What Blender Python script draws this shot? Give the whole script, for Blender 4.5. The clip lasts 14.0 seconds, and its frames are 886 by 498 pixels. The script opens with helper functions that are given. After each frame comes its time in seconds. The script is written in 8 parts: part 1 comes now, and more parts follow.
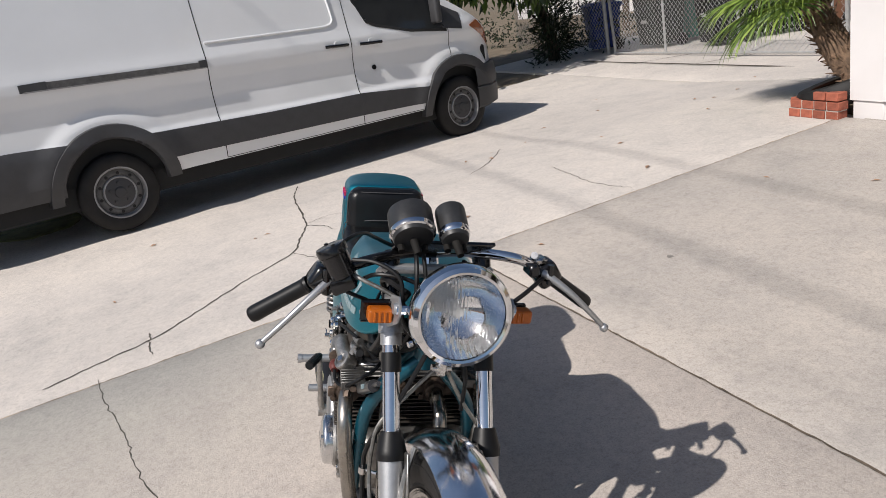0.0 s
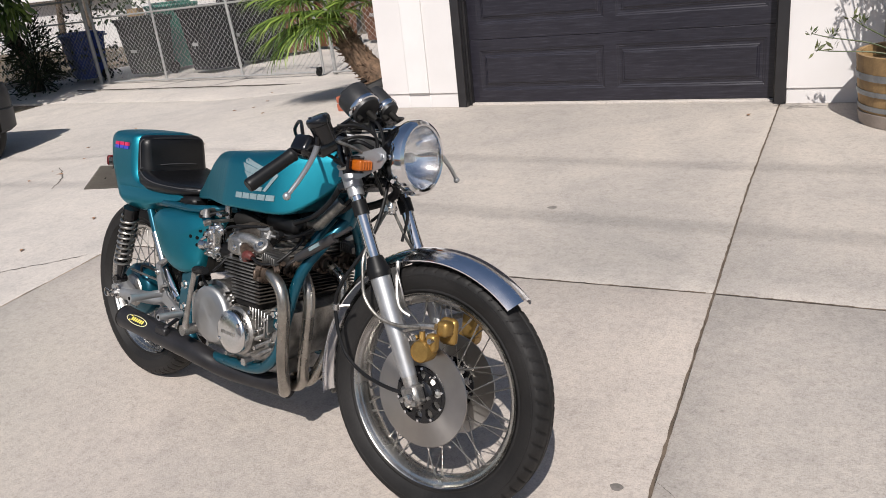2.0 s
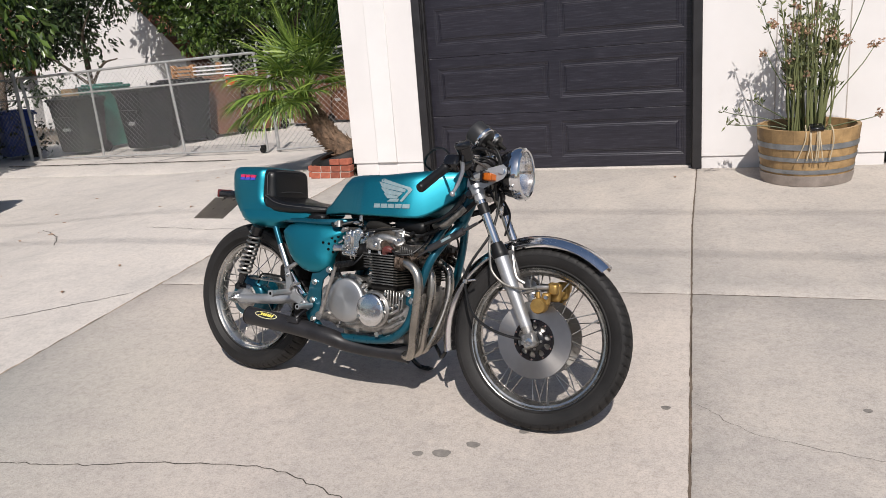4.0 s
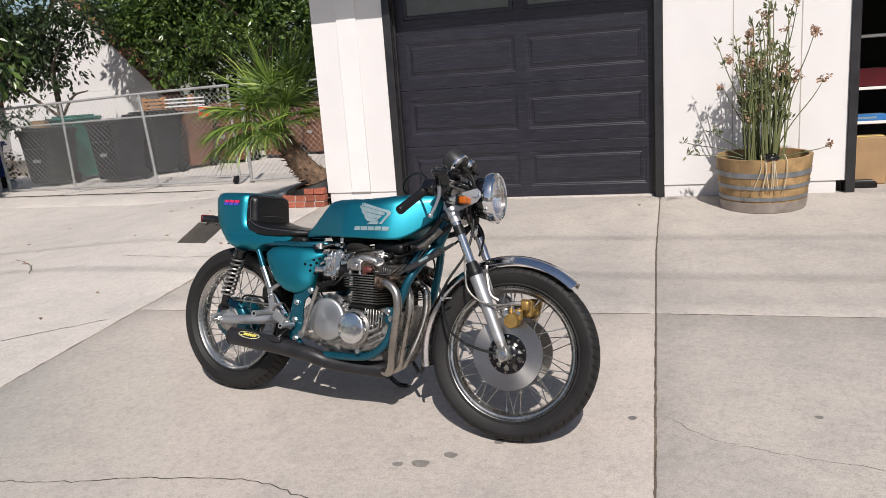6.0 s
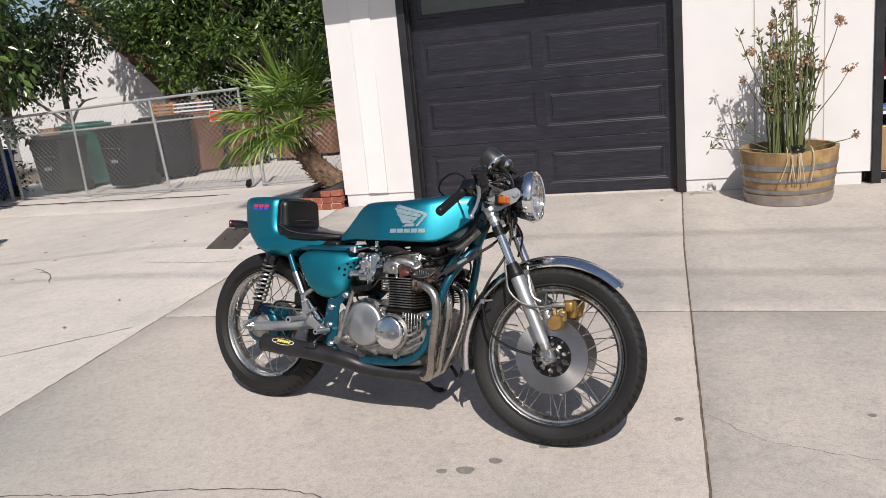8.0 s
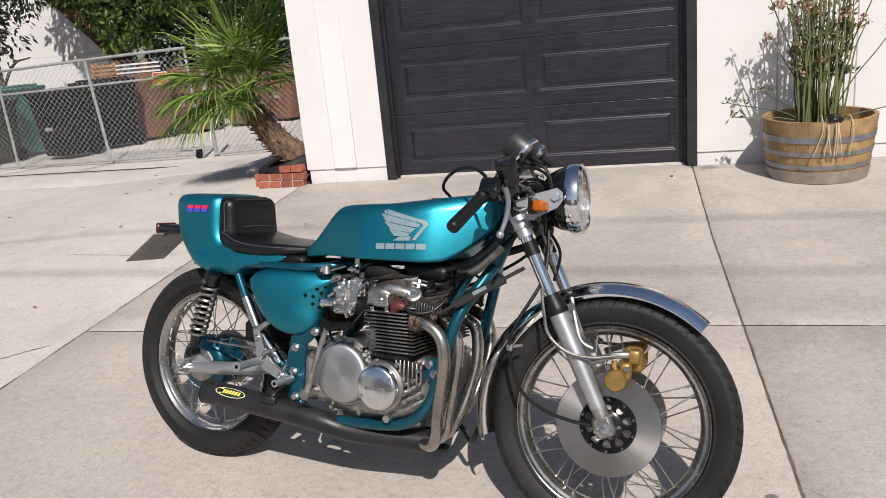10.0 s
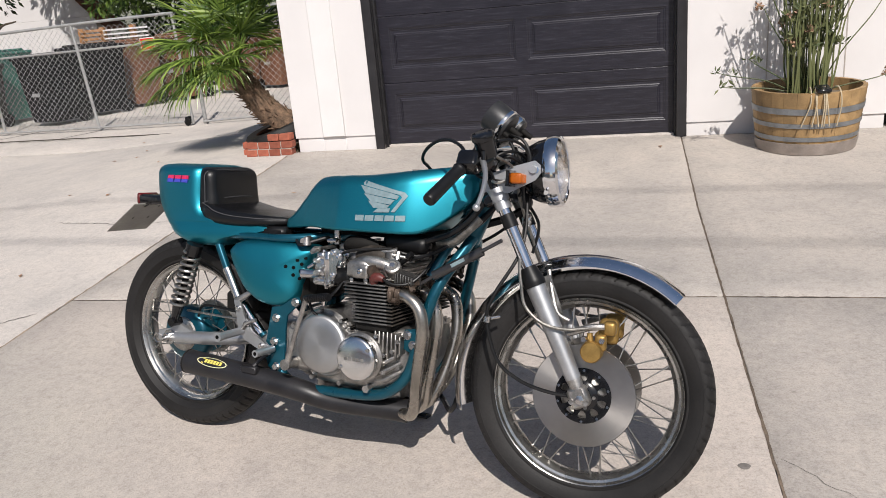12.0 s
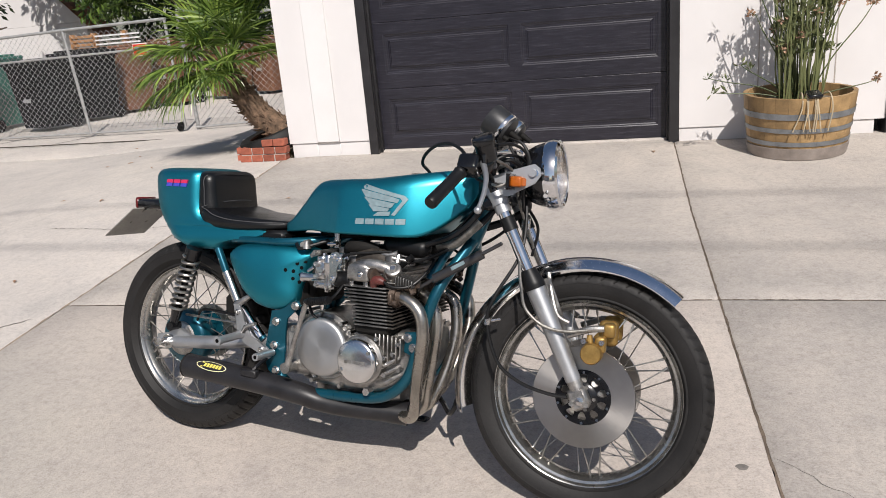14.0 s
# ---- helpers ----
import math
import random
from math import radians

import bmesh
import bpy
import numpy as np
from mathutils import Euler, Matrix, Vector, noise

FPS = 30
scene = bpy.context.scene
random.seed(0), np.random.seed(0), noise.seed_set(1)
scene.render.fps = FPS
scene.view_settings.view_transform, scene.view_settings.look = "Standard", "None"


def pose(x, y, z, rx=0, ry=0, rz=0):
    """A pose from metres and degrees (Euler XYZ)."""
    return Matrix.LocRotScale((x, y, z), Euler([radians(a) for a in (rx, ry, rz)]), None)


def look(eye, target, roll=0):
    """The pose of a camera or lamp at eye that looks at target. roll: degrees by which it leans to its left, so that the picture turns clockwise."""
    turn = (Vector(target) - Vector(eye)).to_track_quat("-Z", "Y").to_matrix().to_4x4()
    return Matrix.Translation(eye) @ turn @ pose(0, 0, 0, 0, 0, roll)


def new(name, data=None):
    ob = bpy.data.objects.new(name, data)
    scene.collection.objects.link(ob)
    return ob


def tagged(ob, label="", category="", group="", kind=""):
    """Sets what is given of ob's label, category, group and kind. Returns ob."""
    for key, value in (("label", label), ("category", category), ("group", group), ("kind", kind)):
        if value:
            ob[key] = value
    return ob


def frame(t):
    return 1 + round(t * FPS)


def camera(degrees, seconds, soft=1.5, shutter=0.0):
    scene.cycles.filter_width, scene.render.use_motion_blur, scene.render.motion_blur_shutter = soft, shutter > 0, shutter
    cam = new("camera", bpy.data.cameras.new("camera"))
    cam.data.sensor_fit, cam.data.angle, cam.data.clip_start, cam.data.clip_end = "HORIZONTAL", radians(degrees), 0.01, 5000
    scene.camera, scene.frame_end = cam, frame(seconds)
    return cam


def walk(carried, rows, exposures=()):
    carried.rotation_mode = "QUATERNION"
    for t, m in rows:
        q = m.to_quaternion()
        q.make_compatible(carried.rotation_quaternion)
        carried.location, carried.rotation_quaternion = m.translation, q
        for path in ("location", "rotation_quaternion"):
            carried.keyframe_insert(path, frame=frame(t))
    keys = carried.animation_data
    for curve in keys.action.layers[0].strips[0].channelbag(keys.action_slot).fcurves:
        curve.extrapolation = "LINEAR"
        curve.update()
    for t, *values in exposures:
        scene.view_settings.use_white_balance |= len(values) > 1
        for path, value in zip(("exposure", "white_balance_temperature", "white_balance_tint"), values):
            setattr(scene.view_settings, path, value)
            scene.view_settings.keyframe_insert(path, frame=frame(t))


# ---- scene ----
cam = camera(59.9, 14.0, soft=0.6)

PATH = [
    (0, (0.691, -4.486, 1.226), (-1.097, -3.841, 0.605), -9.5),
    (0.2, (0.643, -4.574, 1.214), (-1.063, -3.749, 0.576), -10.6),
    (0.5, (0.555, -4.728, 1.219), (-0.958, -3.592, 0.569), -11.7),
    (0.7, (0.473, -4.845, 1.176), (-0.825, -3.465, 0.536), -10.4),
    (1, (0.448, -5.054, 1.199), (-0.58, -3.457, 0.573), -8.8),
    (1.2, (0.429, -5.189, 1.192), (-0.508, -3.535, 0.572), -7.3),
    (1.5, (0.447, -5.391, 1.138), (-0.455, -3.724, 0.498), -5.7),
    (1.7, (0.458, -5.543, 1.11), (-0.445, -3.891, 0.434), -5.4),
    (2, (0.453, -5.733, 1.13), (-0.463, -4.096, 0.437), -6.2),
    (2.2, (0.408, -5.863, 1.122), (-0.488, -4.204, 0.453), -6.2),
    (2.5, (0.331, -6.051, 1.08), (-0.504, -4.343, 0.457), -5.5),
    (2.7, (0.277, -6.165, 1.085), (-0.518, -4.432, 0.48), -5.1),
    (4.8, (0.1, -6.967, 1.139), (-0.51, -5.117, 0.682), -4.3),
    (5, (0.109, -6.97, 1.137), (-0.489, -5.115, 0.687), -4.2),
    (5.5, (0.122, -6.976, 1.128), (-0.458, -5.111, 0.697), -4.0),
    (6, (0.132, -6.965, 1.122), (-0.446, -5.098, 0.697), -4.1),
    (6.5, (0.143, -6.987, 1.13), (-0.435, -5.119, 0.71), -4.3),
    (7, (0.161, -7.007, 1.139), (-0.421, -5.139, 0.721), -4.6),
    (7.5, (0.102, -7.004, 1.139), (-0.486, -5.14, 0.719), -5.0),
    (7.7, (0.06, -6.996, 1.128), (-0.535, -5.134, 0.707), -5.3),
    (9.8, (-0.365, -6.167, 1.135), (-0.883, -4.305, 0.622), -5.4),
    (10, (-0.38, -6.133, 1.125), (-0.881, -4.271, 0.594), -5.4),
    (10.5, (-0.342, -6.117, 1.128), (-0.816, -4.26, 0.558), -5.0),
    (11, (-0.331, -6.123, 1.134), (-0.799, -4.273, 0.536), -4.9),
    (11.5, (-0.338, -6.12, 1.135), (-0.815, -4.277, 0.523), -5.0),
    (12, (-0.338, -6.126, 1.133), (-0.824, -4.285, 0.522), -5.1),
    (12.5, (-0.338, -6.133, 1.132), (-0.828, -4.292, 0.524), -5.1),
    (13, (-0.333, -6.144, 1.139), (-0.821, -4.301, 0.534), -5.0),
    (13.5, (-0.337, -6.141, 1.134), (-0.816, -4.295, 0.532), -5.0),
    (14, (-0.359, -6.146, 1.131), (-0.823, -4.295, 0.533), -5.0),
]
walk(cam, [(t, look(eye, target, roll)) for t, eye, target, roll in PATH])
# ---- build ----
# ---- light ----
SUN_TO = Vector((0.24, -0.585, 0.685)).normalized()
world = bpy.data.worlds.new("sky")
scene.world = world
world.use_nodes = True
wn = world.node_tree
sky = wn.nodes.new("ShaderNodeTexSky")
sky.sky_type = 'NISHITA'
sky.sun_disc = False
sky.sun_elevation = math.asin(SUN_TO.z)
sky.sun_rotation = math.atan2(SUN_TO.x, SUN_TO.y)
sky.air_density, sky.dust_density, sky.ozone_density = 1.0, 1.2, 1.0
wn.nodes["Background"].inputs["Strength"].default_value = 0.070
wn.links.new(sky.outputs["Color"], wn.nodes["Background"].inputs["Color"])
sun_data = bpy.data.lights.new("sun", 'SUN')
sun_data.energy, sun_data.angle, sun_data.color = 4.2, radians(0.53), (1.0, 0.945, 0.895)
sun = new("sun", sun_data)
sun.matrix_world = look(SUN_TO * 30, (0, 0, 0))
scene.view_settings.exposure = 0.25


# ---- materials ----
def nodes_of(name):
    m = bpy.data.materials.new(name)
    m.use_nodes = True
    nt = m.node_tree
    return m, nt, nt.nodes["Principled BSDF"]


def tex(nt, kind, scale, detail=4.0, rough=0.55, coord="Object", stretch=None):
    """A noise, voronoi or wave texture at a real-world scale."""
    co = nt.nodes.new("ShaderNodeTexCoord")
    out = co.outputs[coord]
    if stretch:
        mp = nt.nodes.new("ShaderNodeMapping")
        mp.inputs["Scale"].default_value = stretch
        nt.links.new(out, mp.inputs["Vector"])
        out = mp.outputs["Vector"]
    t = nt.nodes.new({"noise": "ShaderNodeTexNoise", "voronoi": "ShaderNodeTexVoronoi", "wave": "ShaderNodeTexWave"}[kind])
    t.inputs["Scale"].default_value = scale
    if kind != "voronoi":
        t.inputs["Detail"].default_value = detail
    if kind == "noise":
        t.inputs["Roughness"].default_value = rough
    nt.links.new(out, t.inputs["Vector"])
    return t


def ramp(nt, src, stops):
    r = nt.nodes.new("ShaderNodeValToRGB")
    e = r.color_ramp.elements
    while len(e) < len(stops):
        e.new(0.5)
    for k, (p, c) in zip(e, stops):
        k.position, k.color = p, (*c, 1) if len(c) == 3 else c
    nt.links.new(src, r.inputs["Fac"])
    return r.outputs["Color"]


def mix(nt, a, b, fac, blend='MIX'):
    n = nt.nodes.new("ShaderNodeMix")
    n.data_type, n.blend_type = 'RGBA', blend
    for sock, v in ((n.inputs[0], fac), (n.inputs[6], a), (n.inputs[7], b)):
        if isinstance(v, bpy.types.NodeSocket):
            nt.links.new(v, sock)
        else:
            sock.default_value = (*v, 1) if isinstance(v, tuple) else v
    return n.outputs[2]


def bump(nt, bsdf, src, strength, dist):
    b = nt.nodes.new("ShaderNodeBump")
    b.inputs["Strength"].default_value, b.inputs["Distance"].default_value = strength, dist
    nt.links.new(src, b.inputs["Height"])
    if bsdf.inputs["Normal"].is_linked:
        nt.links.new(bsdf.inputs["Normal"].links[0].from_socket, b.inputs["Normal"])
    nt.links.new(b.outputs["Normal"], bsdf.inputs["Normal"])


def scaled(c, f):
    return tuple(min(1.0, v * f) for v in c)


def plain(name, col, rough=0.5, metal=0.0, vary=0.12, scale=8.0, grain=120.0, relief=0.0, rvary=0.1, coat=0.0, alpha_spec=0.5, per_object=0.0):
    """A surface with variation at two scales in colour and roughness."""
    m, nt, b = nodes_of(name)
    n1, n2 = tex(nt, "noise", scale), tex(nt, "noise", grain, 3)
    c = ramp(nt, n1.outputs["Fac"], [(0.3, scaled(col, 1 - vary)), (0.7, scaled(col, 1 + vary))])
    g = ramp(nt, n2.outputs["Fac"], [(0.3, (1 - vary * .6,) * 3), (0.7, (1.0,) * 3)])
    c = mix(nt, c, g, 1.0, 'MULTIPLY')
    if per_object:
        oi = nt.nodes.new("ShaderNodeObjectInfo")
        c = mix(nt, c, ramp(nt, oi.outputs["Random"], [(0, (1 - per_object,) * 3), (1, (1 + per_object * .2,) * 3)]), 1.0, 'MULTIPLY')
    nt.links.new(c, b.inputs["Base Color"])
    r = nt.nodes.new("ShaderNodeMapRange")
    r.inputs["To Min"].default_value, r.inputs["To Max"].default_value = max(0.02, rough - rvary), min(1, rough + rvary)
    nt.links.new(n1.outputs["Fac"], r.inputs["Value"])
    nt.links.new(r.outputs["Result"], b.inputs["Roughness"])
    b.inputs["Metallic"].default_value = metal
    b.inputs["Coat Weight"].default_value = coat
    b.inputs["Coat Roughness"].default_value = 0.06
    b.inputs["Specular IOR Level"].default_value = alpha_spec
    if relief:
        bump(nt, b, n2.outputs["Fac"], 0.6, relief)
    return m


def concrete(name, col, dark, warm, dark_area=None):
    """Broom-worn concrete: broad stains, blotches, exposed sand grains and specks."""
    m, nt, b = nodes_of(name)
    big, mid, fine, grit = tex(nt, "noise", 0.5, 6, 0.62), tex(nt, "noise", 3.6, 8, 0.7), tex(nt, "noise", 130, 4, 0.8), tex(nt, "noise", 34, 6, 0.75)
    c = ramp(nt, big.outputs["Fac"], [(0.30, dark), (0.5, col), (0.72, warm)])
    c = mix(nt, c, ramp(nt, mid.outputs["Fac"], [(0.28, (0.84, 0.845, 0.855)), (0.5, (0.985, 0.985, 0.985)), (0.7, (1.06, 1.05, 1.035))]), 1.0, 'MULTIPLY')
    c = mix(nt, c, ramp(nt, grit.outputs["Fac"], [(0.3, (0.80, 0.79, 0.78)), (0.5, (1.0, 1.0, 1.0)), (0.72, (1.12, 1.11, 1.09))]), 0.9, 'MULTIPLY')
    c = mix(nt, c, ramp(nt, fine.outputs["Fac"], [(0.30, (0.66, 0.65, 0.64)), (0.5, (1.0, 1.0, 1.0)), (0.70, (1.18, 1.17, 1.15))]), 0.75, 'MULTIPLY')
    if dark_area:
        # one broad darker, greyer-green area with a cloudy edge
        sx, sy, sr, sc = dark_area
        co, mp, gr = nt.nodes.new("ShaderNodeTexCoord"), nt.nodes.new("ShaderNodeMapping"), nt.nodes.new("ShaderNodeTexGradient")
        gr.gradient_type = 'SPHERICAL'
        mp.inputs["Location"].default_value, mp.inputs["Scale"].default_value = (-sx / sr, -sy / sr, 0), (1 / sr, 1 / sr, 0)
        nt.links.new(co.outputs["Object"], mp.inputs["Vector"])
        nt.links.new(mp.outputs["Vector"], gr.inputs["Vector"])
        cloud = mix(nt, gr.outputs["Fac"], mid.outputs["Fac"], 0.35)
        c = mix(nt, c, mix(nt, (1.0, 1.0, 1.0), sc, ramp(nt, cloud, [(0.18, (0, 0, 0)), (0.62, (1, 1, 1))])), 1.0, 'MULTIPLY')
    spots = tex(nt, "voronoi", 3.1)
    c = mix(nt, c, ramp(nt, spots.outputs["Distance"], [(0.0, (0.5, 0.48, 0.46)), (0.03, (1, 1, 1))]), 0.6, 'MULTIPLY')
    sand = tex(nt, "voronoi", 62)
    c = mix(nt, c, ramp(nt, sand.outputs["Distance"], [(0.0, (0.6, 0.58, 0.56)), (0.16, (1, 1, 1))]), 0.55, 'MULTIPLY')
    nt.links.new(c, b.inputs["Base Color"])
    b.inputs["Roughness"].default_value = 0.9
    b.inputs["Specular IOR Level"].default_value = 0.25
    bump(nt, b, fine.outputs["Fac"], 0.6, 0.004)
    bump(nt, b, mid.outputs["Fac"], 0.3, 0.006)
    return m


M = {}
M["apron"] = concrete("apron_concrete", (0.425, 0.387, 0.352), (0.335, 0.312, 0.290), (0.50, 0.450, 0.40))
M["apron_left"] = concrete("apron_concrete_left", (0.478, 0.424, 0.382), (0.405, 0.366, 0.333), (0.55, 0.485, 0.425), (-3.7, -5.0, 2.3, (0.66, 0.715, 0.735)))
M["apron_right"] = concrete("apron_concrete_grey", (0.418, 0.380, 0.346), (0.335, 0.311, 0.288), (0.478, 0.431, 0.384))
M["drive"] = concrete("drive_concrete", (0.52, 0.48, 0.445), (0.455, 0.424, 0.396), (0.585, 0.536, 0.488))
M["crack"] = plain("crack_dirt", (0.06, 0.052, 0.042), 0.95)
M["joint"] = plain("joint_dirt", (0.13, 0.098, 0.072), 0.95, vary=0.5, scale=6, grain=70)
M["edge_dirt"] = plain("tan_dirt", (0.30, 0.235, 0.17), 0.95, vary=0.5, scale=5, grain=70)
M["dark_area"] = plain("oil_stain", (0.20, 0.182, 0.165), 0.7, vary=0.25, scale=40)
M["soil"] = plain("soil", (0.16, 0.125, 0.085), 0.95, vary=0.3, scale=3, grain=60, relief=0.01)
M["stucco"] = plain("white_paint", (0.68, 0.655, 0.645), 0.6, vary=0.03, scale=2.5, grain=220, relief=0.0015)
M["white_wood"] = plain("white_trim_paint", (0.71, 0.69, 0.68), 0.5, vary=0.03, scale=3, grain=90, relief=0.001)
M["jamb"] = plain("jamb_black_paint", (0.022, 0.021, 0.023), 0.35, vary=0.25)
M["wall_dark"] = plain("interior_dark", (0.08, 0.075, 0.07), 0.9)
M["asphalt"] = plain("asphalt", (0.055, 0.055, 0.056), 0.9, grain=200, relief=0.004)
M["grass"] = plain("grass", (0.09, 0.13, 0.035), 0.9, vary=0.35, scale=5, grain=120, relief=0.02)


# ---- mesh helpers ----
def smooth_mesh(bm, name, mat, angle=38):
    bmesh.ops.recalc_face_normals(bm, faces=bm.faces[:])
    me = bpy.data.meshes.new(name)
    for f in bm.faces:
        f.smooth = True
    bm.to_mesh(me)
    bm.free()
    me.set_sharp_from_angle(angle=radians(angle))
    if mat:
        me.materials.append(mat)
    return me


def part(name, bm, material, parent=None, label="", angle=38):
    """One mesh object under a thing or under a part."""
    ob = new(name, smooth_mesh(bm, name, material, angle))
    ob.parent = parent
    if label:
        ob["label"] = label
    return ob


def piece(name, me, parent, m):
    """One more object on a shared mesh."""
    ob = new(name, me)
    ob.parent = parent
    ob.matrix_basis = m
    return ob


def thing(name, m, label, category, group="", kind=""):
    ob = new(name)
    ob.matrix_basis = m
    return tagged(ob, label, category, group, kind)


def grid_faces(bm, rings, close_u=True, close_v=False, caps=True):
    vs = [[bm.verts.new(p) for p in ring] for ring in rings]
    n = len(vs[0])
    last = len(vs) if close_v else len(vs) - 1
    for i in range(last):
        a, b = vs[i], vs[(i + 1) % len(vs)]
        for j in range(n if close_u else n - 1):
            k = (j + 1) % n
            bm.faces.new((a[j], a[k], b[k], b[j]))
    if caps and close_u and not close_v:
        bm.faces.new(vs[0])
        bm.faces.new(vs[-1][::-1])
    return vs


def box(bm, x0, x1, y0, y1, z0, z1, bevel=0.0, m=None, seg=1):
    made = bmesh.ops.create_cube(bm, size=1.0)["verts"]
    for v in made:
        v.co = Vector(((x0 + x1) / 2 + v.co.x * (x1 - x0), (y0 + y1) / 2 + v.co.y * (y1 - y0), (z0 + z1) / 2 + v.co.z * (z1 - z0)))
    if bevel:
        edges = list({e for v in made for e in v.link_edges})
        res = bmesh.ops.bevel(bm, geom=edges, offset=bevel, segments=seg, affect='EDGES', profile=0.5)
        made = list({v for f in res["faces"] for v in f.verts} | {v for v in made if v.is_valid})
    if m is not None:
        for v in made:
            v.co = m @ v.co
    return bm


def basis(d):
    d = d.normalized()
    a = Vector((0, 0, 1)) if abs(d.z) < 0.9 else Vector((1, 0, 0))
    u = d.cross(a).normalized()
    return u, d.cross(u)


def rod(bm, p0, p1, r0, r1=None, seg=14):
    p0, p1 = Vector(p0), Vector(p1)
    r1 = r0 if r1 is None else r1
    u, w = basis(p1 - p0)
    ring = lambda c, r: [c + (u * math.cos(2 * math.pi * k / seg) + w * math.sin(2 * math.pi * k / seg)) * r for k in range(seg)]
    grid_faces(bm, [ring(p0, r0), ring(p1, r1)])
    return bm


def spline(pts, n=8):
    """Points along a smooth curve through the given ones."""
    P = [Vector(p) for p in pts]
    P = [2 * P[0] - P[1]] + P + [2 * P[-1] - P[-2]]
    out = []
    for i in range(1, len(P) - 2):
        for k in range(n):
            t = k / n
            a, b, c, d = P[i - 1], P[i], P[i + 1], P[i + 2]
            out.append(0.5 * (2 * b + (c - a) * t + (2 * a - 5 * b + 4 * c - d) * t * t + (3 * b - a - 3 * c + d) * t ** 3))
    return out + [P[-2]]


def tube(bm, pts, r, seg=10, n=8, straight=False):
    """A round tube along a curve; r is one radius or one for each given point."""
    path = [Vector(p) for p in pts] if straight else spline(pts, n)
    rs = list(r) if isinstance(r, (list, tuple)) else None
    u = None
    rings = []
    for i, p in enumerate(path):
        d = (path[min(i + 1, len(path) - 1)] - path[max(i - 1, 0)]).normalized()
        if u is None:
            u, _ = basis(d)
        u = (u - d * u.dot(d)).normalized()
        w = d.cross(u)
        if rs:
            f = i / max(1, len(path) - 1) * (len(rs) - 1)
            k = min(int(f), len(rs) - 2)
            rr = rs[k] + (rs[k + 1] - rs[k]) * (f - k)
        else:
            rr = r
        rings.append([p + (u * math.cos(2 * math.pi * j / seg) + w * math.sin(2 * math.pi * j / seg)) * rr for j in range(seg)])
    grid_faces(bm, rings)
    return bm


def lathe(bm, profile, m=None, seg=40, closed=False):
    """Turns (radius, height) points about the z axis of m."""
    m = m or Matrix()
    rings = [[m @ Vector((r * math.cos(2 * math.pi * k / seg), r * math.sin(2 * math.pi * k / seg), h)) for k in range(seg)] for r, h in profile]
    grid_faces(bm, rings, True, closed, caps=not closed)
    return bm


def axis_at(p, d):
    """A pose at p whose z axis points along d."""
    d = Vector(d).normalized()
    u, w = basis(d)
    m = Matrix((u, w, d)).transposed().to_4x4()
    if m.determinant() < 0:
        m = Matrix((w, u, d)).transposed().to_4x4()
    m.translation = Vector(p)
    return m


def plate(bm, outline, y0, y1, m=None, bevel=0.0):
    """A flat plate in the x-z plane, between two y."""
    m = m or Matrix()
    a = [bm.verts.new(m @ Vector((x, y0, z))) for x, z in outline]
    b = [bm.verts.new(m @ Vector((x, y1, z))) for x, z in outline]
    n = len(a)
    bm.faces.new(a)
    bm.faces.new(b[::-1])
    side = [bm.faces.new((a[i], b[i], b[(i + 1) % n], a[(i + 1) % n])) for i in range(n)]
    if bevel:
        es = [e for e in {e for v in a + b for e in v.link_edges} if sum(f in side for f in e.link_faces) < 2]
        bmesh.ops.bevel(bm, geom=es, offset=bevel, segments=2, affect='EDGES')
    return bm


# ---- ground ----
def smoothstep(t):
    t = max(0.0, min(1.0, t))
    return t * t * (3 - 2 * t)


def ground_z(x, y):
    """The apron falls away from the garage; the old drive beside it lies lower and nearly level."""
    near = 0.058 * min(y, 0.0) - 0.035 * max(0.0, min(y, 4.0))
    if y < -8:
        near = 0.058 * -8 + 0.02 * (y + 8)
    left = -0.29 + 0.145 * smoothstep((y + 1.0) / 4.5) + 0.02 * smoothstep((-y - 3) / 3)
    if y < -8:
        left = min(left, near)
    w = smoothstep((-3.9 - x) / 3.2)
    return max(-1.6, near * (1 - w) + left * w)


def slab(bm, x0, x1, y0, y1, nx, ny, lift=0.0, depth=0.05):
    """A cast slab that follows the ground, with rounded edges; each side is a number or a line x(y), y(x)."""
    val = lambda f, t: f(t) if callable(f) else f
    us = [0, 0.003] + [i / nx for i in range(1, nx)] + [0.997, 1]
    vs = [0, 0.003] + [i / ny for i in range(1, ny)] + [0.997, 1]
    rows = []
    for j, v in enumerate(vs):
        row = []
        for i, u in enumerate(us):
            x = y = 0.0
            for _ in range(3):
                a, b = val(x0, y), val(x1, y)
                x = a + (b - a) * u
                a, b = val(y0, x), val(y1, x)
                y = a + (b - a) * v
            drop = 0.007 if i in (0, len(us) - 1) or j in (0, len(vs) - 1) else 0.0
            row.append(bm.verts.new((x, y, ground_z(x, y) + lift - drop)))
        rows.append(row)
    for j in range(len(rows) - 1):
        for i in range(len(us) - 1):
            bm.faces.new((rows[j][i], rows[j][i + 1], rows[j + 1][i + 1], rows[j + 1][i]))
    rim = rows[0] + [r[-1] for r in rows[1:]] + rows[-1][-2::-1] + [r[0] for r in rows[-2:0:-1]]
    low = [bm.verts.new(v.co - Vector((0, 0, depth))) for v in rim]
    for i in range(len(rim)):
        k = (i + 1) % len(rim)
        bm.faces.new((rim[k], rim[i], low[i], low[k]))
    return bm


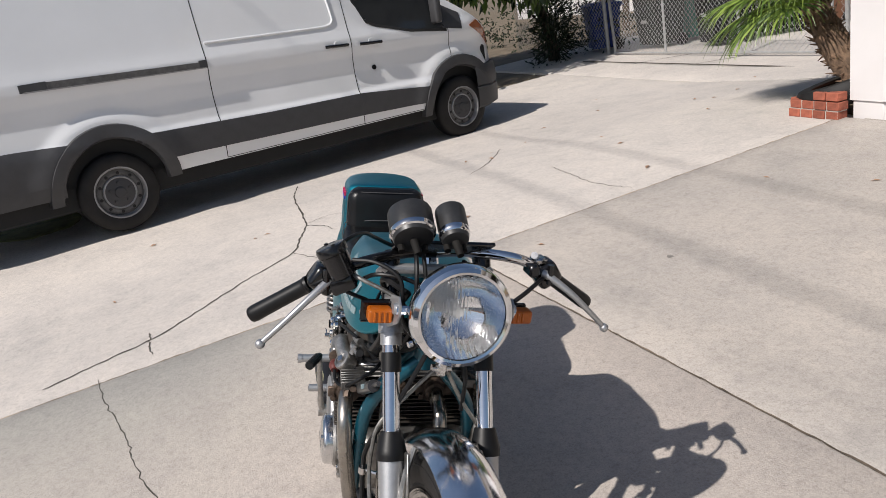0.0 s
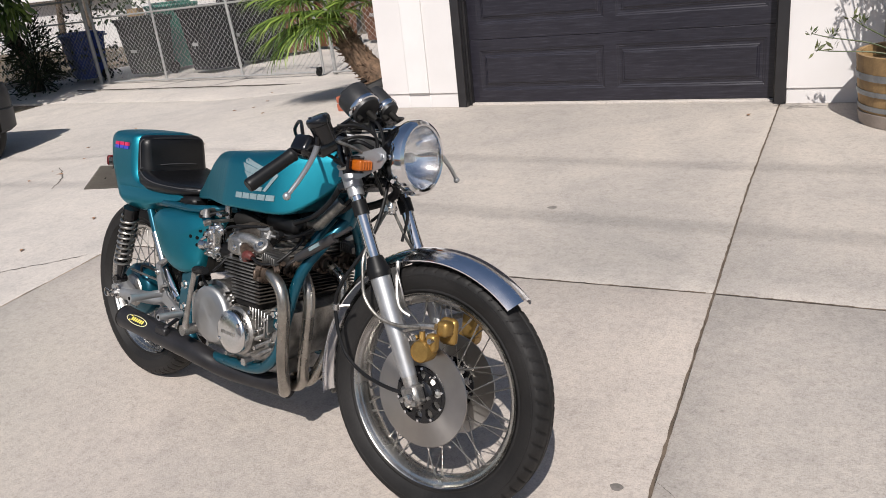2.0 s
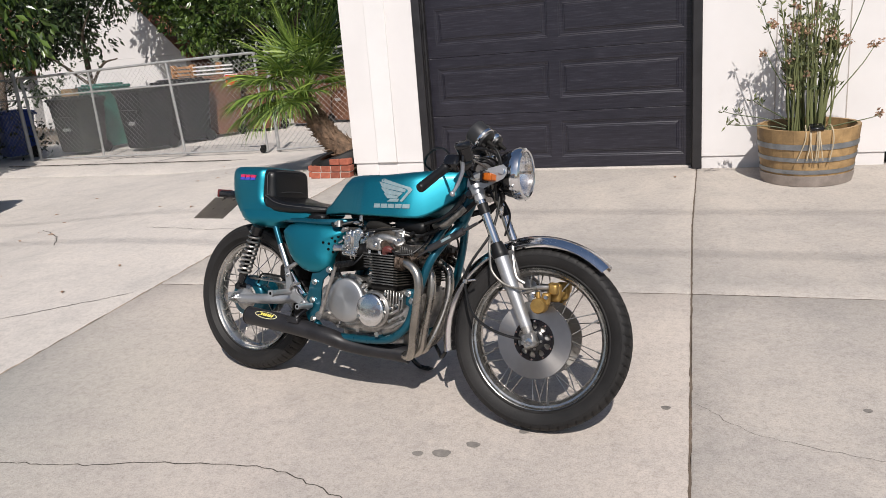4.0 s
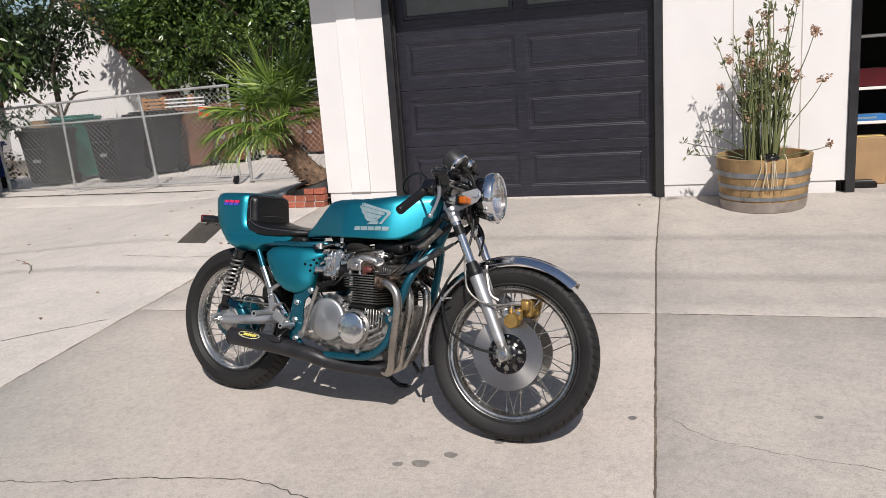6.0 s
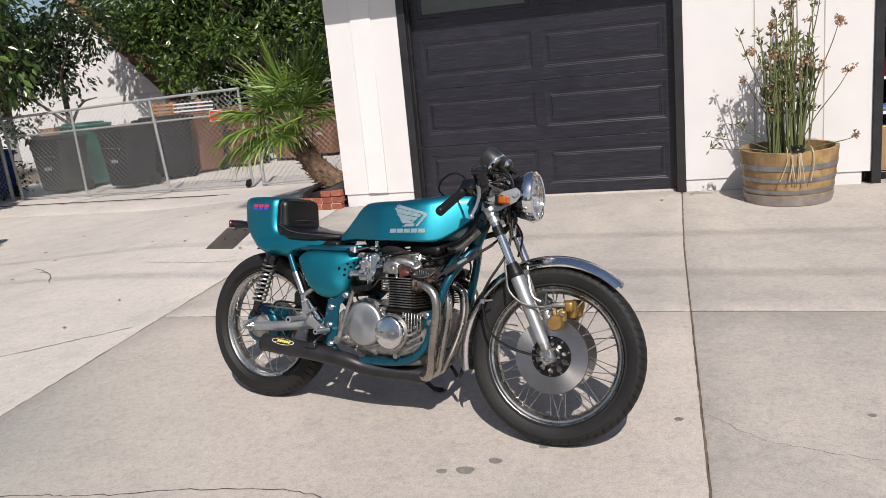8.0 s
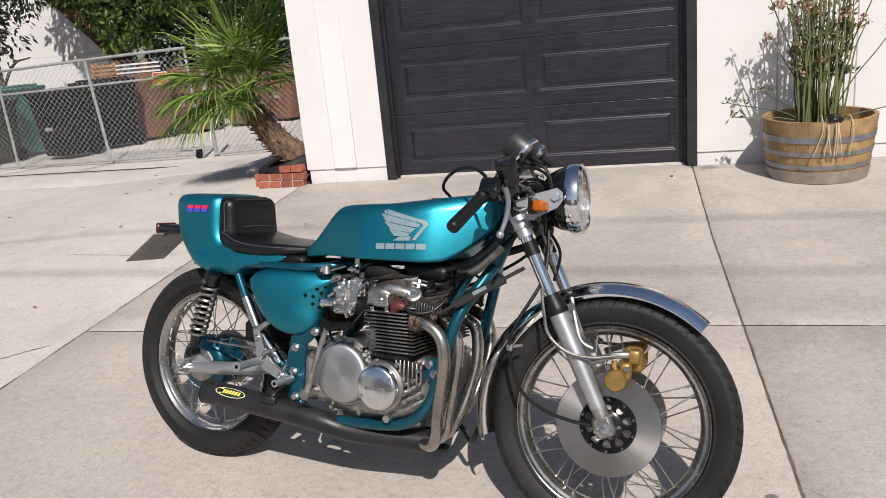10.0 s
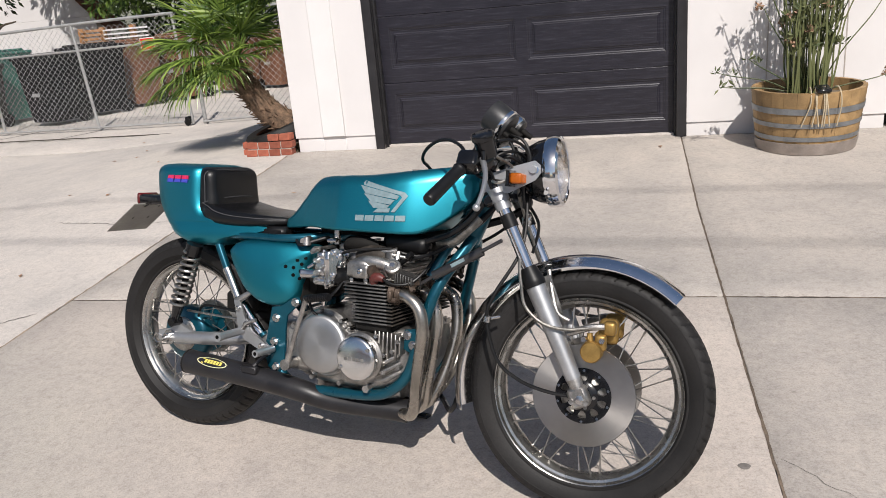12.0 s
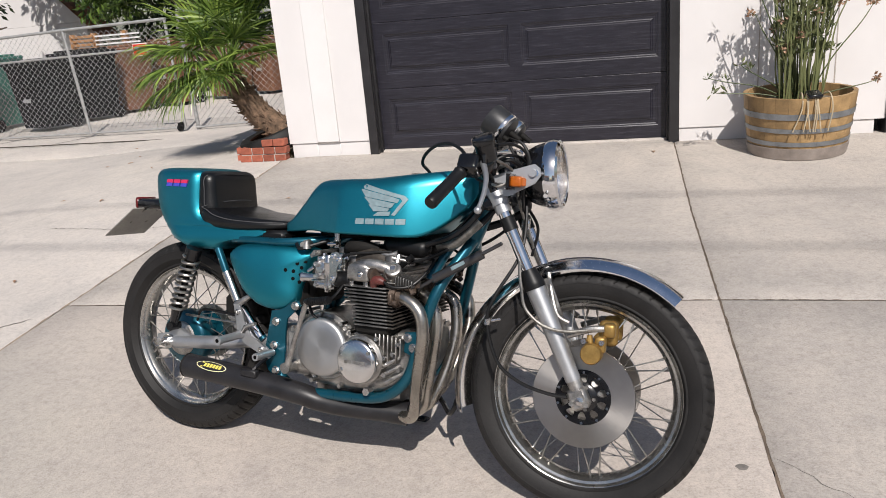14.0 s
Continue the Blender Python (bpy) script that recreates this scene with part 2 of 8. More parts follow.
def ribbon(bm, pts, w, lift=0.0015, jitter=0.0, n=6, taper=True):
    """A thin uneven line lying on the ground."""
    rnd = random.Random(len(pts) * 7 + int(abs(pts[0][0]) * 100))
    path = spline([(x, y, 0) for x, y in pts], n)
    L, R = [], []
    for i, p in enumerate(path):
        d = (path[min(i + 1, len(path) - 1)] - path[max(i - 1, 0)]).normalized()
        s = Vector((-d.y, d.x, 0))
        c = p + s * rnd.uniform(-jitter, jitter)
        ww = w * rnd.uniform(0.5, 1.2) * (0.35 if taper and i in (0, len(path) - 1) else 1)
        for side, lst in ((1, L), (-1, R)):
            q = c + s * ww * 0.5 * side
            lst.append(bm.verts.new((q.x, q.y, ground_z(q.x, q.y) + lift)))
    for i in range(len(L) - 1):
        bm.faces.new((L[i], R[i], R[i + 1], L[i + 1]))
    return bm


JOINT_Y = lambda x: -2.875 + 0.031 * min(x, 0.0)
JOINT_X = lambda y: 0.008 + 0.0195 * max(0.0, -1.7 - y)
EDGE = lambda y: -3.19 - 0.015 * (y + 2.5)
bm = bmesh.new()
xs = [-300, -120, -60, -30, -18] + [-15 + i * 0.5 for i in range(50)] + [10, 14, 20, 30, 60, 120, 300]
ys = [-300, -120, -60, -30, -18] + [-14 + i * 0.5 for i in range(60)] + [16.5, 20, 30, 60, 120, 300]
vv = [[bm.verts.new((x, y, ground_z(x, y) - 0.035)) for x in xs] for y in ys]
for j in range(len(ys) - 1):
    for i in range(len(xs) - 1):
        bm.faces.new((vv[j][i], vv[j][i + 1], vv[j + 1][i + 1], vv[j + 1][i]))
ground = part("ground", bm, M["soil"])
tagged(ground, "dry bare earth around the concrete driveway", "ground", kind="structure")

driveway = thing("driveway", Matrix(), "cast concrete driveway apron with dark joints and cracks", "driveway", kind="structure")
G = 0.004
off = lambda f, d: (lambda t: f(t) + d)
for (x0, x1, y0, y1) in ((off(EDGE, .004), off(JOINT_X, -G), off(JOINT_Y, .004), -0.015), (off(EDGE, .004), off(JOINT_X, -G), -7.6, off(JOINT_Y, -.004)),
                         (off(JOINT_X, G), 3.6, off(JOINT_Y, G), -0.015), (off(JOINT_X, G), 3.6, -7.6, off(JOINT_Y, -G)),
                         (3.6 + 2 * G, 8.5, -2.87 + G, 0, ), (3.6 + 2 * G, 8.5, -7.6, -2.87 - G)):
    near_ = not callable(y0) and y0 < -7
    part("slab", slab(bmesh.new(), x0, x1, y0, y1, 16, 16), M["apron"] if not near_ else M["apron_left"] if callable(x0) and x0(0) < -1 else M["apron_right"], driveway)
for (x0, x1, y0, y1) in ((-10.0, off(EDGE, -.004), -12.4, 1.62), (-3.2, 8.5, -12.4, -7.615)):
    part("slab", slab(bmesh.new(), x0, x1, y0, y1, 30, 24, lift=-0.001), M["drive"], driveway, "paler old concrete slab")
part("joint", ribbon(bmesh.new(), [(JOINT_X(y), y) for y in np.linspace(-.03, -7.5, 26)], .010, -.005, .003, 8, False), M["joint"], driveway, "dark dirt-filled joint")
part("joint", ribbon(bmesh.new(), [(x, JOINT_Y(x)) for x in np.linspace(.02, 3.6, 16)], .009, -.005, .003, 8, False), M["joint"], driveway, "dark dirt-filled joint")
part("joint", ribbon(bmesh.new(), [(x, JOINT_Y(x)) for x in np.linspace(-3.18, .0, 14)], .008, -.005, .003, 8, False), M["joint"], driveway, "dark dirt-filled joint")
part("slab", slab(bmesh.new(), -12.5, -3.3, 1.635, 9.0, 24, 20), M["drive"], driveway, "paler concrete slab behind the gate")
part("joint", ribbon(bmesh.new(), [(EDGE(y), y) for y in np.linspace(-.1, -7.5, 30)], .012, -.003, .005, 8, False), M["edge_dirt"], driveway, "tan dirt along the slab edge")
CRACKS = [
    ([(-3.2, -4.98), (-2.84, -4.93), (-2.42, -4.85), (-2.16, -4.82), (-1.83, -4.745), (-1.42, -4.695), (-1.15, -4.76), (-0.8, -4.9)], 0.0048),
    ([(0.06, -4.0), (0.27, -4.18), (0.53, -4.26), (0.82, -4.32), (1.4, -4.5), (2.1, -4.6)], 0.0016),
    ([(-6.58, -3.22), (-6.0, -3.37), (-5.37, -3.45), (-4.83, -3.53), (-4.49, -3.65), (-4.21, -3.77), (-3.98, -4.1), (-3.72, -4.42), (-3.51, -4.70), (-3.42, -4.97), (-3.32, -5.25)], 0.013),
    ([(-4.88, -3.52), (-4.94, -3.30), (-4.72, -3.11)], 0.006),
    ([(-4.83, -3.53), (-4.66, -3.43), (-4.5, -3.40)], 0.007),
    ([(-4.24, -3.76), (-3.95, -3.66), (-3.80, -3.595), (-3.56, -3.40), (-3.40, -3.27), (-3.25, -3.14)], 0.006),
    ([(-4.86, -2.16), (-5.07, -1.92), (-5.24, -1.77), (-5.69, -1.47)], 0.009),
    ([(-4.28, -1.74), (-3.98, -1.78), (-3.68, -1.81), (-3.44, -1.79), (-3.27, -1.74)], 0.005),
    ([(-3.62, -4.71), (-3.45, -4.72), (-3.28, -4.71)], 0.008),
]
for pts, w in CRACKS:
    part("crack", ribbon(bmesh.new(), pts, w, jitter=0.008, n=9), M["crack"], driveway, "dark dirty hairline crack")
for x, y, r in ((-0.865, -4.509, .016), (-0.78, -4.493, .026), (-0.684, -4.42, .02), (-0.524, -4.304, .014), (-0.034, -4.052, .014), (0.656, -3.965, .0125), (-2.2, -2.3, .015), (2.3, -3.4, .018), (-0.9, -2.1, .02)):
    bm = bmesh.new()
    ring = [bm.verts.new((x + r * 1.3 * math.cos(a * .2618) * (1 + .10 * math.sin(a * .2618 * 3 + x * 9)), y + r * math.sin(a * .2618) * (1 + .10 * math.cos(a * .2618 * 2 + y * 7)), ground_z(x, y + r * math.sin(a * .2618)) + 0.0015)) for a in range(24)]
    bm.faces.new(ring)
    part("oil_spot", bm, M["dark_area"], driveway, "small dark oil spot")


# ---- garage ----
def wood_door():
    m, nt, b = nodes_of("door_black_woodgrain")
    n = tex(nt, "noise", 16, 8, 0.75, stretch=(0.3, 1, 4.5))
    big = tex(nt, "noise", 2.0, 3)
    c = ramp(nt, n.outputs["Fac"], [(0.3, (0.010, 0.0095, 0.014)), (0.52, (0.020, 0.019, 0.027)), (0.62, (0.032, 0.031, 0.041)), (0.74, (0.075, 0.073, 0.09))])
    c = mix(nt, c, ramp(nt, big.outputs["Fac"], [(0.3, (0.85, 0.85, 0.87)), (0.7, (1.08, 1.06, 1.05))]), 1.0, 'MULTIPLY')
    nt.links.new(c, b.inputs["Base Color"])
    b.inputs["Roughness"].default_value = 0.31
    bump(nt, b, n.outputs["Fac"], 0.6, 0.0016)
    return m


M["door"] = wood_door()
M["glass_dark"] = plain("dark_window_glass", (0.02, 0.022, 0.024), 0.06, vary=0.1, rvary=0.02)
M["frosted"] = plain("frosted_door_pane", (0.095, 0.105, 0.10), 0.18, vary=0.1, rvary=0.05)
M["brick"] = plain("red_brick", (0.36, 0.105, 0.062), 0.85, vary=0.28, scale=18, grain=140, relief=0.003, per_object=0.35)
M["mortar"] = plain("mortar", (0.42, 0.38, 0.34), 0.95, relief=0.002)

WALL_H = 2.9


def wall_block(name, x0, x1, y0, y1, z0, z1, mat, label):
    ob = part(name, box(bmesh.new(), x0, x1, y0, y1, z0, z1), mat)
    return tagged(ob, label, "wall", kind="structure")


JL, JR = -2.45, 0.045            # outer faces of the door frame
wall_block("wall_left", -3.175, JL, 0.0, 0.16, 0.115, WALL_H, M["stucco"], "white painted board siding beside the garage door")
wall_block("wall_right", JR, 1.475, 0.0, 0.16, 0.10, WALL_H, M["stucco"], "white painted board siding between two garage doors")
wall_block("wall_over_doors", JL, JR, 0.0, 0.16, 2.22, WALL_H, M["stucco"], "white painted wall above the garage door")
wall_block("wall_over_doorway", 1.475, 6.2, 0.0, 0.16, 2.22, WALL_H, M["stucco"], "white painted wall above the open doorway")
wall_block("wall_far_right", 4.2, 6.2, 0.0, 0.16, 0.0, 2.22, M["stucco"], "white painted garage wall")
wall_block("wall_side", -3.175, -3.06, 0.16, 7.0, -0.2, WALL_H, M["stucco"], "white painted side wall of the garage")
wall_block("wall_back", -3.06, 6.2, 6.86, 7.0, -0.2, WALL_H, M["wall_dark"], "dark back wall inside the garage")
wall_block("wall_far_side", 6.06, 6.2, 0.16, 6.86, -0.2, WALL_H, M["wall_dark"], "dark side wall inside the garage")
wall_block("wall_between", 1.33, 1.475, 0.16, 6.86, -0.1, WALL_H, M["wall_dark"], "dark partition inside the garage")
ceil = part("ceiling", box(bmesh.new(), -3.20, 6.2, 0.16, 7.0, WALL_H, WALL_H + 0.1), M["wall_dark"])
tagged(ceil, "dark garage ceiling", "ceiling", kind="structure")
gfloor = part("garage_floor", box(bmesh.new(), -3.06, 6.06, 0.0, 6.86, -0.06, -0.004), M["apron"])
tagged(gfloor, "grey concrete garage floor", "floor", kind="structure")
# footing of painted masonry under the siding
for (x0, x1, z1) in ((-3.16, -2.925, 0.105), (-2.925, -2.72, 0.125), (-2.72, JL, 0.103), (JR, 1.41, 0.085)):
    f = part("footing", box(bmesh.new(), x0, x1, 0.012, 0.15, -0.06, z1 + 0.02, 0.004), M["stucco"])
    tagged(f, "rough white painted concrete footing of the wall", "footing", kind="structure")
# upright seams and battens
for x in (-2.905,):
    t = part("trim", box(bmesh.new(), x - 0.012, x + 0.19, -0.014, 0.0, 0.118, WALL_H, 0.004), M["white_wood"])
    tagged(t, "white painted upright board on the wall", "trim", kind="structure")
for x in (0.60, 1.12):
    t = part("trim", box(bmesh.new(), x - 0.004, x + 0.004, -0.003, 0.0, 0.10, WALL_H), M["mortar"])
    tagged(t, "narrow grey seam between wall boards", "trim", kind="structure")
# eave
eave = part("roof_eave", box(bmesh.new(), -3.6, 6.6, -0.54, 0.3, 2.36, 2.45, 0.01), M["white_wood"])
tagged(eave, "white painted roof overhang above the garage doors", "eave", kind="structure")
roofp = part("roof", box(bmesh.new(), -3.7, 6.7, -0.7, 7.2, WALL_H + 0.1, WALL_H + 0.2), M["mortar"])
tagged(roofp, "flat grey garage roof", "roof", kind="structure")

garage_door = thing("door_1", Matrix(), "closed black wood-grained sectional garage door with raised panels", "garage door", kind="structure")
DY = 0.12
secs = [(0.012, 0.5172), (0.5186, 1.0507), (1.0521, 1.5847), (1.5861, 2.13)]
STEPS = ((0, 0), (.008, .005), (.014, .005), (.022, .010), (.040, .010), (.048, .005), (.054, .005), (.062, -.001))
for k, (z0, z1) in enumerate(secs):
    zb, zt = 0.109 + 0.5265 * k, 0.392 + 0.5265 * k
    PX = ((-2.285, -1.245), (-1.153, -0.103))
    if k < 3:
        # a pressed skin with rolled upper and lower edges and openings for the panels
        bm = bmesh.new()
        gx = [-2.375, PX[0][0], PX[0][1], PX[1][0], PX[1][1], -0.03]
        gz = [(z0, .004), (z0 + .002, .001), (z0 + .004, 0), (zb, 0), (zt + .04, 0), (z1 - .004, 0), (z1 - .002, .001), (z1, .004)]
        gv = [[bm.verts.new((x, DY + d, z)) for x in gx] for z, d in gz]
        for a in range(len(gz) - 1):
            for c in range(5):
                if not (a == 3 and c in (1, 3)):
                    bm.faces.new((gv[a][c], gv[a][c + 1], gv[a + 1][c + 1], gv[a + 1][c]))
        box(bm, -2.375, -0.03, DY + .013, DY + .045, z0, z1)
    else:
        bm = box(bmesh.new(), -2.375, -0.03, DY, DY + 0.045, z0, z1)
    sec = part("door_section", bm, M["door"], garage_door, "", 8)
    for x0, x1 in PX:
        if k < 3:
            bm = bmesh.new()
            grid_faces(bm, [[Vector((x0 + e, DY + d, zb + e)), Vector((x1 - e, DY + d, zb + e)), Vector((x1 - e, DY + d, zt + .04 - e)), Vector((x0 + e, DY + d, zt + .04 - e))] for e, d in STEPS], caps=False)
            bm.verts.ensure_lookup_table()
            bm.faces.new(bm.verts[-4:])
            part("panel", bm, M["door"], sec, "", 8)
        else:
            part("window_frame", box(box(box(box(bmesh.new(), x0, x1, DY - .012, DY, zb + .01, zb + .045, .004), x0, x1, DY - .012, DY, zt, zt + .04, .004), x0, x0 + .04, DY - .012, DY, zb + .04, zt + .02, .004), x1 - .04, x1, DY - .012, DY, zb + .04, zt + .02, .004), M["door"], sec)
            part("pane", box(bmesh.new(), x0 + .03, x1 - .03, DY - .004, DY, zb + .03, zt + .02), M["frosted"], sec, "dull grey window pane")
part("threshold", box(bmesh.new(), -2.38, -0.02, 0.07, 0.14, -0.006, 0.010, 0.003), M["drive"], garage_door, "pale rubber door threshold")
for s, (xa, xb) in ((1, (JL, -2.375)), (-1, (-0.03, JR))):
    bm = box(bmesh.new(), xa, xb, -0.016, 0.03, -0.02, 2.22, 0.004)
    xi = xb if s > 0 else xa
    box(bm, min(xi, xi - s * .035), max(xi, xi - s * .035), 0.03, 0.16, -0.02, 2.2, 0.003)
    box(bm, min(xi - s * .005, xi + s * .014), max(xi - s * .005, xi + s * .014), 0.06, DY - 0.003, -0.01, 2.18, 0.003)
    j = part("door_frame", bm, M["jamb"])
    tagged(j, "black painted wooden garage door frame", "door frame", kind="structure")
bm = box(bmesh.new(), JL, JR, -0.016, 0.03, 2.13, 2.221, 0.004)
tagged(part("door_frame", bm, M["jamb"]), "black painted lintel of the garage door frame", "door frame", kind="structure")
# open doorway further along
bm = box(bmesh.new(), 1.475, 1.545, -0.02, 0.16, -0.02, 2.22, 0.004)
tagged(part("door_frame", bm, M["jamb"]), "dark brown painted post of the open garage doorway", "door frame", kind="structure")

# brick edging of the planting bed
edging = thing("brick_edging", pose(-3.60, -0.10, -0.012), "low broken wall of red bricks at the garage corner", "brick wall", kind="structure")
BRICK = smooth_mesh(box(bmesh.new(), 0, 0.10, 0, 0.092, 0, 0.057, 0.004), "brick", M["brick"])
BRICK2 = smooth_mesh(box(bmesh.new(), 0, 0.19, 0, 0.092, 0, 0.057, 0.004), "brick", M["brick"])
part("mortar", box(bmesh.new(), 0.004, 0.41, 0.006, 0.088, -0.02, 0.122), M["mortar"], edging)
rnd = random.Random(4)
for row in range(3):
    z = 0.003 + row * 0.064
    for k in range(4):
        if row == 2 and k < 2:
            continue
        piece("brick", BRICK, edging, pose(0.0 + k * 0.108 + (0.0 if row % 2 else -0.012), rnd.uniform(-.004, .004), z, 0, 0, rnd.uniform(-1.5, 1.5)))
for row in range(2):
    for k in range(5):
        piece("brick", BRICK2, edging, pose(0.0, 0.10 + k * 0.2, 0.003 + row * 0.064 - .01, 0, 0, 90 + rnd.uniform(-2, 2)))


# ---- motorcycle ----
def teal_paint():
    m, nt, b = nodes_of("teal_metallic_paint")
    flake = tex(nt, "voronoi", 1500)
    big = tex(nt, "noise", 5, 3)
    c = ramp(nt, flake.outputs["Distance"], [(0.0, (0.014, 0.325, 0.405)), (0.6, (0.006, 0.20, 0.268))])
    c = mix(nt, c, ramp(nt, big.outputs["Fac"], [(0.3, (0.93,) * 3), (0.7, (1.0,) * 3)]), 1.0, 'MULTIPLY')
    nt.links.new(c, b.inputs["Base Color"])
    b.inputs["Metallic"].default_value = 0.96
    r = nt.nodes.new("ShaderNodeMapRange")
    r.inputs["To Min"].default_value, r.inputs["To Max"].default_value = 0.42, 0.50
    nt.links.new(big.outputs["Fac"], r.inputs["Value"])
    nt.links.new(r.outputs["Result"], b.inputs["Roughness"])
    b.inputs["Coat Weight"].default_value, b.inputs["Coat Roughness"].default_value = 0.55, 0.30
    return m


def lens_glass(name, col, rough=0.04, ior=1.45):
    m, nt, b = nodes_of(name)
    b.inputs["Base Color"].default_value = (*col, 1)
    b.inputs["Transmission Weight"].default_value = 1.0
    b.inputs["Roughness"].default_value = rough
    b.inputs["IOR"].default_value = ior
    return m


M["teal"] = teal_paint()
M["frame_teal"] = plain("frame_teal_enamel", (0.005, 0.082, 0.122), 0.30, 0.55, vary=0.2, scale=10, coat=0.35)
M["chrome"] = plain("chrome", (0.74, 0.75, 0.77), 0.09, 1.0, vary=0.08, scale=14, rvary=0.05)
M["chrome_soft"] = plain("worn_chrome", (0.58, 0.57, 0.56), 0.24, 1.0, vary=0.15, scale=20, rvary=0.08)
M["alloy"] = plain("silver_painted_alloy", (0.43, 0.435, 0.445), 0.44, 0.8, vary=0.12, scale=16, grain=300, rvary=0.08)
M["cast"] = plain("cast_aluminium", (0.40, 0.385, 0.365), 0.40, 0.9, vary=0.45, scale=26, grain=240, relief=0.0008, rvary=0.14)
M["fin"] = plain("worn_black_fins", (0.15, 0.145, 0.14), 0.42, 0.7, vary=0.4, scale=40)
M["fin_brown"] = plain("dark_brown_fins", (0.055, 0.047, 0.040), 0.65, 0.4, vary=0.4, scale=30, alpha_spec=0.3)
M["engine_dark"] = plain("engine_black", (0.012, 0.011, 0.010), 0.75, vary=0.4, scale=20, alpha_spec=0.2)
M["rust"] = plain("rusted_casting", (0.12, 0.088, 0.068), 0.55, 0.6, vary=0.5, scale=40)
M["pipe"] = plain("heat_browned_steel", (0.37, 0.345, 0.31), 0.27, 0.97, vary=0.32, scale=9, rvary=0.12)
M["black"] = plain("black_enamel", (0.006, 0.006, 0.007), 0.22, vary=0.2, scale=16, coat=0.25, alpha_spec=0.4)
M["satin_black"] = plain("satin_black_exhaust", (0.0165, 0.0158, 0.0175), 0.42, vary=0.35, scale=12, rvary=0.12, alpha_spec=0.38)
M["rubber"] = plain("black_rubber", (0.006, 0.006, 0.0065), 0.45, vary=0.2, scale=40, alpha_spec=0.3)
M["tyre"] = plain("tyre_rubber", (0.0135, 0.0125, 0.0122), 0.62, vary=0.45, scale=7, grain=160, relief=0.0008, alpha_spec=0.32)
M["leather"] = plain("black_vinyl", (0.005, 0.005, 0.0055), 0.36, vary=0.2, scale=20, grain=380, relief=0.0006, alpha_spec=0.36)
M["thread"] = plain("grey_thread", (0.045, 0.045, 0.048), 0.7)
M["fender"] = plain("polished_chrome_fender", (0.90, 0.90, 0.92), 0.15, 1.0, vary=0.05, scale=20, rvary=0.06)
M["rim"] = plain("dull_alloy_rim", (0.46, 0.45, 0.43), 0.26, 0.97, vary=0.28, scale=9, rvary=0.1)
def brushed(name, col, rough, fan=0.75):
    """Turned metal: fine rings about the object's own axis, with a fanned highlight."""
    m, nt, b = nodes_of(name)
    n = tex(nt, "noise", 9, 3)
    nt.links.new(ramp(nt, n.outputs["Fac"], [(0.3, scaled(col, .85)), (0.7, scaled(col, 1.1))]), b.inputs["Base Color"])
    b.inputs["Metallic"].default_value, b.inputs["Roughness"].default_value, b.inputs["Anisotropic"].default_value = 1.0, rough, fan
    t = nt.nodes.new("ShaderNodeTangent")
    t.direction_type, t.axis = 'RADIAL', 'Z'
    nt.links.new(t.outputs["Tangent"], b.inputs["Tangent"])
    return m


M["disc"] = brushed("brake_disc_steel", (0.42, 0.40, 0.38), 0.34)
M["cover_polish"] = brushed("polished_cover", (0.70, 0.70, 0.70), 0.20, 0.45)
M["cover_brush"] = brushed("brushed_cover_alloy", (0.44, 0.44, 0.44), 0.48, 0.35)
M["spoke"] = plain("spoke_steel", (0.40, 0.385, 0.36), 0.33, 0.95, vary=0.3, scale=30)
M["gold"] = plain("gold_anodised", (0.36, 0.225, 0.07), 0.45, 0.75, vary=0.2, scale=40, rvary=0.1)
M["amber_back"] = plain("amber_reflector", (0.40, 0.095, 0.006), 0.3, 0.1)
M["lamp_glass"] = lens_glass("lamp_glass", (0.99, 0.995, 1.0), 0.0, 1.3)
M["reflector"] = plain("lamp_reflector", (0.78, 0.79, 0.81), 0.05, 1.0, vary=0.08, scale=30)
M["bulb"] = plain("bulb_shield_metal", (0.62, 0.62, 0.62), 0.35, 0.3, vary=0.08)
M["van_red"] = plain("dark_red_lens", (0.10, 0.008, 0.008), 0.2)
M["decal"] = plain("silver_decal", (0.21, 0.285, 0.305), 0.45, 0.2, vary=0.1, scale=60)
M["decal_red"] = plain("red_decal", (0.55, 0.02, 0.09), 0.4, vary=0.08)
M["decal_blue"] = plain("blue_decal", (0.05, 0.06, 0.42), 0.4, vary=0.08)
M["decal_yellow"] = plain("yellow_decal", (0.72, 0.62, 0.12), 0.45, vary=0.08)
M["decal_pale"] = plain("pale_yellow_decal", (0.74, 0.70, 0.42), 0.45, vary=0.06)
M["plate_back"] = plain("dull_metal_plate", (0.38, 0.365, 0.33), 0.5, 0.35, vary=0.2)
M["plug_red"] = plain("dull_red_rubber", (0.10, 0.022, 0.018), 0.5, vary=0.25, scale=60)
M["damper_grey"] = plain("dark_anodised_alloy", (0.075, 0.073, 0.075), 0.34, 0.7, vary=0.15, scale=30)
M["pod"] = plain("satin_instrument_black", (0.045, 0.045, 0.046), 0.42, 0.5, vary=0.12, scale=30)
M["seam_black"] = plain("hole_shadow_black", (0.003, 0.003, 0.003), 0.9, alpha_spec=0.1)
M["braid"] = plain("braided_hose", (0.24, 0.23, 0.21), 0.4, 0.8, vary=0.3, scale=60)

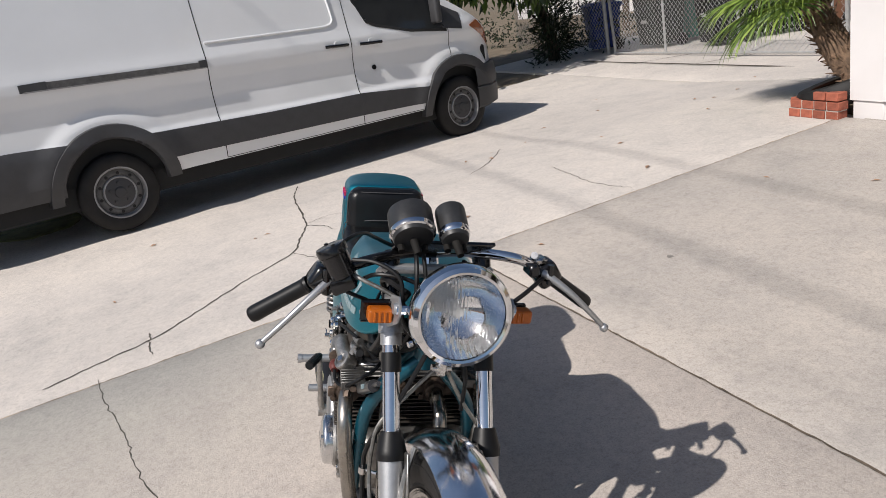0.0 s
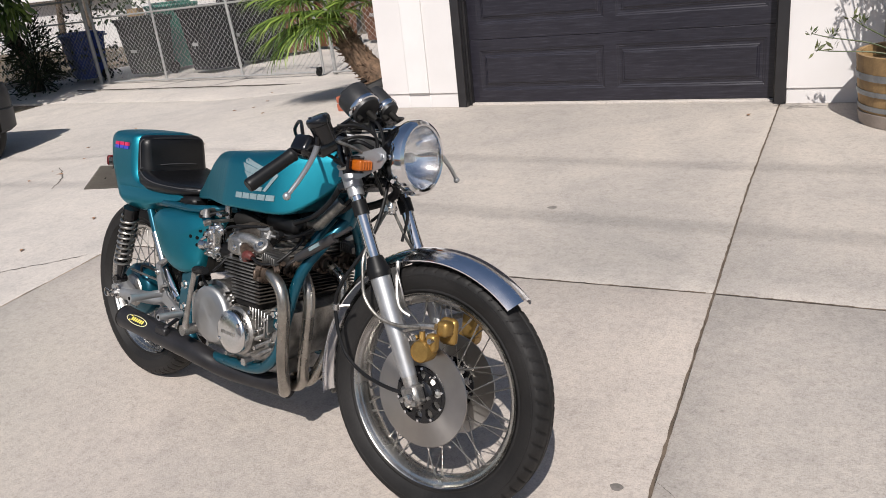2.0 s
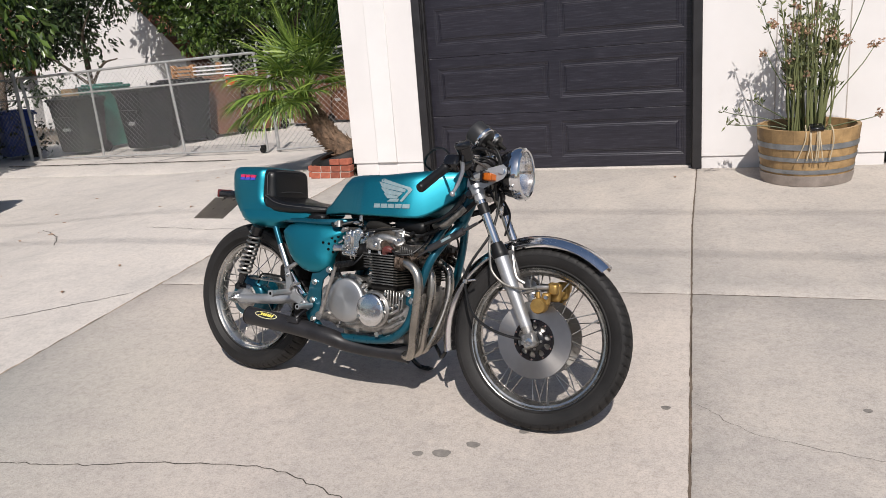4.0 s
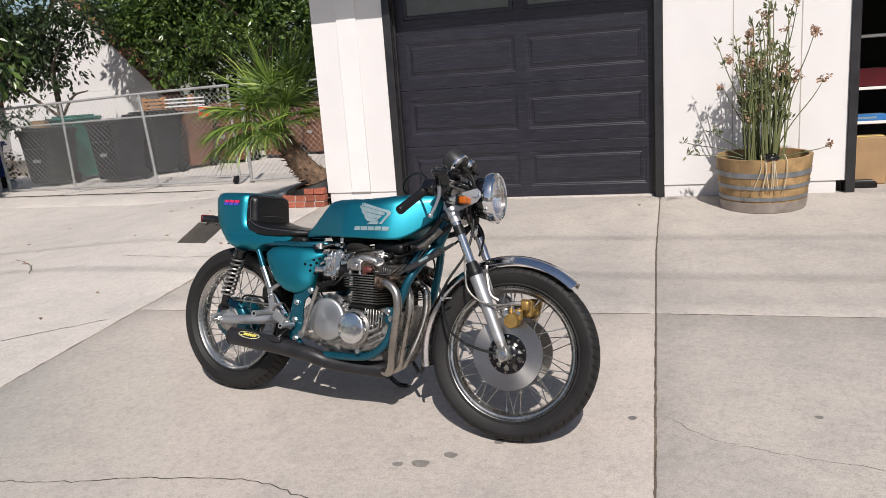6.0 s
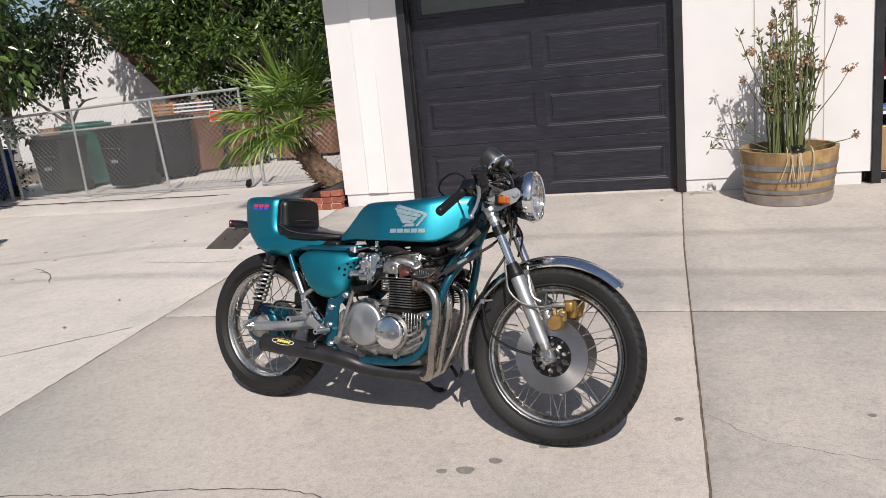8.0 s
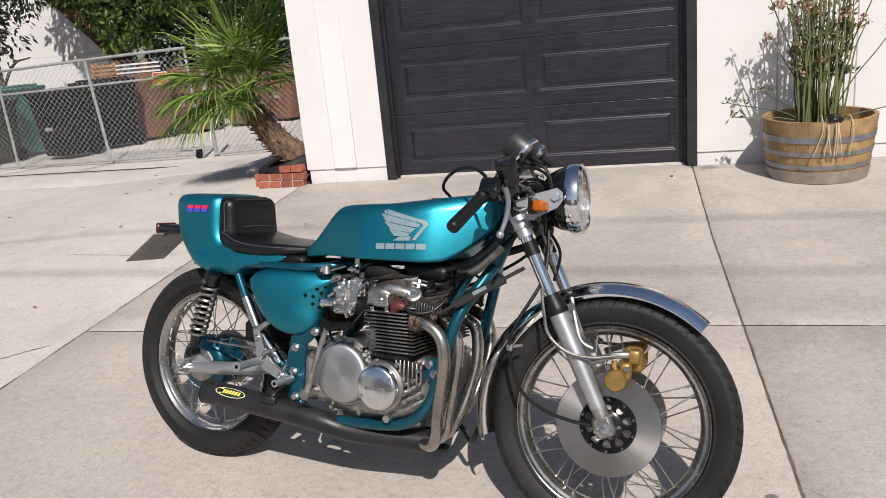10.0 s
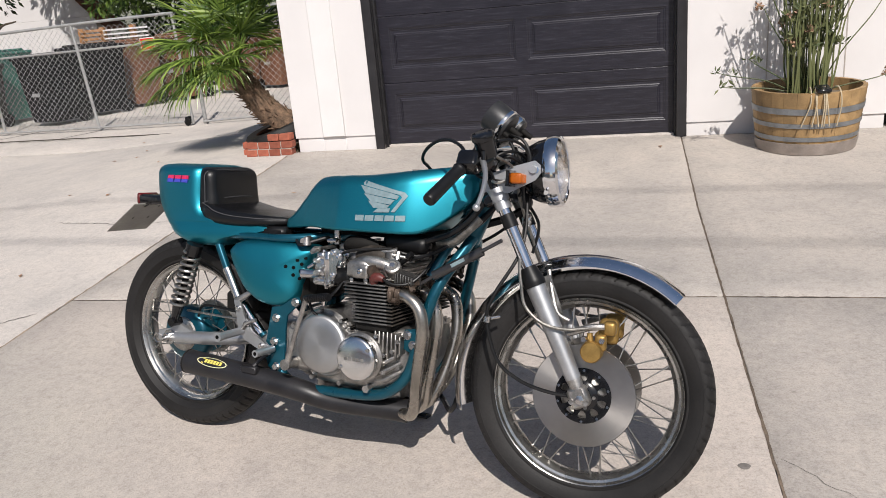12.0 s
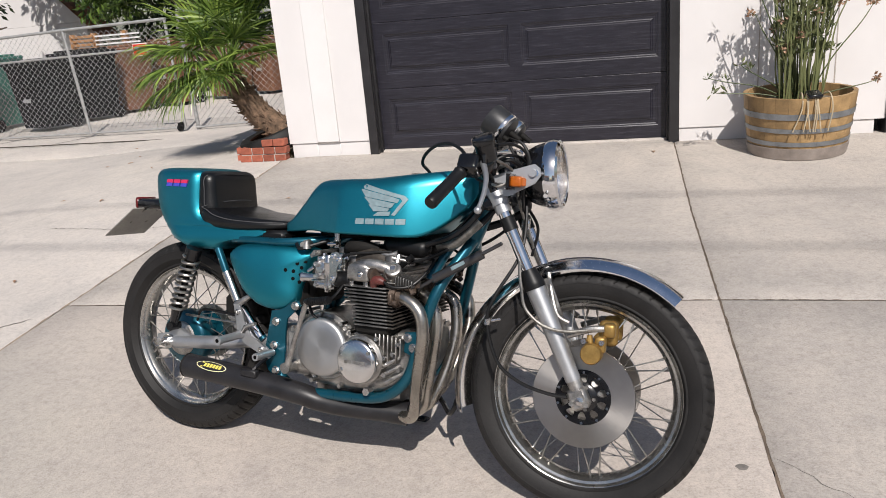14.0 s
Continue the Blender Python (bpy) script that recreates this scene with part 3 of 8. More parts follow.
REAR = Vector((-1.870, -3.962, 0))
REAR.z = ground_z(REAR.x, REAR.y)
HEAD, LEAN, WB, RF, RR = -12.72, 13.2, 1.414, 0.336, 0.334
fx = Vector((math.cos(radians(HEAD)), math.sin(radians(HEAD)), 0.058 * math.sin(radians(HEAD)))).normalized()
lf = Vector((0, 0, 1)).cross(fx).normalized()
up = fx.cross(lf)
cl, sl = math.cos(radians(LEAN)), math.sin(radians(LEAN))
BIKE = Matrix((fx, lf * cl - up * sl, up * cl + lf * sl)).transposed().to_4x4()
BIKE.translation = REAR
bike = thing("motorcycle", BIKE, "teal cafe racer motorcycle with chrome fender parked on its side stand", "motorcycle")
RAKE = radians(26)
FC = Vector((WB, 0, RF))
STEER = Matrix.Translation(FC) @ Matrix.Rotation(radians(6.1), 4, Vector((-math.sin(RAKE), 0, math.cos(RAKE)))) @ Matrix.Translation(-FC)
fork_x = lambda z: WB - (z - RF) * math.tan(RAKE)
YAX = Matrix.Rotation(radians(-90), 4, 'X')      # a lathe's axis laid along y


def steered(bm):
    bmesh.ops.transform(bm, matrix=STEER, verts=bm.verts[:])
    return bm


def fpart(name, bm, mat, parent=bike, label="", angle=38):
    """A part that turns with the front wheel."""
    return part(name, steered(bm), mat, parent, label, angle)


def wheel(name, centre, R, halfw, rim_r, m, spokes, hub_r, front):
    put = m @ Matrix.Translation(centre) @ YAX
    prof = [(rim_r - .004, -.03), (rim_r + .003, -.035), (rim_r + .001, -.031), (rim_r - .012, -.027), (rim_r - .020, -.017), (rim_r - .023, 0), (rim_r - .020, .017), (rim_r - .012, .027), (rim_r + .001, .031), (rim_r + .003, .035), (rim_r - .002, .0355), (rim_r - .006, .030), (rim_r - .013, .028), (rim_r - .023, .015), (rim_r - .026, 0), (rim_r - .023, -.015), (rim_r - .013, -.028), (rim_r - .006, -.030), (rim_r - .002, -.0355)]
    w = part(name, lathe(bmesh.new(), prof, put, 96, closed=True), M["rim"], bike, "spoked wheel with a dull alloy rim", 30)
    # tyre: ribbed sidewall, slanted grooves cut into the shoulders, a zigzag line round the crown
    blocks, per = (58, 8) if front else (62, 8)
    seg = blocks * per
    h = halfw
    half = [(rim_r - .008, -.026, 0), (rim_r + .006, -.033, 0), (rim_r + .0085, -.0365, 0), (rim_r + .012, -.0365, 0), (rim_r + .014, -.036, 0), (rim_r + .03, -h * .97, 0), (R - h * .66, -h, 0), (R - h * .645, -h * 1.015, 0), (R - h * .60, -h * 1.012, 0), (R - h * .59, -h * .985, 0), (R - h * .44, -h * .965, .30), (R - h * .34, -h * .92, .9), (R - h * .26, -h * .85, 1), (R - h * .13, -h * .66, 1), (R - h * .06, -h * .47, .9), (R - h * .025, -h * .30, .6), (R - .0012, -h * .17, .0), (R - .0008, -h * .10, .0)]
    sect = half + [(R - .004, 0, 0)] + [(r, -y, g) for r, y, g in half[::-1]]
    mid_ = len(half)
    bm = bmesh.new()
    rings = []
    for j, (r, y, g) in enumerate(sect):
        ring = []
        shift = int(abs(j - mid_) * (.9 if front else .6)) + (0 if j < mid_ else per // 2)
        for k in range(seg):
            a = 2 * math.pi * k / seg
            cut = 0.0065 * g if (k + shift) % per < 1 else 0.0
            ring.append(put @ Vector(((r - cut) * math.cos(a), (r - cut) * math.sin(a), y * (1 - cut * 4))))
        rings.append(ring)
    grid_faces(bm, rings, caps=False)
    part("tyre", bm, M["tyre"], w, "black rubber tyre with a block tread", 40)
    hub = lathe(bmesh.new(), [(.018, -.075), (hub_r * .75, -.06), (hub_r, -.045), (hub_r, -.036), (hub_r * .68, -.03), (hub_r * .62, 0), (hub_r * .68, .03), (hub_r, .036), (hub_r, .045), (hub_r * .75, .06), (.018, .075)], put, 36)
    part("hub", hub, M["cast"] if front else M["frame_teal"], w, "cast alloy wheel hub" if front else "teal painted wheel hub")
    # crossed spokes, on two shared meshes
    n = spokes // 4
    for side in (-1, 1):
        for lean in (-1, 1):
            a0 = radians(42) * lean
            p0 = Vector((hub_r * .95, 0, .040 * side))
            p1 = Vector(((rim_r - .024) * math.cos(a0), (rim_r - .024) * math.sin(a0), .010 * side))
            sp = rod(bmesh.new(), p0, p1, .0019, seg=6)
            rod(sp, p1 - (p1 - p0).normalized() * .016, p1, .0032, seg=6)
            me = smooth_mesh(sp, "spoke", M["spoke"])
            for k in range(n):
                ang = 2 * math.pi * (k + (0.0 if lean > 0 else 0.5) + (0.25 if side > 0 else 0.0)) / n
                piece("spoke", me, w, put @ Matrix.Rotation(ang, 4, 'Z'))
    return w, put


rear_wheel, RPUT = wheel("rear_wheel", (0, 0, RR), RR, 0.054, 0.2435, Matrix(), 40, 0.085, False)
front_wheel, FPUT = wheel("front_wheel", FC, RF, 0.046, 0.256, STEER, 40, 0.062, True)

# rear hub: painted drum with a brake plate, chain wheel on the far side
part("brake_drum", lathe(bmesh.new(), [(.02, -.080), (.078, -.077), (.090, -.070), (.097, -.058), (.098, -.04), (.096, -.02), (.02, -.02)], RPUT, 48), M["frame_teal"], rear_wheel, "teal painted rear drum")
part("brake_plate", lathe(bmesh.new(), [(.012, -.098), (.028, -.096), (.036, -.090), (.056, -.086), (.060, -.080), (.02, -.075)], RPUT, 40), M["cast"], rear_wheel)
part("sprocket", lathe(bmesh.new(), [(.03, .07), (.095, .07), (.097, .073), (.095, .076), (.03, .076)], RPUT, 44), M["spoke"], rear_wheel)

# front brake discs on black carriers
for s in (-1, 1):
    me = smooth_mesh(lathe(bmesh.new(), [(.072, s * .066), (.138, s * .066), (.1395, s * .0685), (.138, s * .071), (.072, s * .071)], None, 96, closed=True), "brake_disc", M["disc"])
    d = piece("brake_disc", me, front_wheel, FPUT)
    d["label"] = "bare steel brake disc"
    b = lathe(bmesh.new(), [(.02, s * .082), (.032, s * .081), (.040, s * .076), (.040, s * .062), (.02, s * .06)], FPUT, 36)
    part("disc_carrier", b, M["black"], front_wheel, "black disc carrier with cut-outs")
    part("carrier_ring", lathe(bmesh.new(), [(.063, s * .064), (.075, s * .064), (.0755, s * .073), (.074, s * .0745), (.064, s * .0745)], FPUT, 60, closed=True), M["black"], front_wheel)
    arm = bmesh.new()
    ys_ = (s * .064, s * .0755)
    grid_faces(arm, [[Vector((x, w, y)) for x, w in ((.037, -.010), (.048, -.006), (.056, -.006), (.066, -.013), (.066, .013), (.056, .006), (.048, .006), (.037, .010))] for y in ys_])
    arm = smooth_mesh(arm, "carrier_arm", M["black"])
    bolt = smooth_mesh(rod(bmesh.new(), (0, 0, s * .062), (0, 0, s * .079), .0048, .0038, 8), "disc_bolt", M["chrome"])
    hb = smooth_mesh(rod(bmesh.new(), (0, 0, s * .07), (0, 0, s * .086), .0055, .005, 6), "hub_bolt", M["cast"])
    for k in range(10):
        piece("carrier_arm", arm, front_wheel, FPUT @ Matrix.Rotation(k * math.pi / 5, 4, 'Z'))
        a = (k + .5) * math.pi / 5
        piece("disc_bolt", bolt, front_wheel, FPUT @ Matrix.Translation((.0695 * math.cos(a), .0695 * math.sin(a), 0)))
    for k in range(5):
        piece("hub_bolt", hb, front_wheel, FPUT @ Matrix.Translation((.031 * math.cos(k * 1.2566), .031 * math.sin(k * 1.2566), 0)))
fpart("axle", lathe(rod(bmesh.new(), (WB, -.12, RF), (WB, .12, RF), .009), [(.0, -.128), (.013, -.126), (.013, -.114), (.008, -.112), (.008, -.1)], Matrix.Translation(FC) @ YAX, 6), M["chrome_soft"])

# fork legs
for s in (-1, 1):
    y = s * .098
    P = lambda z: Vector((fork_x(z), y, z))
    b = tube(bmesh.new(), [P(.63), P(.60), P(.52), P(.45), P(.385)], [.027, .0265, .025, .0235, .021], 20, 4)
    fpart("fork_leg", b, M["alloy"], bike, "grey alloy fork lower leg")
    b = box(bmesh.new(), -.030, .022, -.020, .020, -.024, .034, .008, Matrix.Translation((WB, y, RF)) @ Matrix.Rotation(-RAKE, 4, 'Y'))
    rod(b, P(.36), P(.41), .019, .0215, 16)
    for q in (-.022, .016):
        rod(b, (WB + q, y + s * .018, RF - .008), (WB + q, y + s * .028, RF - .008), .007, seg=8)
    fpart("axle_clamp", b, M["cast"], bike, "axle clamp at the foot of a fork leg")
    b = tube(bmesh.new(), [P(.622), P(.635), P(.655), P(.672)], [.030, .031, .026, .0215], 20, 3)
    fpart("fork_boot", b, M["rubber"], bike, "black rubber dust boot")
    b = rod(bmesh.new(), P(.66), P(.83), .0172, seg=20)
    fpart("fork_tube", b, M["chrome"], bike, "polished chrome fork tube")
    b = rod(bmesh.new(), P(.775), P(.81), .0205, seg=20)
    fpart("fork_collar", b, M["rubber"])
    b = rod(bmesh.new(), P(.872), P(.99), .0195, seg=20)
    rod(b, P(.985), P(.996), .017, .012, 20)
    fpart("fork_tube", b, M["black"], bike, "black fork shroud")
    b = rod(bmesh.new(), P(.845), P(.878), .0255, seg=20)
    rod(b, P(.823), P(.845), .0215, seg=20)
    fpart("lower_clamp", b, M["alloy"], bike, "alloy fork clamp")
    # lamp ear of flat plate
    b = plate(bmesh.new(), [(1.122, .868), (1.19, .868), (1.262, .905), (1.276, .925), (1.274, .945), (1.258, .957), (1.20, .940), (1.125, .915)], y + s * .012, y + s * .016, bevel=.001)
    rod(b, (1.255, y + s * .012, .932), (1.255, y + s * .024, .932), .013, .010, 16)
    fpart("lamp_bracket", b, M["alloy"], bike, "flat alloy headlamp bracket")
    # indicator
    b = box(bmesh.new(), 1.196, 1.206, y + s * .016, y + s * .07, .888, .926, .003)
    fpart("indicator_body", b, M["black"])
    b = box(bmesh.new(), 1.204, 1.236, min(y + s * .017, y + s * (.064 if s < 0 else .074)), max(y + s * .017, y + s * (.064 if s < 0 else .074)), .893, .921, .006, seg=3)
    for q in range(4):
        rod(b, (1.2355, y + s * (.022 + q * .010), .897), (1.2355, y + s * (.022 + q * .010), .917), .0028, seg=6)
    fpart("indicator", b, M["amber_back"], bike, "amber plastic turn indicator")
    # fender stay
    b = tube(bmesh.new(), [(1.30, y * .62, .665), (1.315, y * .8, .61), (1.335, y * .88, .555), (1.365, y * .80, .535)], .0065, 8)
    box(b, -.011, .011, -.003, .003, -.055, .055, .002, Matrix.Translation((1.318, y * .76, .60)) @ Matrix.Rotation(radians(-22), 4, 'Y'))
    fpart("fender_stay", b, M["cast"], bike, "alloy fender stay")
    # caliper
    b = lathe(bmesh.new(), [(.024, .085), (.0285, .09), (.0285, .124), (.026, .129), (.0255, .127), (.004, .128)], Matrix.Translation((1.436, 0, .465)) @ YAX @ Matrix.Scale(s, 4, (0, 0, 1)), 30)
    rod(b, (1.432, s * .110, .486), (1.428, s * .110, .513), .0085, .0075, 12)
    box(b, 1.442, 1.472, min(s * .088, s * .118), max(s * .088, s * .118), .466, .512, .010, seg=3)
    box(b, 1.444, 1.496, min(s * .040, s * .064), max(s * .040, s * .064), .478, .548, .014, seg=3)
    box(b, 1.458, 1.492, min(s * .06, s * .098), max(s * .06, s * .098), .505, .545, .010, seg=3)
    fpart("brake_caliper", b, M["gold"], bike, "gold brake caliper")
    for q in ((1.462, .497), (1.415, .497)):
        fpart("caliper_bolt", rod(bmesh.new(), (q[0], s * .112, q[1]), (q[0], s * .126, q[1]), .0085, .0075, 6), M["chrome_soft"])
    b = tube(bmesh.new(), [(1.37, s * .105, .505), (1.40, s * .106, .517), (1.43, s * .108, .528), (1.465, s * .106, .532)], .009, 8)
    fpart("caliper_bracket", b, M["cast"])
# lower and upper yokes
b = box(bmesh.new(), -.03, .025, -.115, .115, -.016, .016, .008, Matrix.Translation((fork_x(.85) - .02, 0, .85)) @ Matrix.Rotation(-RAKE, 4, 'Y'))
fpart("lower_yoke", b, M["black"])
b = box(bmesh.new(), -.045, .028, -.12, .12, -.011, .011, .008, Matrix.Translation((fork_x(.955) - .01, 0, .958)) @ Matrix.Rotation(-RAKE, 4, 'Y'))
fpart("upper_yoke", b, M["alloy"])
fpart("stem_nut", rod(bmesh.new(), (fork_x(.96) - .045, 0, .95), (fork_x(1.0) - .045, 0, .985), .017, seg=6), M["chrome"])

# fender: rolled chrome sheet round the tyre
b = bmesh.new()
rings = []
for k in range(49):
    a = radians(50 + 145 * k / 48)
    grow = .357 + .012 * (k / 48) ** 2
    ring = []
    for j in range(13):
        q = -1 + j / 6
        y = .058 * q
        r = grow + .018 - .030 * abs(q) ** 2.4
        ring.append(FC + Vector((math.cos(a) * r, y, math.sin(a) * r)))
    inner = [FC + (p - FC) * .992 for p in ring[::-1]]
    rings.append(ring + inner)
grid_faces(b, rings)
fpart("front_fender", b, M["fender"], bike, "polished chrome front fender", 30)

# headlamp
LAX = Vector((math.cos(radians(4)), 0, math.sin(radians(4))))
LM = axis_at(Vector((1.308, 0, .936)), LAX)
b = lathe(bmesh.new(), [(.01, -.116), (.034, -.113), (.056, -.104), (.074, -.087), (.085, -.064), (.090, -.044), (.091, -.03), (.089, -.028), (.087, -.03), (.085, -.044), (.079, -.064), (.068, -.082), (.05, -.094), (.01, -.100)], LM, 48)
lamp = fpart("headlamp", b, M["black"], bike, "round headlamp with black shell and chrome rim")
b = lathe(bmesh.new(), [(.0895, -.036), (.097, -.034), (.1, -.026), (.1, -.012), (.096, .0), (.088, .005), (.083, .003), (.0825, -.004), (.086, -.02)], LM, 56, closed=True)
fpart("lamp_rim", b, M["chrome"], lamp, "chrome rim")
b = bmesh.new()
rings = []
for r, h in [(.014, -.075), (.024, -.071), (.035, -.066), (.047, -.058), (.058, -.048), (.067, -.037), (.074, -.025), (.080, -.012), (.083, -.004)]:
    rings.append([LM @ Vector((r * math.cos(2 * math.pi * k / 192), r * math.sin(2 * math.pi * k / 192), h + .0007 * (r / .083) * math.cos(r * math.cos(2 * math.pi * k / 192) * 560))) for k in range(192)])
grid_faces(b, rings, caps=False)
fpart("reflector", b, M["reflector"], lamp, "bright reflector bowl")
b = lathe(bmesh.new(), [(.001, -.028), (.010, -.030), (.0135, -.036), (.0135, -.05), (.011, -.07), (.016, -.076), (.001, -.078)], LM, 24)
fpart("bulb_shield", b, M["bulb"], lamp, "pale metal bulb shield")
b = bmesh.new()
nu, nv = 132, 30
top = []
for i in range(nu + 1):
    row = []
    for j in range(nv + 1):
        u, v = -1 + 2 * i / nu, -1 + 2 * j / nv
        x, y = u * math.sqrt(1 - v * v / 2) * .083, v * math.sqrt(1 - u * u / 2) * .083
        rr = (x * x + y * y) / .083 ** 2
        flute = .00034 * math.cos(x * 900) * (1 if rr < .90 else 0) * (.35 + .65 * smoothstep((.03 - y) / .05))
        row.append((x, y, .010 * (1 - rr) + flute))
    top.append(row)
for sgn in (0, 1):
    gv = [[b.verts.new(LM @ Vector((p[0], p[1], p[2] if sgn == 0 else .010 * (1 - (p[0] ** 2 + p[1] ** 2) / .083 ** 2) - .004))) for p in row] for row in top]
    for i in range(nu):
        for j in range(nv):
            f = (gv[i][j], gv[i + 1][j], gv[i + 1][j + 1], gv[i][j + 1])
            b.faces.new(f if sgn == 0 else f[::-1])
    if sgn == 0:
        first = gv
edge_ids = [(i, 0) for i in range(nu)] + [(nu, j) for j in range(nv)] + [(i, nv) for i in range(nu, 0, -1)] + [(0, j) for j in range(nv, 0, -1)]
for k in range(len(edge_ids)):
    (a, c), (d, e) = edge_ids[k], edge_ids[(k + 1) % len(edge_ids)]
    b.faces.new((first[a][c], first[d][e], gv[d][e], gv[a][c]))
lens = fpart("lens", b, M["lamp_glass"], lamp, "fluted clear glass lens", 60)
lens.visible_shadow = False
for s in (-1, 1):
    fpart("lamp_screw", rod(bmesh.new(), (1.262, s * .088, .932), (1.262, s * .118, .932), .009, seg=8), M["chrome"], lamp)
fpart("lamp_screw", rod(bmesh.new(), (1.285, -.086, .875), (1.287, -.094, .873), .006, seg=8), M["chrome"], lamp)

# instruments
UPA = Vector((-.82, 0, .57)).normalized()
for name, c, r, h in (("tachometer", Vector((1.144, -.074, 1.064)), .045, .070), ("speedometer", Vector((1.150, .008, 1.070)), .031, .080)):
    m = axis_at(c, UPA)
    b = lathe(bmesh.new(), [(r * .5, -h * .55), (r * .86, -h * .5), (r * .98, -h * .28), (r, -h * .2), (r, h * .42), (r * .97, h * .47), (r * .9, h * .48), (r * .88, h * .44), (.002, h * .43)], m, 40)
    g = fpart(name, b, M["pod"], bike, "satin black instrument pod")
    b = lathe(bmesh.new(), [(r * .90, -h * .40), (r * 1.0, -h * .36), (r * 1.03, -h * .30), (r * 1.015, -h * .22), (r * .98, -h * .24)], m, 40, closed=True)
    fpart("band", b, M["chrome"], g, "chrome band")
    b = rod(bmesh.new(), m @ Vector((0, 0, -h * .52)), m @ Vector((.004, 0, -h * .52 - .035)), .009, .007, 12)
    rod(b, m @ Vector((r * .55, r * .35, -h * .45)), m @ Vector((r * .55, r * .35, -h * .45 - .02)), .007, seg=8)
    rod(b, m @ Vector((-r * .5, r * .4, -h * .45)), m @ Vector((-r * .5, r * .4, -h * .45 - .02)), .007, seg=8)
    fpart("drive_nut", b, M["engine_dark"], g)
b = box(bmesh.new(), -.025, .045, -.1, .1, -.004, .004, .002, Matrix.Translation((1.125, 0, 1.015)) @ Matrix.Rotation(radians(-30), 4, 'Y'))
fpart("instrument_bracket", b, M["black"])

# handlebar, grips, levers, reservoir
ROLL = Matrix.Translation((1.1, 0, .98)) @ Matrix.Rotation(radians(2.9), 4, 'X') @ Matrix.Translation((-1.1, 0, -.98))


def bpart(name, bm, mat, parent=bike, label=""):
    """A part of the handlebar, which sits slightly skewed on the fork."""
    bmesh.ops.transform(bm, matrix=ROLL, verts=bm.verts[:])
    return fpart(name, bm, mat, parent, label)


BAR = lambda s: [(1.085, 0, .992), (1.088, s * .05, .994), (1.118, s * .105, .998), (1.140, s * .165, .992), (1.128, s * .215, .968), (1.100, s * .262, .936), (1.060, s * .372, .858)]
for s in (-1, 1):
    b = tube(bmesh.new(), BAR(s)[:6], .0111, 14)
    bpart("handlebar", b, M["chrome"] if s > 0 else M["black"], bike, "chrome drop handlebar" if s > 0 else "black wrapped drop handlebar")
    a, e = Vector((1.100, s * .262, .936)), Vector((1.060, s * .374, .857))
    b = tube(bmesh.new(), [a, a.lerp(e, .04), a.lerp(e, .1), a.lerp(e, .5), a.lerp(e, .93), a.lerp(e, 1.0)], [.018, .0185, .0165, .0165, .0175, .015], 18, 3)
    bpart("grip", b, M["rubber"], bike, "black rubber handlebar grip")
    a0 = Vector((1.118, s * .225, .96))
    b = box(bmesh.new(), -.030, .026, -.027, .027, -.026, .024, .011, Matrix.Translation(a0 + Vector((0, s * .012, -.006))) @ Matrix.Rotation(radians(s * 34), 4, 'X'), seg=3)
    box(b, -.016, .028, -.012, .012, -.014, .014, .005, Matrix.Translation(a0 + Vector((.02, -s * .03, .012))))
    rod(b, a0 + Vector((.035, s * .01, -.02)), a0 + Vector((.035, s * .01, .022)), .007, seg=8)
    bpart("switch_housing", b, M["black"])
    L0 = Vector((1.152, s * .235, .955))
    tip = Vector((1.180, s * .362, .846))
    b = tube(bmesh.new(), [L0 + Vector((-.01, -s * .012, .004)), L0, L0.lerp(tip, .35) + Vector((.012, 0, .006)), L0.lerp(tip, .7) + Vector((.01, 0, .004)), tip], [.010, .0085, .0068, .006, .0055], 10, 5)
    bmesh.ops.create_uvsphere(b, u_segments=14, v_segments=10, radius=.0098, matrix=Matrix.Translation(tip))
    bpart("brake_lever" if s < 0 else "clutch_lever", b, M["alloy"], bike, "alloy lever with a ball end")
rm = axis_at(Vector((1.150, -.215, .998)), Vector((-.16, -.42, .89)))
b = lathe(bmesh.new(), [(.014, -.036), (.0265, -.030), (.0275, .016), (.0305, .018), (.0310, .030), (.0285, .0345), (.022, .036), (.002, .0365)], rm, 30)
for q in (.6, 3.74):
    rod(b, rm @ Vector((.021 * math.cos(q), .021 * math.sin(q), .034)), rm @ Vector((.021 * math.cos(q), .021 * math.sin(q), .0385)), .0042, seg=8)
box(b, -.014, .030, -.018, .034, -.062, -.030, .007, rm, seg=2)
bpart("brake_reservoir", b, M["black"], bike, "black brake fluid reservoir")
b = rod(bmesh.new(), (1.115, .215, .985), (1.14, .2, 1.0), .008, seg=8)
box(b, 1.10, 1.135, .205, .235, .975, .99, .004)
bpart("choke_lever", b, M["chrome_soft"])

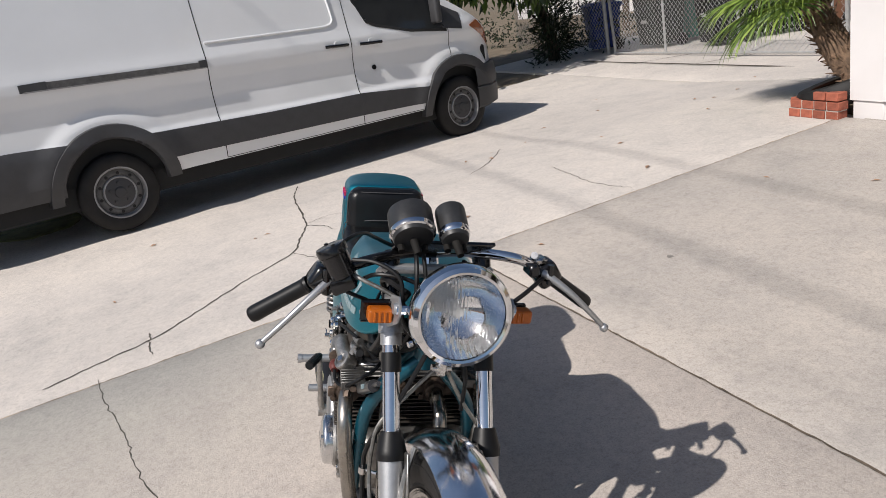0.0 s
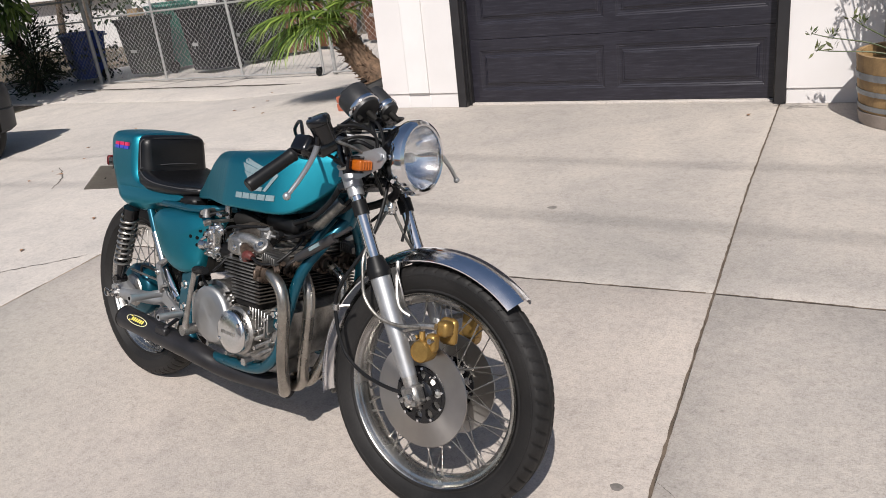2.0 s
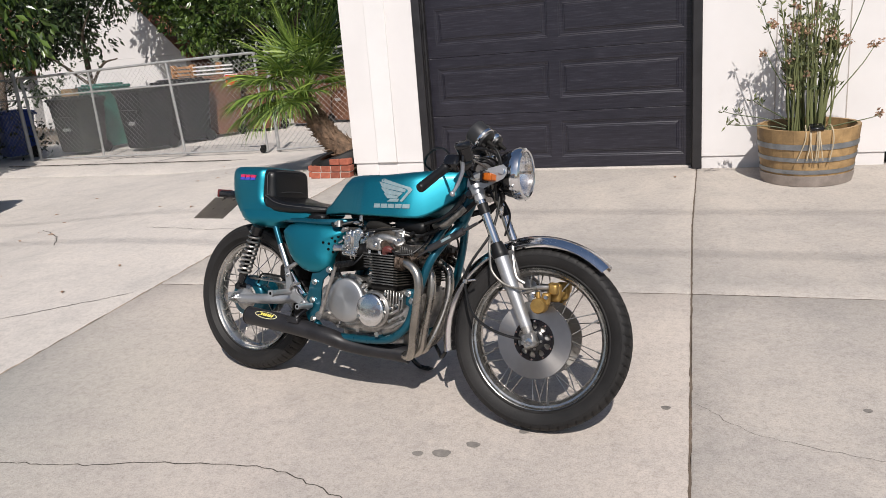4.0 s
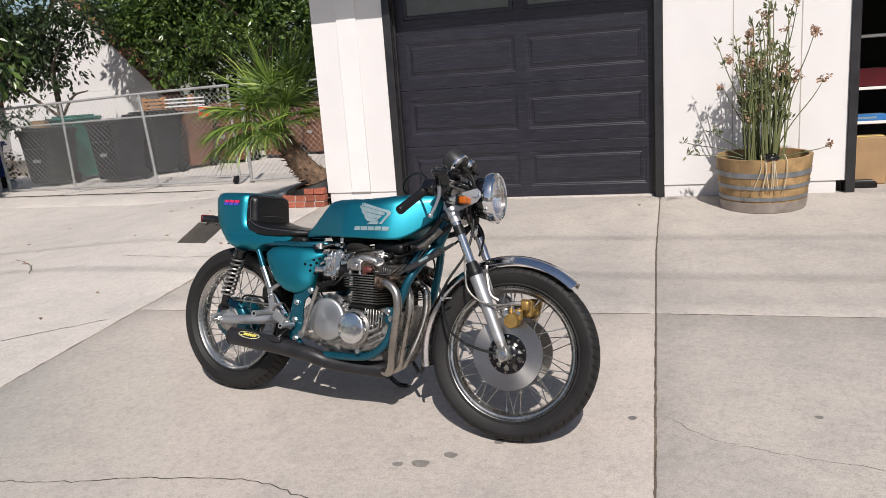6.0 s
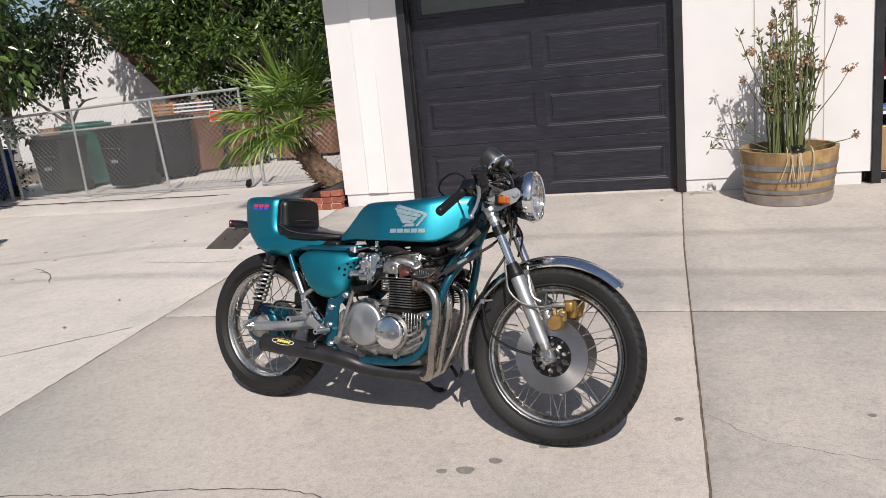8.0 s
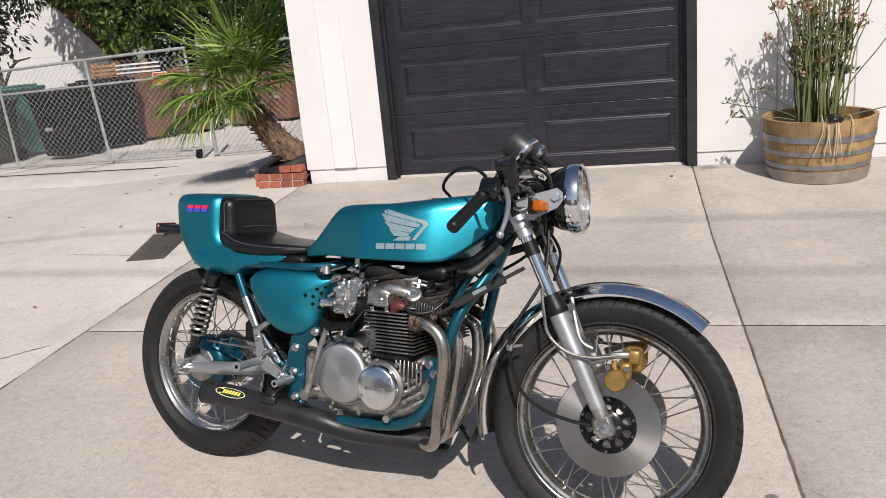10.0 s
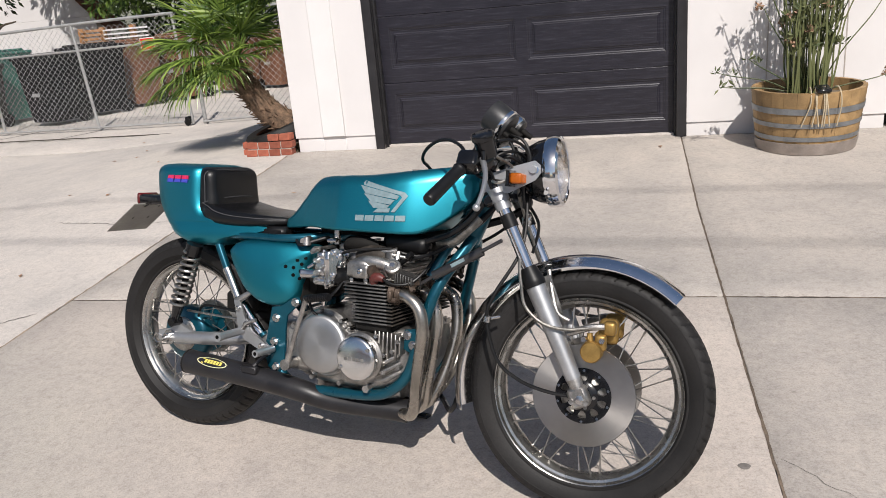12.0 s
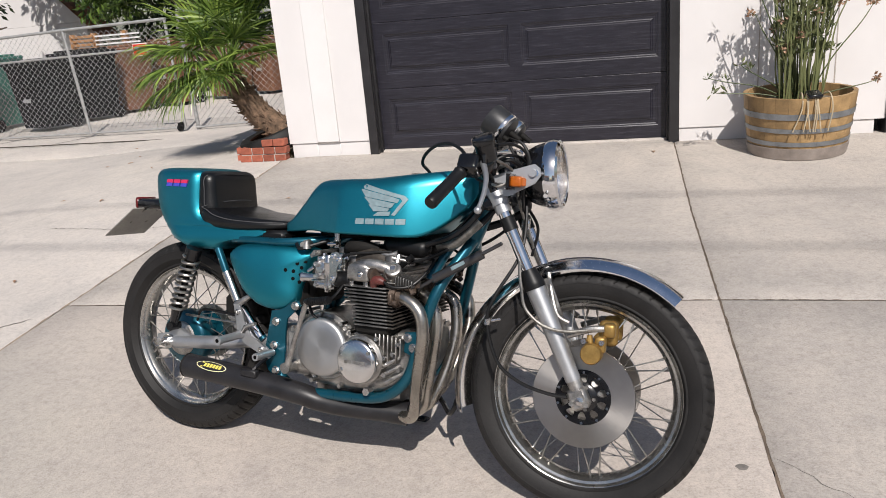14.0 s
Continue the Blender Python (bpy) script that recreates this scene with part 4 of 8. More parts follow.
# hoses and cables at the front
HOSES = [
    ("brake_hose", [(1.135, -.205, .97), (1.17, -.17, .96), (1.20, -.10, .93), (1.20, -.04, .86), (1.215, 0, .79)], .0045, "braid"),
    ("brake_hose", [(1.215, -.01, .79), (1.22, -.06, .74), (1.232, -.118, .68), (1.243, -.132, .625), (1.258, -.135, .57), (1.305, -.135, .53), (1.365, -.128, .518), (1.425, -.115, .525)], .0045, "braid"),
    ("brake_hose", [(1.215, .01, .79), (1.23, .05, .72), (1.245, .10, .65), (1.262, .125, .57), (1.31, .13, .53), (1.425, .115, .525)], .0045, "braid"),
    ("speedometer_cable", [(1.16, .04, 1.0), (1.20, .0, .92), (1.225, -.04, .82), (1.225, -.09, .71), (1.168, -.122, .594), (1.15, -.124, .524), (1.184, -.122, .417), (1.249, -.120, .367), (1.328, -.110, .343), (1.40, -.095, .336)], .0052, "rubber"),
    ("tachometer_cable", [(1.165, -.05, 1.02), (1.19, -.045, .95), (1.16, -.05, .86), (1.07, -.06, .76), (.97, -.08, .69), (.88, -.09, .66)], .0045, "rubber"),
    ("clutch_cable", [(1.14, .23, .965), (1.19, .17, .945), (1.2, .09, .88), (1.15, .06, .78), (1.02, .1, .70), (.8, .16, .6)], .0048, "rubber"),
    ("throttle_cable", [(1.11, -.24, .95), (1.15, -.20, .93), (1.15, -.13, .90), (1.10, -.07, .85), (.98, -.05, .74), (.72, -.05, .70)], .0042, "rubber"),
    ("throttle_cable", [(1.105, -.235, .965), (1.080, -.215, .986), (1.035, -.175, 1.002), (.985, -.135, 1.000), (.940, -.10, .978), (.912, -.05, .952), (.905, .03, .930), (.92, .14, .86)], .0048, "rubber"),
    ("wiring", [(1.16, -.07, .93), (1.13, -.10, .86), (1.09, -.10, .80), (1.03, -.10, .75), (.95, -.09, .72)], .008, "rubber"),
    ("wiring", [(1.17, .03, .90), (1.12, .0, .83), (1.07, -.03, .77), (.98, -.05, .73)], .010, "rubber"),
    ("wiring", [(1.19, .0, .89), (1.21, .03, .84), (1.15, .05, .80), (1.07, .04, .77)], .012, "rubber"),
    ("wiring", [(1.21, .035, .84), (1.24, .045, .78), (1.225, .05, .70)], .0045, "rubber"),
    ("brake_hose", [(1.175, -.19, 1.0), (1.205, -.15, 1.005), (1.232, -.11, .985), (1.238, -.10, .94), (1.225, -.09, .89), (1.215, -.04, .83)], .0042, "rubber"),
    ("tachometer_cable", [(1.172, -.07, 1.03), (1.215, -.075, 1.01), (1.236, -.075, .96), (1.225, -.07, .90), (1.205, -.06, .86)], .0045, "rubber"),
    ("wiring", [(1.15, -.16, .955), (1.185, -.14, .975), (1.21, -.09, .975), (1.225, -.03, .95)], .0042, "rubber"),
    ("wiring", [(1.145, -.115, .93), (1.16, -.125, .955), (1.19, -.12, .965), (1.215, -.09, .95)], .0060, "rubber"),
    ("wiring", [(1.155, -.155, .898), (1.175, -.165, .893), (1.20, -.155, .903)], .0040, "spoke"),
    ("wiring", [(1.20, -.11, .90), (1.16, -.13, .90), (1.10, -.11, .91), (1.07, -.06, .93)], .0035, "rubber"),
]
for nm, pts, r, mt in HOSES:
    fpart(nm, tube(bmesh.new(), pts, r, 8, 7), M[mt], bike, "braided brake hose" if mt == "braid" else "black cable")
b = rod(bmesh.new(), (1.215, -.02, .79), (1.215, .02, .79), .009, seg=10)
box(b, 1.203, 1.227, -.010, .010, .775, .812, .004)
fpart("hose_union", b, M["chrome_soft"])
b = rod(bmesh.new(), (1.150, -.124, .516), (1.152, -.124, .532), .010, seg=12)
rod(b, (1.155, -.12, .525), (1.18, -.10, .53), .004, seg=6)
fpart("cable_clip", b, M["chrome_soft"])


def rrect(w, zb, zt, r, n=7, x=0.0, crown=0.0, low=1.0):
    """A rounded rectangle across the bike at x; low scales the radius of the lower corners."""
    r = min(r, w * .98, (zt - zb) * .49)
    q = r * low
    pts = []
    for cx, cz, a0, rc in ((w - r, zt - r, 0, r), (-w + r, zt - r, 90, r), (-w + q, zb + q, 180, q), (w - q, zb + q, 270, q)):
        for k in range(n + 1):
            a = radians(a0 + 90 * k / n)
            y, z = cx + rc * math.cos(a), cz + rc * math.sin(a)
            z += crown * (1 - (y / w) ** 2) if z > (zb + zt) / 2 else 0
            pts.append(Vector((x, y, z)))
    return pts


def body(stations, r=.03, n=7, low=1.0):
    """A body lofted through stations (x, half width, bottom, top[, corner]); smooth between them."""
    bm = bmesh.new()
    grid_faces(bm, [rrect(s[1], s[2], s[3], s[4] if len(s) > 4 else r, n, s[0], s[5] if len(s) > 5 else 0.0, low) for s in stations])
    return bm


def dense(stations, n=4):
    """The stations with smooth ones put between."""
    A = np.array([list(s) for s in stations], float)
    out = []
    for i in range(len(A) - 1):
        p0, p1, p2, p3 = A[max(i - 1, 0)], A[i], A[i + 1], A[min(i + 2, len(A) - 1)]
        for k in range(n):
            t = k / n
            q = 0.5 * (2 * p1 + (p2 - p0) * t + (2 * p0 - 5 * p1 + 4 * p2 - p3) * t * t + (3 * p1 - p0 - 3 * p2 + p3) * t ** 3)
            q[0] = p1[0] + (p2[0] - p1[0]) * t
            out.append(tuple(q))
    return out + [tuple(A[-1])]


# tank: flat-sided with a sloping rear facet
tank_st = dense([(.452, .088, .736, .752, .016, 0), (.458, .097, .733, .764, .022, 0), (.50, .111, .736, .802, .028, 0), (.54, .124, .741, .845, .032, .002), (.565, .132, .744, .874, .032, .004), (.588, .1395, .745, .890, .032, .006), (.62, .1495, .744, .896, .032, .008), (.645, .157, .744, .898, .032, .010), (.660, .1615, .744, .899, .032, .010), (.672, .1655, .744, .899, .032, .011), (.686, .1695, .744, .900, .033, .012), (.705, .1715, .744, .901, .034, .012),
                (.77, .1710, .744, .904, .036, .012), (.86, .1665, .744, .914, .036, .012), (.905, .156, .744, .920, .036, .012), (.945, .137, .748, .925, .036, .011), (.985, .112, .768, .930, .036, .010), (1.03, .083, .803, .934, .036, .008), (1.065, .061, .838, .930, .030, .004), (1.083, .046, .868, .918, .022, 0)], 4)
flank = lambda x: float(np.interp(x, [t[0] for t in tank_st], [t[1] for t in tank_st]))


def tank_warp(bm):
    """The flanks lean in towards the top."""
    for v in bm.verts:
        t = max(0.0, min(1.0, (v.co.z - .745) / .18))
        v.co.y *= 1 - .23 * t ** 1.35
    return bm


def on_flank(outline, s):
    """A thin decal lying on the tank's flank."""
    bm = plate(bmesh.new(), outline, -.0012, .0010)
    for x in np.arange(.74, .93, .012):
        bmesh.ops.bisect_plane(bm, geom=bm.verts[:] + bm.edges[:] + bm.faces[:], plane_co=(x, 0, 0), plane_no=(1, 0, 0))
    for v in bm.verts:
        top, r = (float(np.interp(v.co.x, [q[0] for q in tank_st], [q[k] for q in tank_st])) for k in (3, 4))
        rise = max(0.0, min(r * .98, v.co.z - (top - r)))
        v.co.y = s * (flank(v.co.x) - r + math.sqrt(r * r - rise * rise) + v.co.y)
    return tank_warp(bm)


tank = part("fuel_tank", tank_warp(body(tank_st, n=8, low=.28)), M["teal"], bike, "teal metallic flat-sided fuel tank", 60)
b = lathe(bmesh.new(), [(.03, .0), (.034, .004), (.034, .016), (.03, .02), (.002, .022)], Matrix.Translation((.88, 0, .915)) @ Matrix.Scale(.55, 4, (0, 0, 1)), 28)
part("filler_cap", b, M["chrome"], tank, "chrome filler cap")
# plain wing-shaped emblem and bars on both sides
WING = [[(.754, .899), (.771, .892), (.878, .867), (.898, .863), (.909, .853), (.876, .806), (.865, .807), (.893, .848), (.886, .855), (.768, .879)], [(.757, .879), (.86, .859), (.884, .852), (.879, .842), (.777, .856)],
        [(.771, .856), (.872, .840), (.861, .827), (.796, .834)], [(.789, .835), (.859, .825), (.852, .817), (.808, .816)], [(.823, .815), (.862, .817), (.859, .805), (.808, .803)]]
for s in (-1, 1):
    for feather in WING:
        part("emblem", on_flank(feather, s), M["decal"], tank, "plain silver feather of a wing decal")
    for k in range(5):
        x0 = .753 + k * .0318
        part("emblem", on_flank([(x0, .777 + k * .001), (x0 + .0275, .778 + k * .001), (x0 + .0275, .794 + k * .001), (x0, .793 + k * .001)], s), M["decal"], tank, "plain silver bar below the wing decal")

# seat unit
def plan_ring(z, xr, xf, w, rr, rf, n=9):
    """A level outline of the tail unit: broad rounded rear corners, tighter front ones."""
    rr, rf = min(rr, w * .98, (xf - xr) * .48), min(rf, w * .98, (xf - xr) * .48)
    pts = []
    for cx, cy, r, a0 in ((xf - rf, w - rf, rf, 0), (xr + rr, w - rr, rr, 90), (xr + rr, -w + rr, rr, 180), (xf - rf, -w + rf, rf, 270)):
        pts += [Vector((cx + r * math.cos(radians(a0 + 90 * k / n)), cy + r * math.sin(radians(a0 + 90 * k / n)), z)) for k in range(n + 1)]
    return pts


COWL = [(.659, .095, .205, .120, .05, .03), (.661, .070, .212, .134, .06, .035), (.670, .040, .225, .146, .07, .035), (.685, .005, .243, .1530, .08, .03), (.700, -.020, .300, .1540, .09, .025), (.712, -.037, .372, .1510, .10, .02), (.724, -.052, .394, .1465, .10, .016),
        (.731, -.060, .394, .1430, .10, .014), (.7345, -.064, .360, .1415, .10, .02), (.738, -.068, .295, .1402, .10, .03), (.743, -.073, .232, .1385, .10, .04), (.752, -.081, .184, .1362, .10, .055), (.765, -.090, .158, .1345, .10, .055),
        (.785, -.099, .139, .1335, .10, .05), (.815, -.107, .130, .1325, .10, .046), (.85, -.113, .128, .130, .10, .044), (.88, -.117, .128, .127, .10, .044), (.898, -.117, .127, .123, .10, .044), (.908, -.113, .125, .117, .098, .042), (.915, -.105, .122, .107, .09, .04), (.9195, -.09, .116, .09, .08, .04), (.922, -.06, .10, .06, .05, .03)]
b = bmesh.new()
grid_faces(b, [plan_ring(*q) for q in dense(COWL, 3)])
for v in b.verts:
    v.co.y *= 1 - .20 * max(0.0, (v.co.x - .13) / .26) ** 1.3
seat = part("seat_unit", b, M["teal"], bike, "teal metallic single-seat tail unit", 70)
# padded back and seat in one roll, with stitched seams
b = bmesh.new()
grid_faces(b, [plan_ring(*q) for q in dense([(.752, .112, .172, .122, .02, .030), (.775, .112, .175, .1255, .02, .032), (.82, .112, .172, .1245, .02, .034), (.86, .112, .168, .1225, .02, .034), (.888, .112, .163, .121, .02, .034), (.901, .110, .157, .115, .02, .034), (.909, .108, .147, .106, .02, .03), (.914, .108, .138, .09, .012, .015)], 3)])
for v in b.verts:
    if v.co.x > .12:
        v.co.x += .018 * (1 - (v.co.y / .125) ** 2) - .006 * max(0.0, 1 - abs(v.co.z - .84) / .05) * (1 - (v.co.y / .13) ** 2)
part("seat_backrest", b, M["leather"], seat, "black padded backrest", 70)
pad = body(dense([(.128, .124, .735, .796, .02, 0), (.155, .134, .733, .797, .026, .006), (.20, .1395, .728, .786, .026, .008), (.255, .1395, .728, .775, .024, .006), (.33, .133, .730, .770, .022, .005), (.395, .116, .733, .766, .018, .003), (.44, .085, .738, .762, .012, .002), (.462, .06, .742, .758, .008, 0)], 4), n=6)
part("seat_pad", pad, M["leather"], seat, "black vinyl seat pad", 60)
for pts in ([(.138, -.129, .797), (.165, -.1355, .789), (.2, -.1405, .774), (.255, -.1385, .763), (.33, -.132, .759), (.395, -.115, .757), (.435, -.088, .757)], [(.138, .129, .797), (.165, .1355, .789), (.2, .1405, .774), (.255, .1385, .763), (.33, .132, .759), (.395, .115, .757), (.435, .088, .757)],
            [(.140, -.129, .797), (.160, -.116, .806), (.180, -.06, .815), (.187, 0, .818), (.180, .06, .815), (.160, .116, .806), (.140, .129, .797)],
            [(.146, -.1255, .80), (.145, -.1245, .85), (.142, -.1215, .888), (.150, -.107, .902), (.163, -.07, .905), (.168, 0, .906), (.163, .07, .905), (.150, .107, .902), (.142, .1215, .888), (.145, .1245, .85), (.146, .1255, .80)]):
    part("stitching", tube(bmesh.new(), pts, .0017, 6), M["thread"], seat, "pale stitched seam")
for s in (-1, 1):
    for (x0, col, dz) in ((-.010, "decal_red", 0), (.021, "decal_red", 0), (.052, "decal_red", 0), (-.013, "decal_blue", -.014), (.018, "decal_blue", -.014), (.049, "decal_blue", -.014)):
        b = plate(bmesh.new(), [(x0, .872 + dz * .8), (x0 + .025, .872 + dz * .8), (x0 + .028, .884 + dz * .8), (x0 + .003, .884 + dz * .8)], s * .115, s * .1325)
        part("emblem", b, M[col], seat, "plain red and blue bar decal")
b = box(bmesh.new(), -.245, -.08, -.045, .045, .772, .808, .010, seg=2)
part("tail_bracket", b, M["black"], bike, "black tail bracket")
b = box(bmesh.new(), -.255, -.235, -.045, .045, .772, .812, .006)
part("tail_lamp", b, M["van_red"], bike, "red tail lamp")
b = box(bmesh.new(), -.088, .088, -.09, .09, -.002, .002, .0012, Matrix.Translation((-.283, 0, .722)) @ Matrix.Rotation(radians(-37), 4, 'Y'))
part("number_plate", b, M["plate_back"], bike, "blank dull metal plate")
for s in (-1, 1):
    b = tube(bmesh.new(), [(-.2, s * .03, .78), (-.25, s * .035, .755), (-.29, s * .035, .72)], .006, 8)
    part("plate_bracket", b, M["black"], bike)

# frame
FR = [
    ("frame_tube", [(1.062, .0, .745), (1.045, -.045, .70), (.995, -.115, .59), (.955, -.135, .45), (.925, -.138, .345), (.87, -.138, .285), (.80, -.137, .258), (.66, -.135, .246), (.545, -.135, .244), (.47, -.132, .275), (.43, -.128, .34)], .0165),
    ("frame_tube", [(1.062, .0, .745), (1.045, .045, .70), (.995, .115, .59), (.955, .135, .45), (.925, .138, .345), (.87, .138, .285), (.80, .137, .258), (.66, .135, .246), (.545, .135, .244), (.47, .132, .275), (.43, .128, .34)], .0165),
    ("frame_tube", [(1.075, 0, .83), (.95, 0, .79), (.75, 0, .745), (.62, 0, .715), (.55, 0, .68), (.5, 0, .6)], .021),
    ("frame_tube", [(.60, -.05, .715), (.54, -.10, .708), (.46, -.125, .702), (.37, -.125, .700), (.20, -.12, .700), (.06, -.11, .70)], .013),
    ("frame_tube", [(.60, .05, .715), (.54, .10, .708), (.46, .125, .702), (.37, .125, .700), (.20, .12, .700), (.06, .11, .70)], .013),
    ("frame_tube", [(.545, -.09, .71), (.515, -.12, .66), (.49, -.13, .55), (.465, -.13, .44), (.43, -.128, .34)], .0155),
    ("frame_tube", [(.545, .09, .71), (.515, .12, .66), (.49, .13, .55), (.465, .13, .44), (.43, .128, .34)], .0155),
    ("frame_tube", [(.19, -.12, .695), (.215, -.122, .635), (.29, -.124, .49), (.395, -.128, .385)], .0125),
    ("frame_tube", [(.19, .12, .695), (.215, .122, .635), (.29, .124, .49), (.395, .128, .385)], .0125),
    ("frame_tube", [(1.115, 0, .875), (1.085, 0, .815), (1.045, 0, .725)], .028),
    ("frame_tube", [(1.06, 0, .80), (1.0, -.03, .72), (.96, -.09, .62)], .014),
]
for nm, pts, r in FR:
    part(nm, tube(bmesh.new(), pts, r, 14, 6), M["frame_teal"], bike, "teal painted steel frame tube")
b = plate(bmesh.new(), [(.408, .345), (.424, .39), (.440, .487), (.486, .495), (.510, .519), (.543, .528), (.551, .512), (.530, .494), (.498, .468), (.492, .42), (.496, .385), (.489, .32), (.465, .270), (.425, .297)], -.150, -.144, bevel=.002)
part("frame_gusset", b, M["frame_teal"], bike, "teal painted engine mount plate")
b = plate(bmesh.new(), [(.408, .345), (.424, .39), (.440, .487), (.486, .495), (.510, .519), (.543, .528), (.551, .512), (.530, .494), (.498, .468), (.492, .42), (.496, .385), (.489, .32), (.465, .270), (.425, .297)], .144, .150, bevel=.002)
part("frame_gusset", b, M["frame_teal"], bike, "teal painted engine mount plate")
b = plate(bmesh.new(), [(.915, .472), (.950, .478), (.958, .435), (.935, .405), (.912, .415)], -.150, -.144, bevel=.002)
part("frame_gusset", b, M["frame_teal"], bike)
for x, z in ((.459, .455), (.452, .379), (.532, .511), (.925, .458), (.943, .430), (.46, .30)):
    part("washer", rod(bmesh.new(), (x, -.144, z), (x, -.1525, z), .0135, seg=18), M["chrome_soft"], bike)
    part("bolt", rod(bmesh.new(), (x, -.145, z), (x, -.162, z), .0095, seg=6), M["chrome_soft"], bike)
# polished strip down the rear frame tube
part("frame_guard", rod(bmesh.new(), (.305, -.126, .475), (.385, -.13, .39), .0175, seg=16), M["chrome"], bike, "bare metal sleeve on the frame")

part("frame_guard", tube(bmesh.new(), [(.238, -.124, .59), (.262, -.1245, .545), (.285, -.125, .50)], .0155, 14, 3), M["chrome_soft"], bike, "bare metal band on the frame")
# side covers
for s in (-1, 1):
    outl = [(.273, .655), (.290, .673), (.325, .687), (.425, .692), (.531, .689), (.568, .684), (.582, .673), (.566, .648), (.554, .620), (.543, .592), (.534, .562), (.527, .530), (.508, .506), (.455, .491), (.403, .498), (.369, .515), (.335, .541), (.309, .578), (.284, .622)]
    P = [v for v in spline([(x, z, 0) for x, z in outl + outl[:1]], 4)][:-1]
    cx, cz = .425, .605
    lean_ = lambda x, z: (.012 - .10 * (x - .28) - .10 * (z - .49) - .12 * max(0.0, x - .475))
    DOME = ((1.0, .120), (1.0, .146), (.988, .1535), (.96, .160), (.91, .166), (.83, .1712), (.70, .176), (.52, .1795), (.33, .1815), (.12, .1825))
    b = bmesh.new()
    grid_faces(b, [[Vector((cx + (p.x - cx) * k, s * (y + lean_(cx + (p.x - cx) * k, cz + (p.y - cz) * k)), cz + (p.y - cz) * k)) for p in P] for k, y in DOME])
    sc = part("side_cover", b, M["teal"], bike, "teal metallic side cover with drilled holes", 60)
    # solid black plugs paint the shade of the drilled holes
    for x, z in ((.530, .641), (.496, .620), (.519, .617), (.518, .594), (.552, .648), (.541, .628), (.537, .606), (.533, .583)):
        ang = math.atan2(z - cz, x - cx)
        rim_p = min(P, key=lambda p: abs((math.atan2(p.y - cz, p.x - cx) - ang + math.pi) % (2 * math.pi) - math.pi))
        k = math.hypot(x - cx, z - cz) / math.hypot(rim_p.x - cx, rim_p.y - cz)
        depth = lambda k_: float(np.interp(k_, [q[0] for q in DOME[1:]][::-1], [q[1] for q in DOME[1:]][::-1])) + lean_(cx + (x - cx) * k_ / k, cz + (z - cz) * k_ / k)
        reach = Vector((x - cx, 0, z - cz))
        slope = (depth(k + .03) - depth(k - .03)) / (.06 / k * reach.length)
        n_ = Vector((-slope * reach.x / reach.length, s, -slope * reach.z / reach.length)).normalized()
        p = Vector((x, s * depth(k), z))
        part("hole", rod(bmesh.new(), p - n_ * .006, p + n_ * .0008, .0058, seg=14), M["seam_black"], sc)

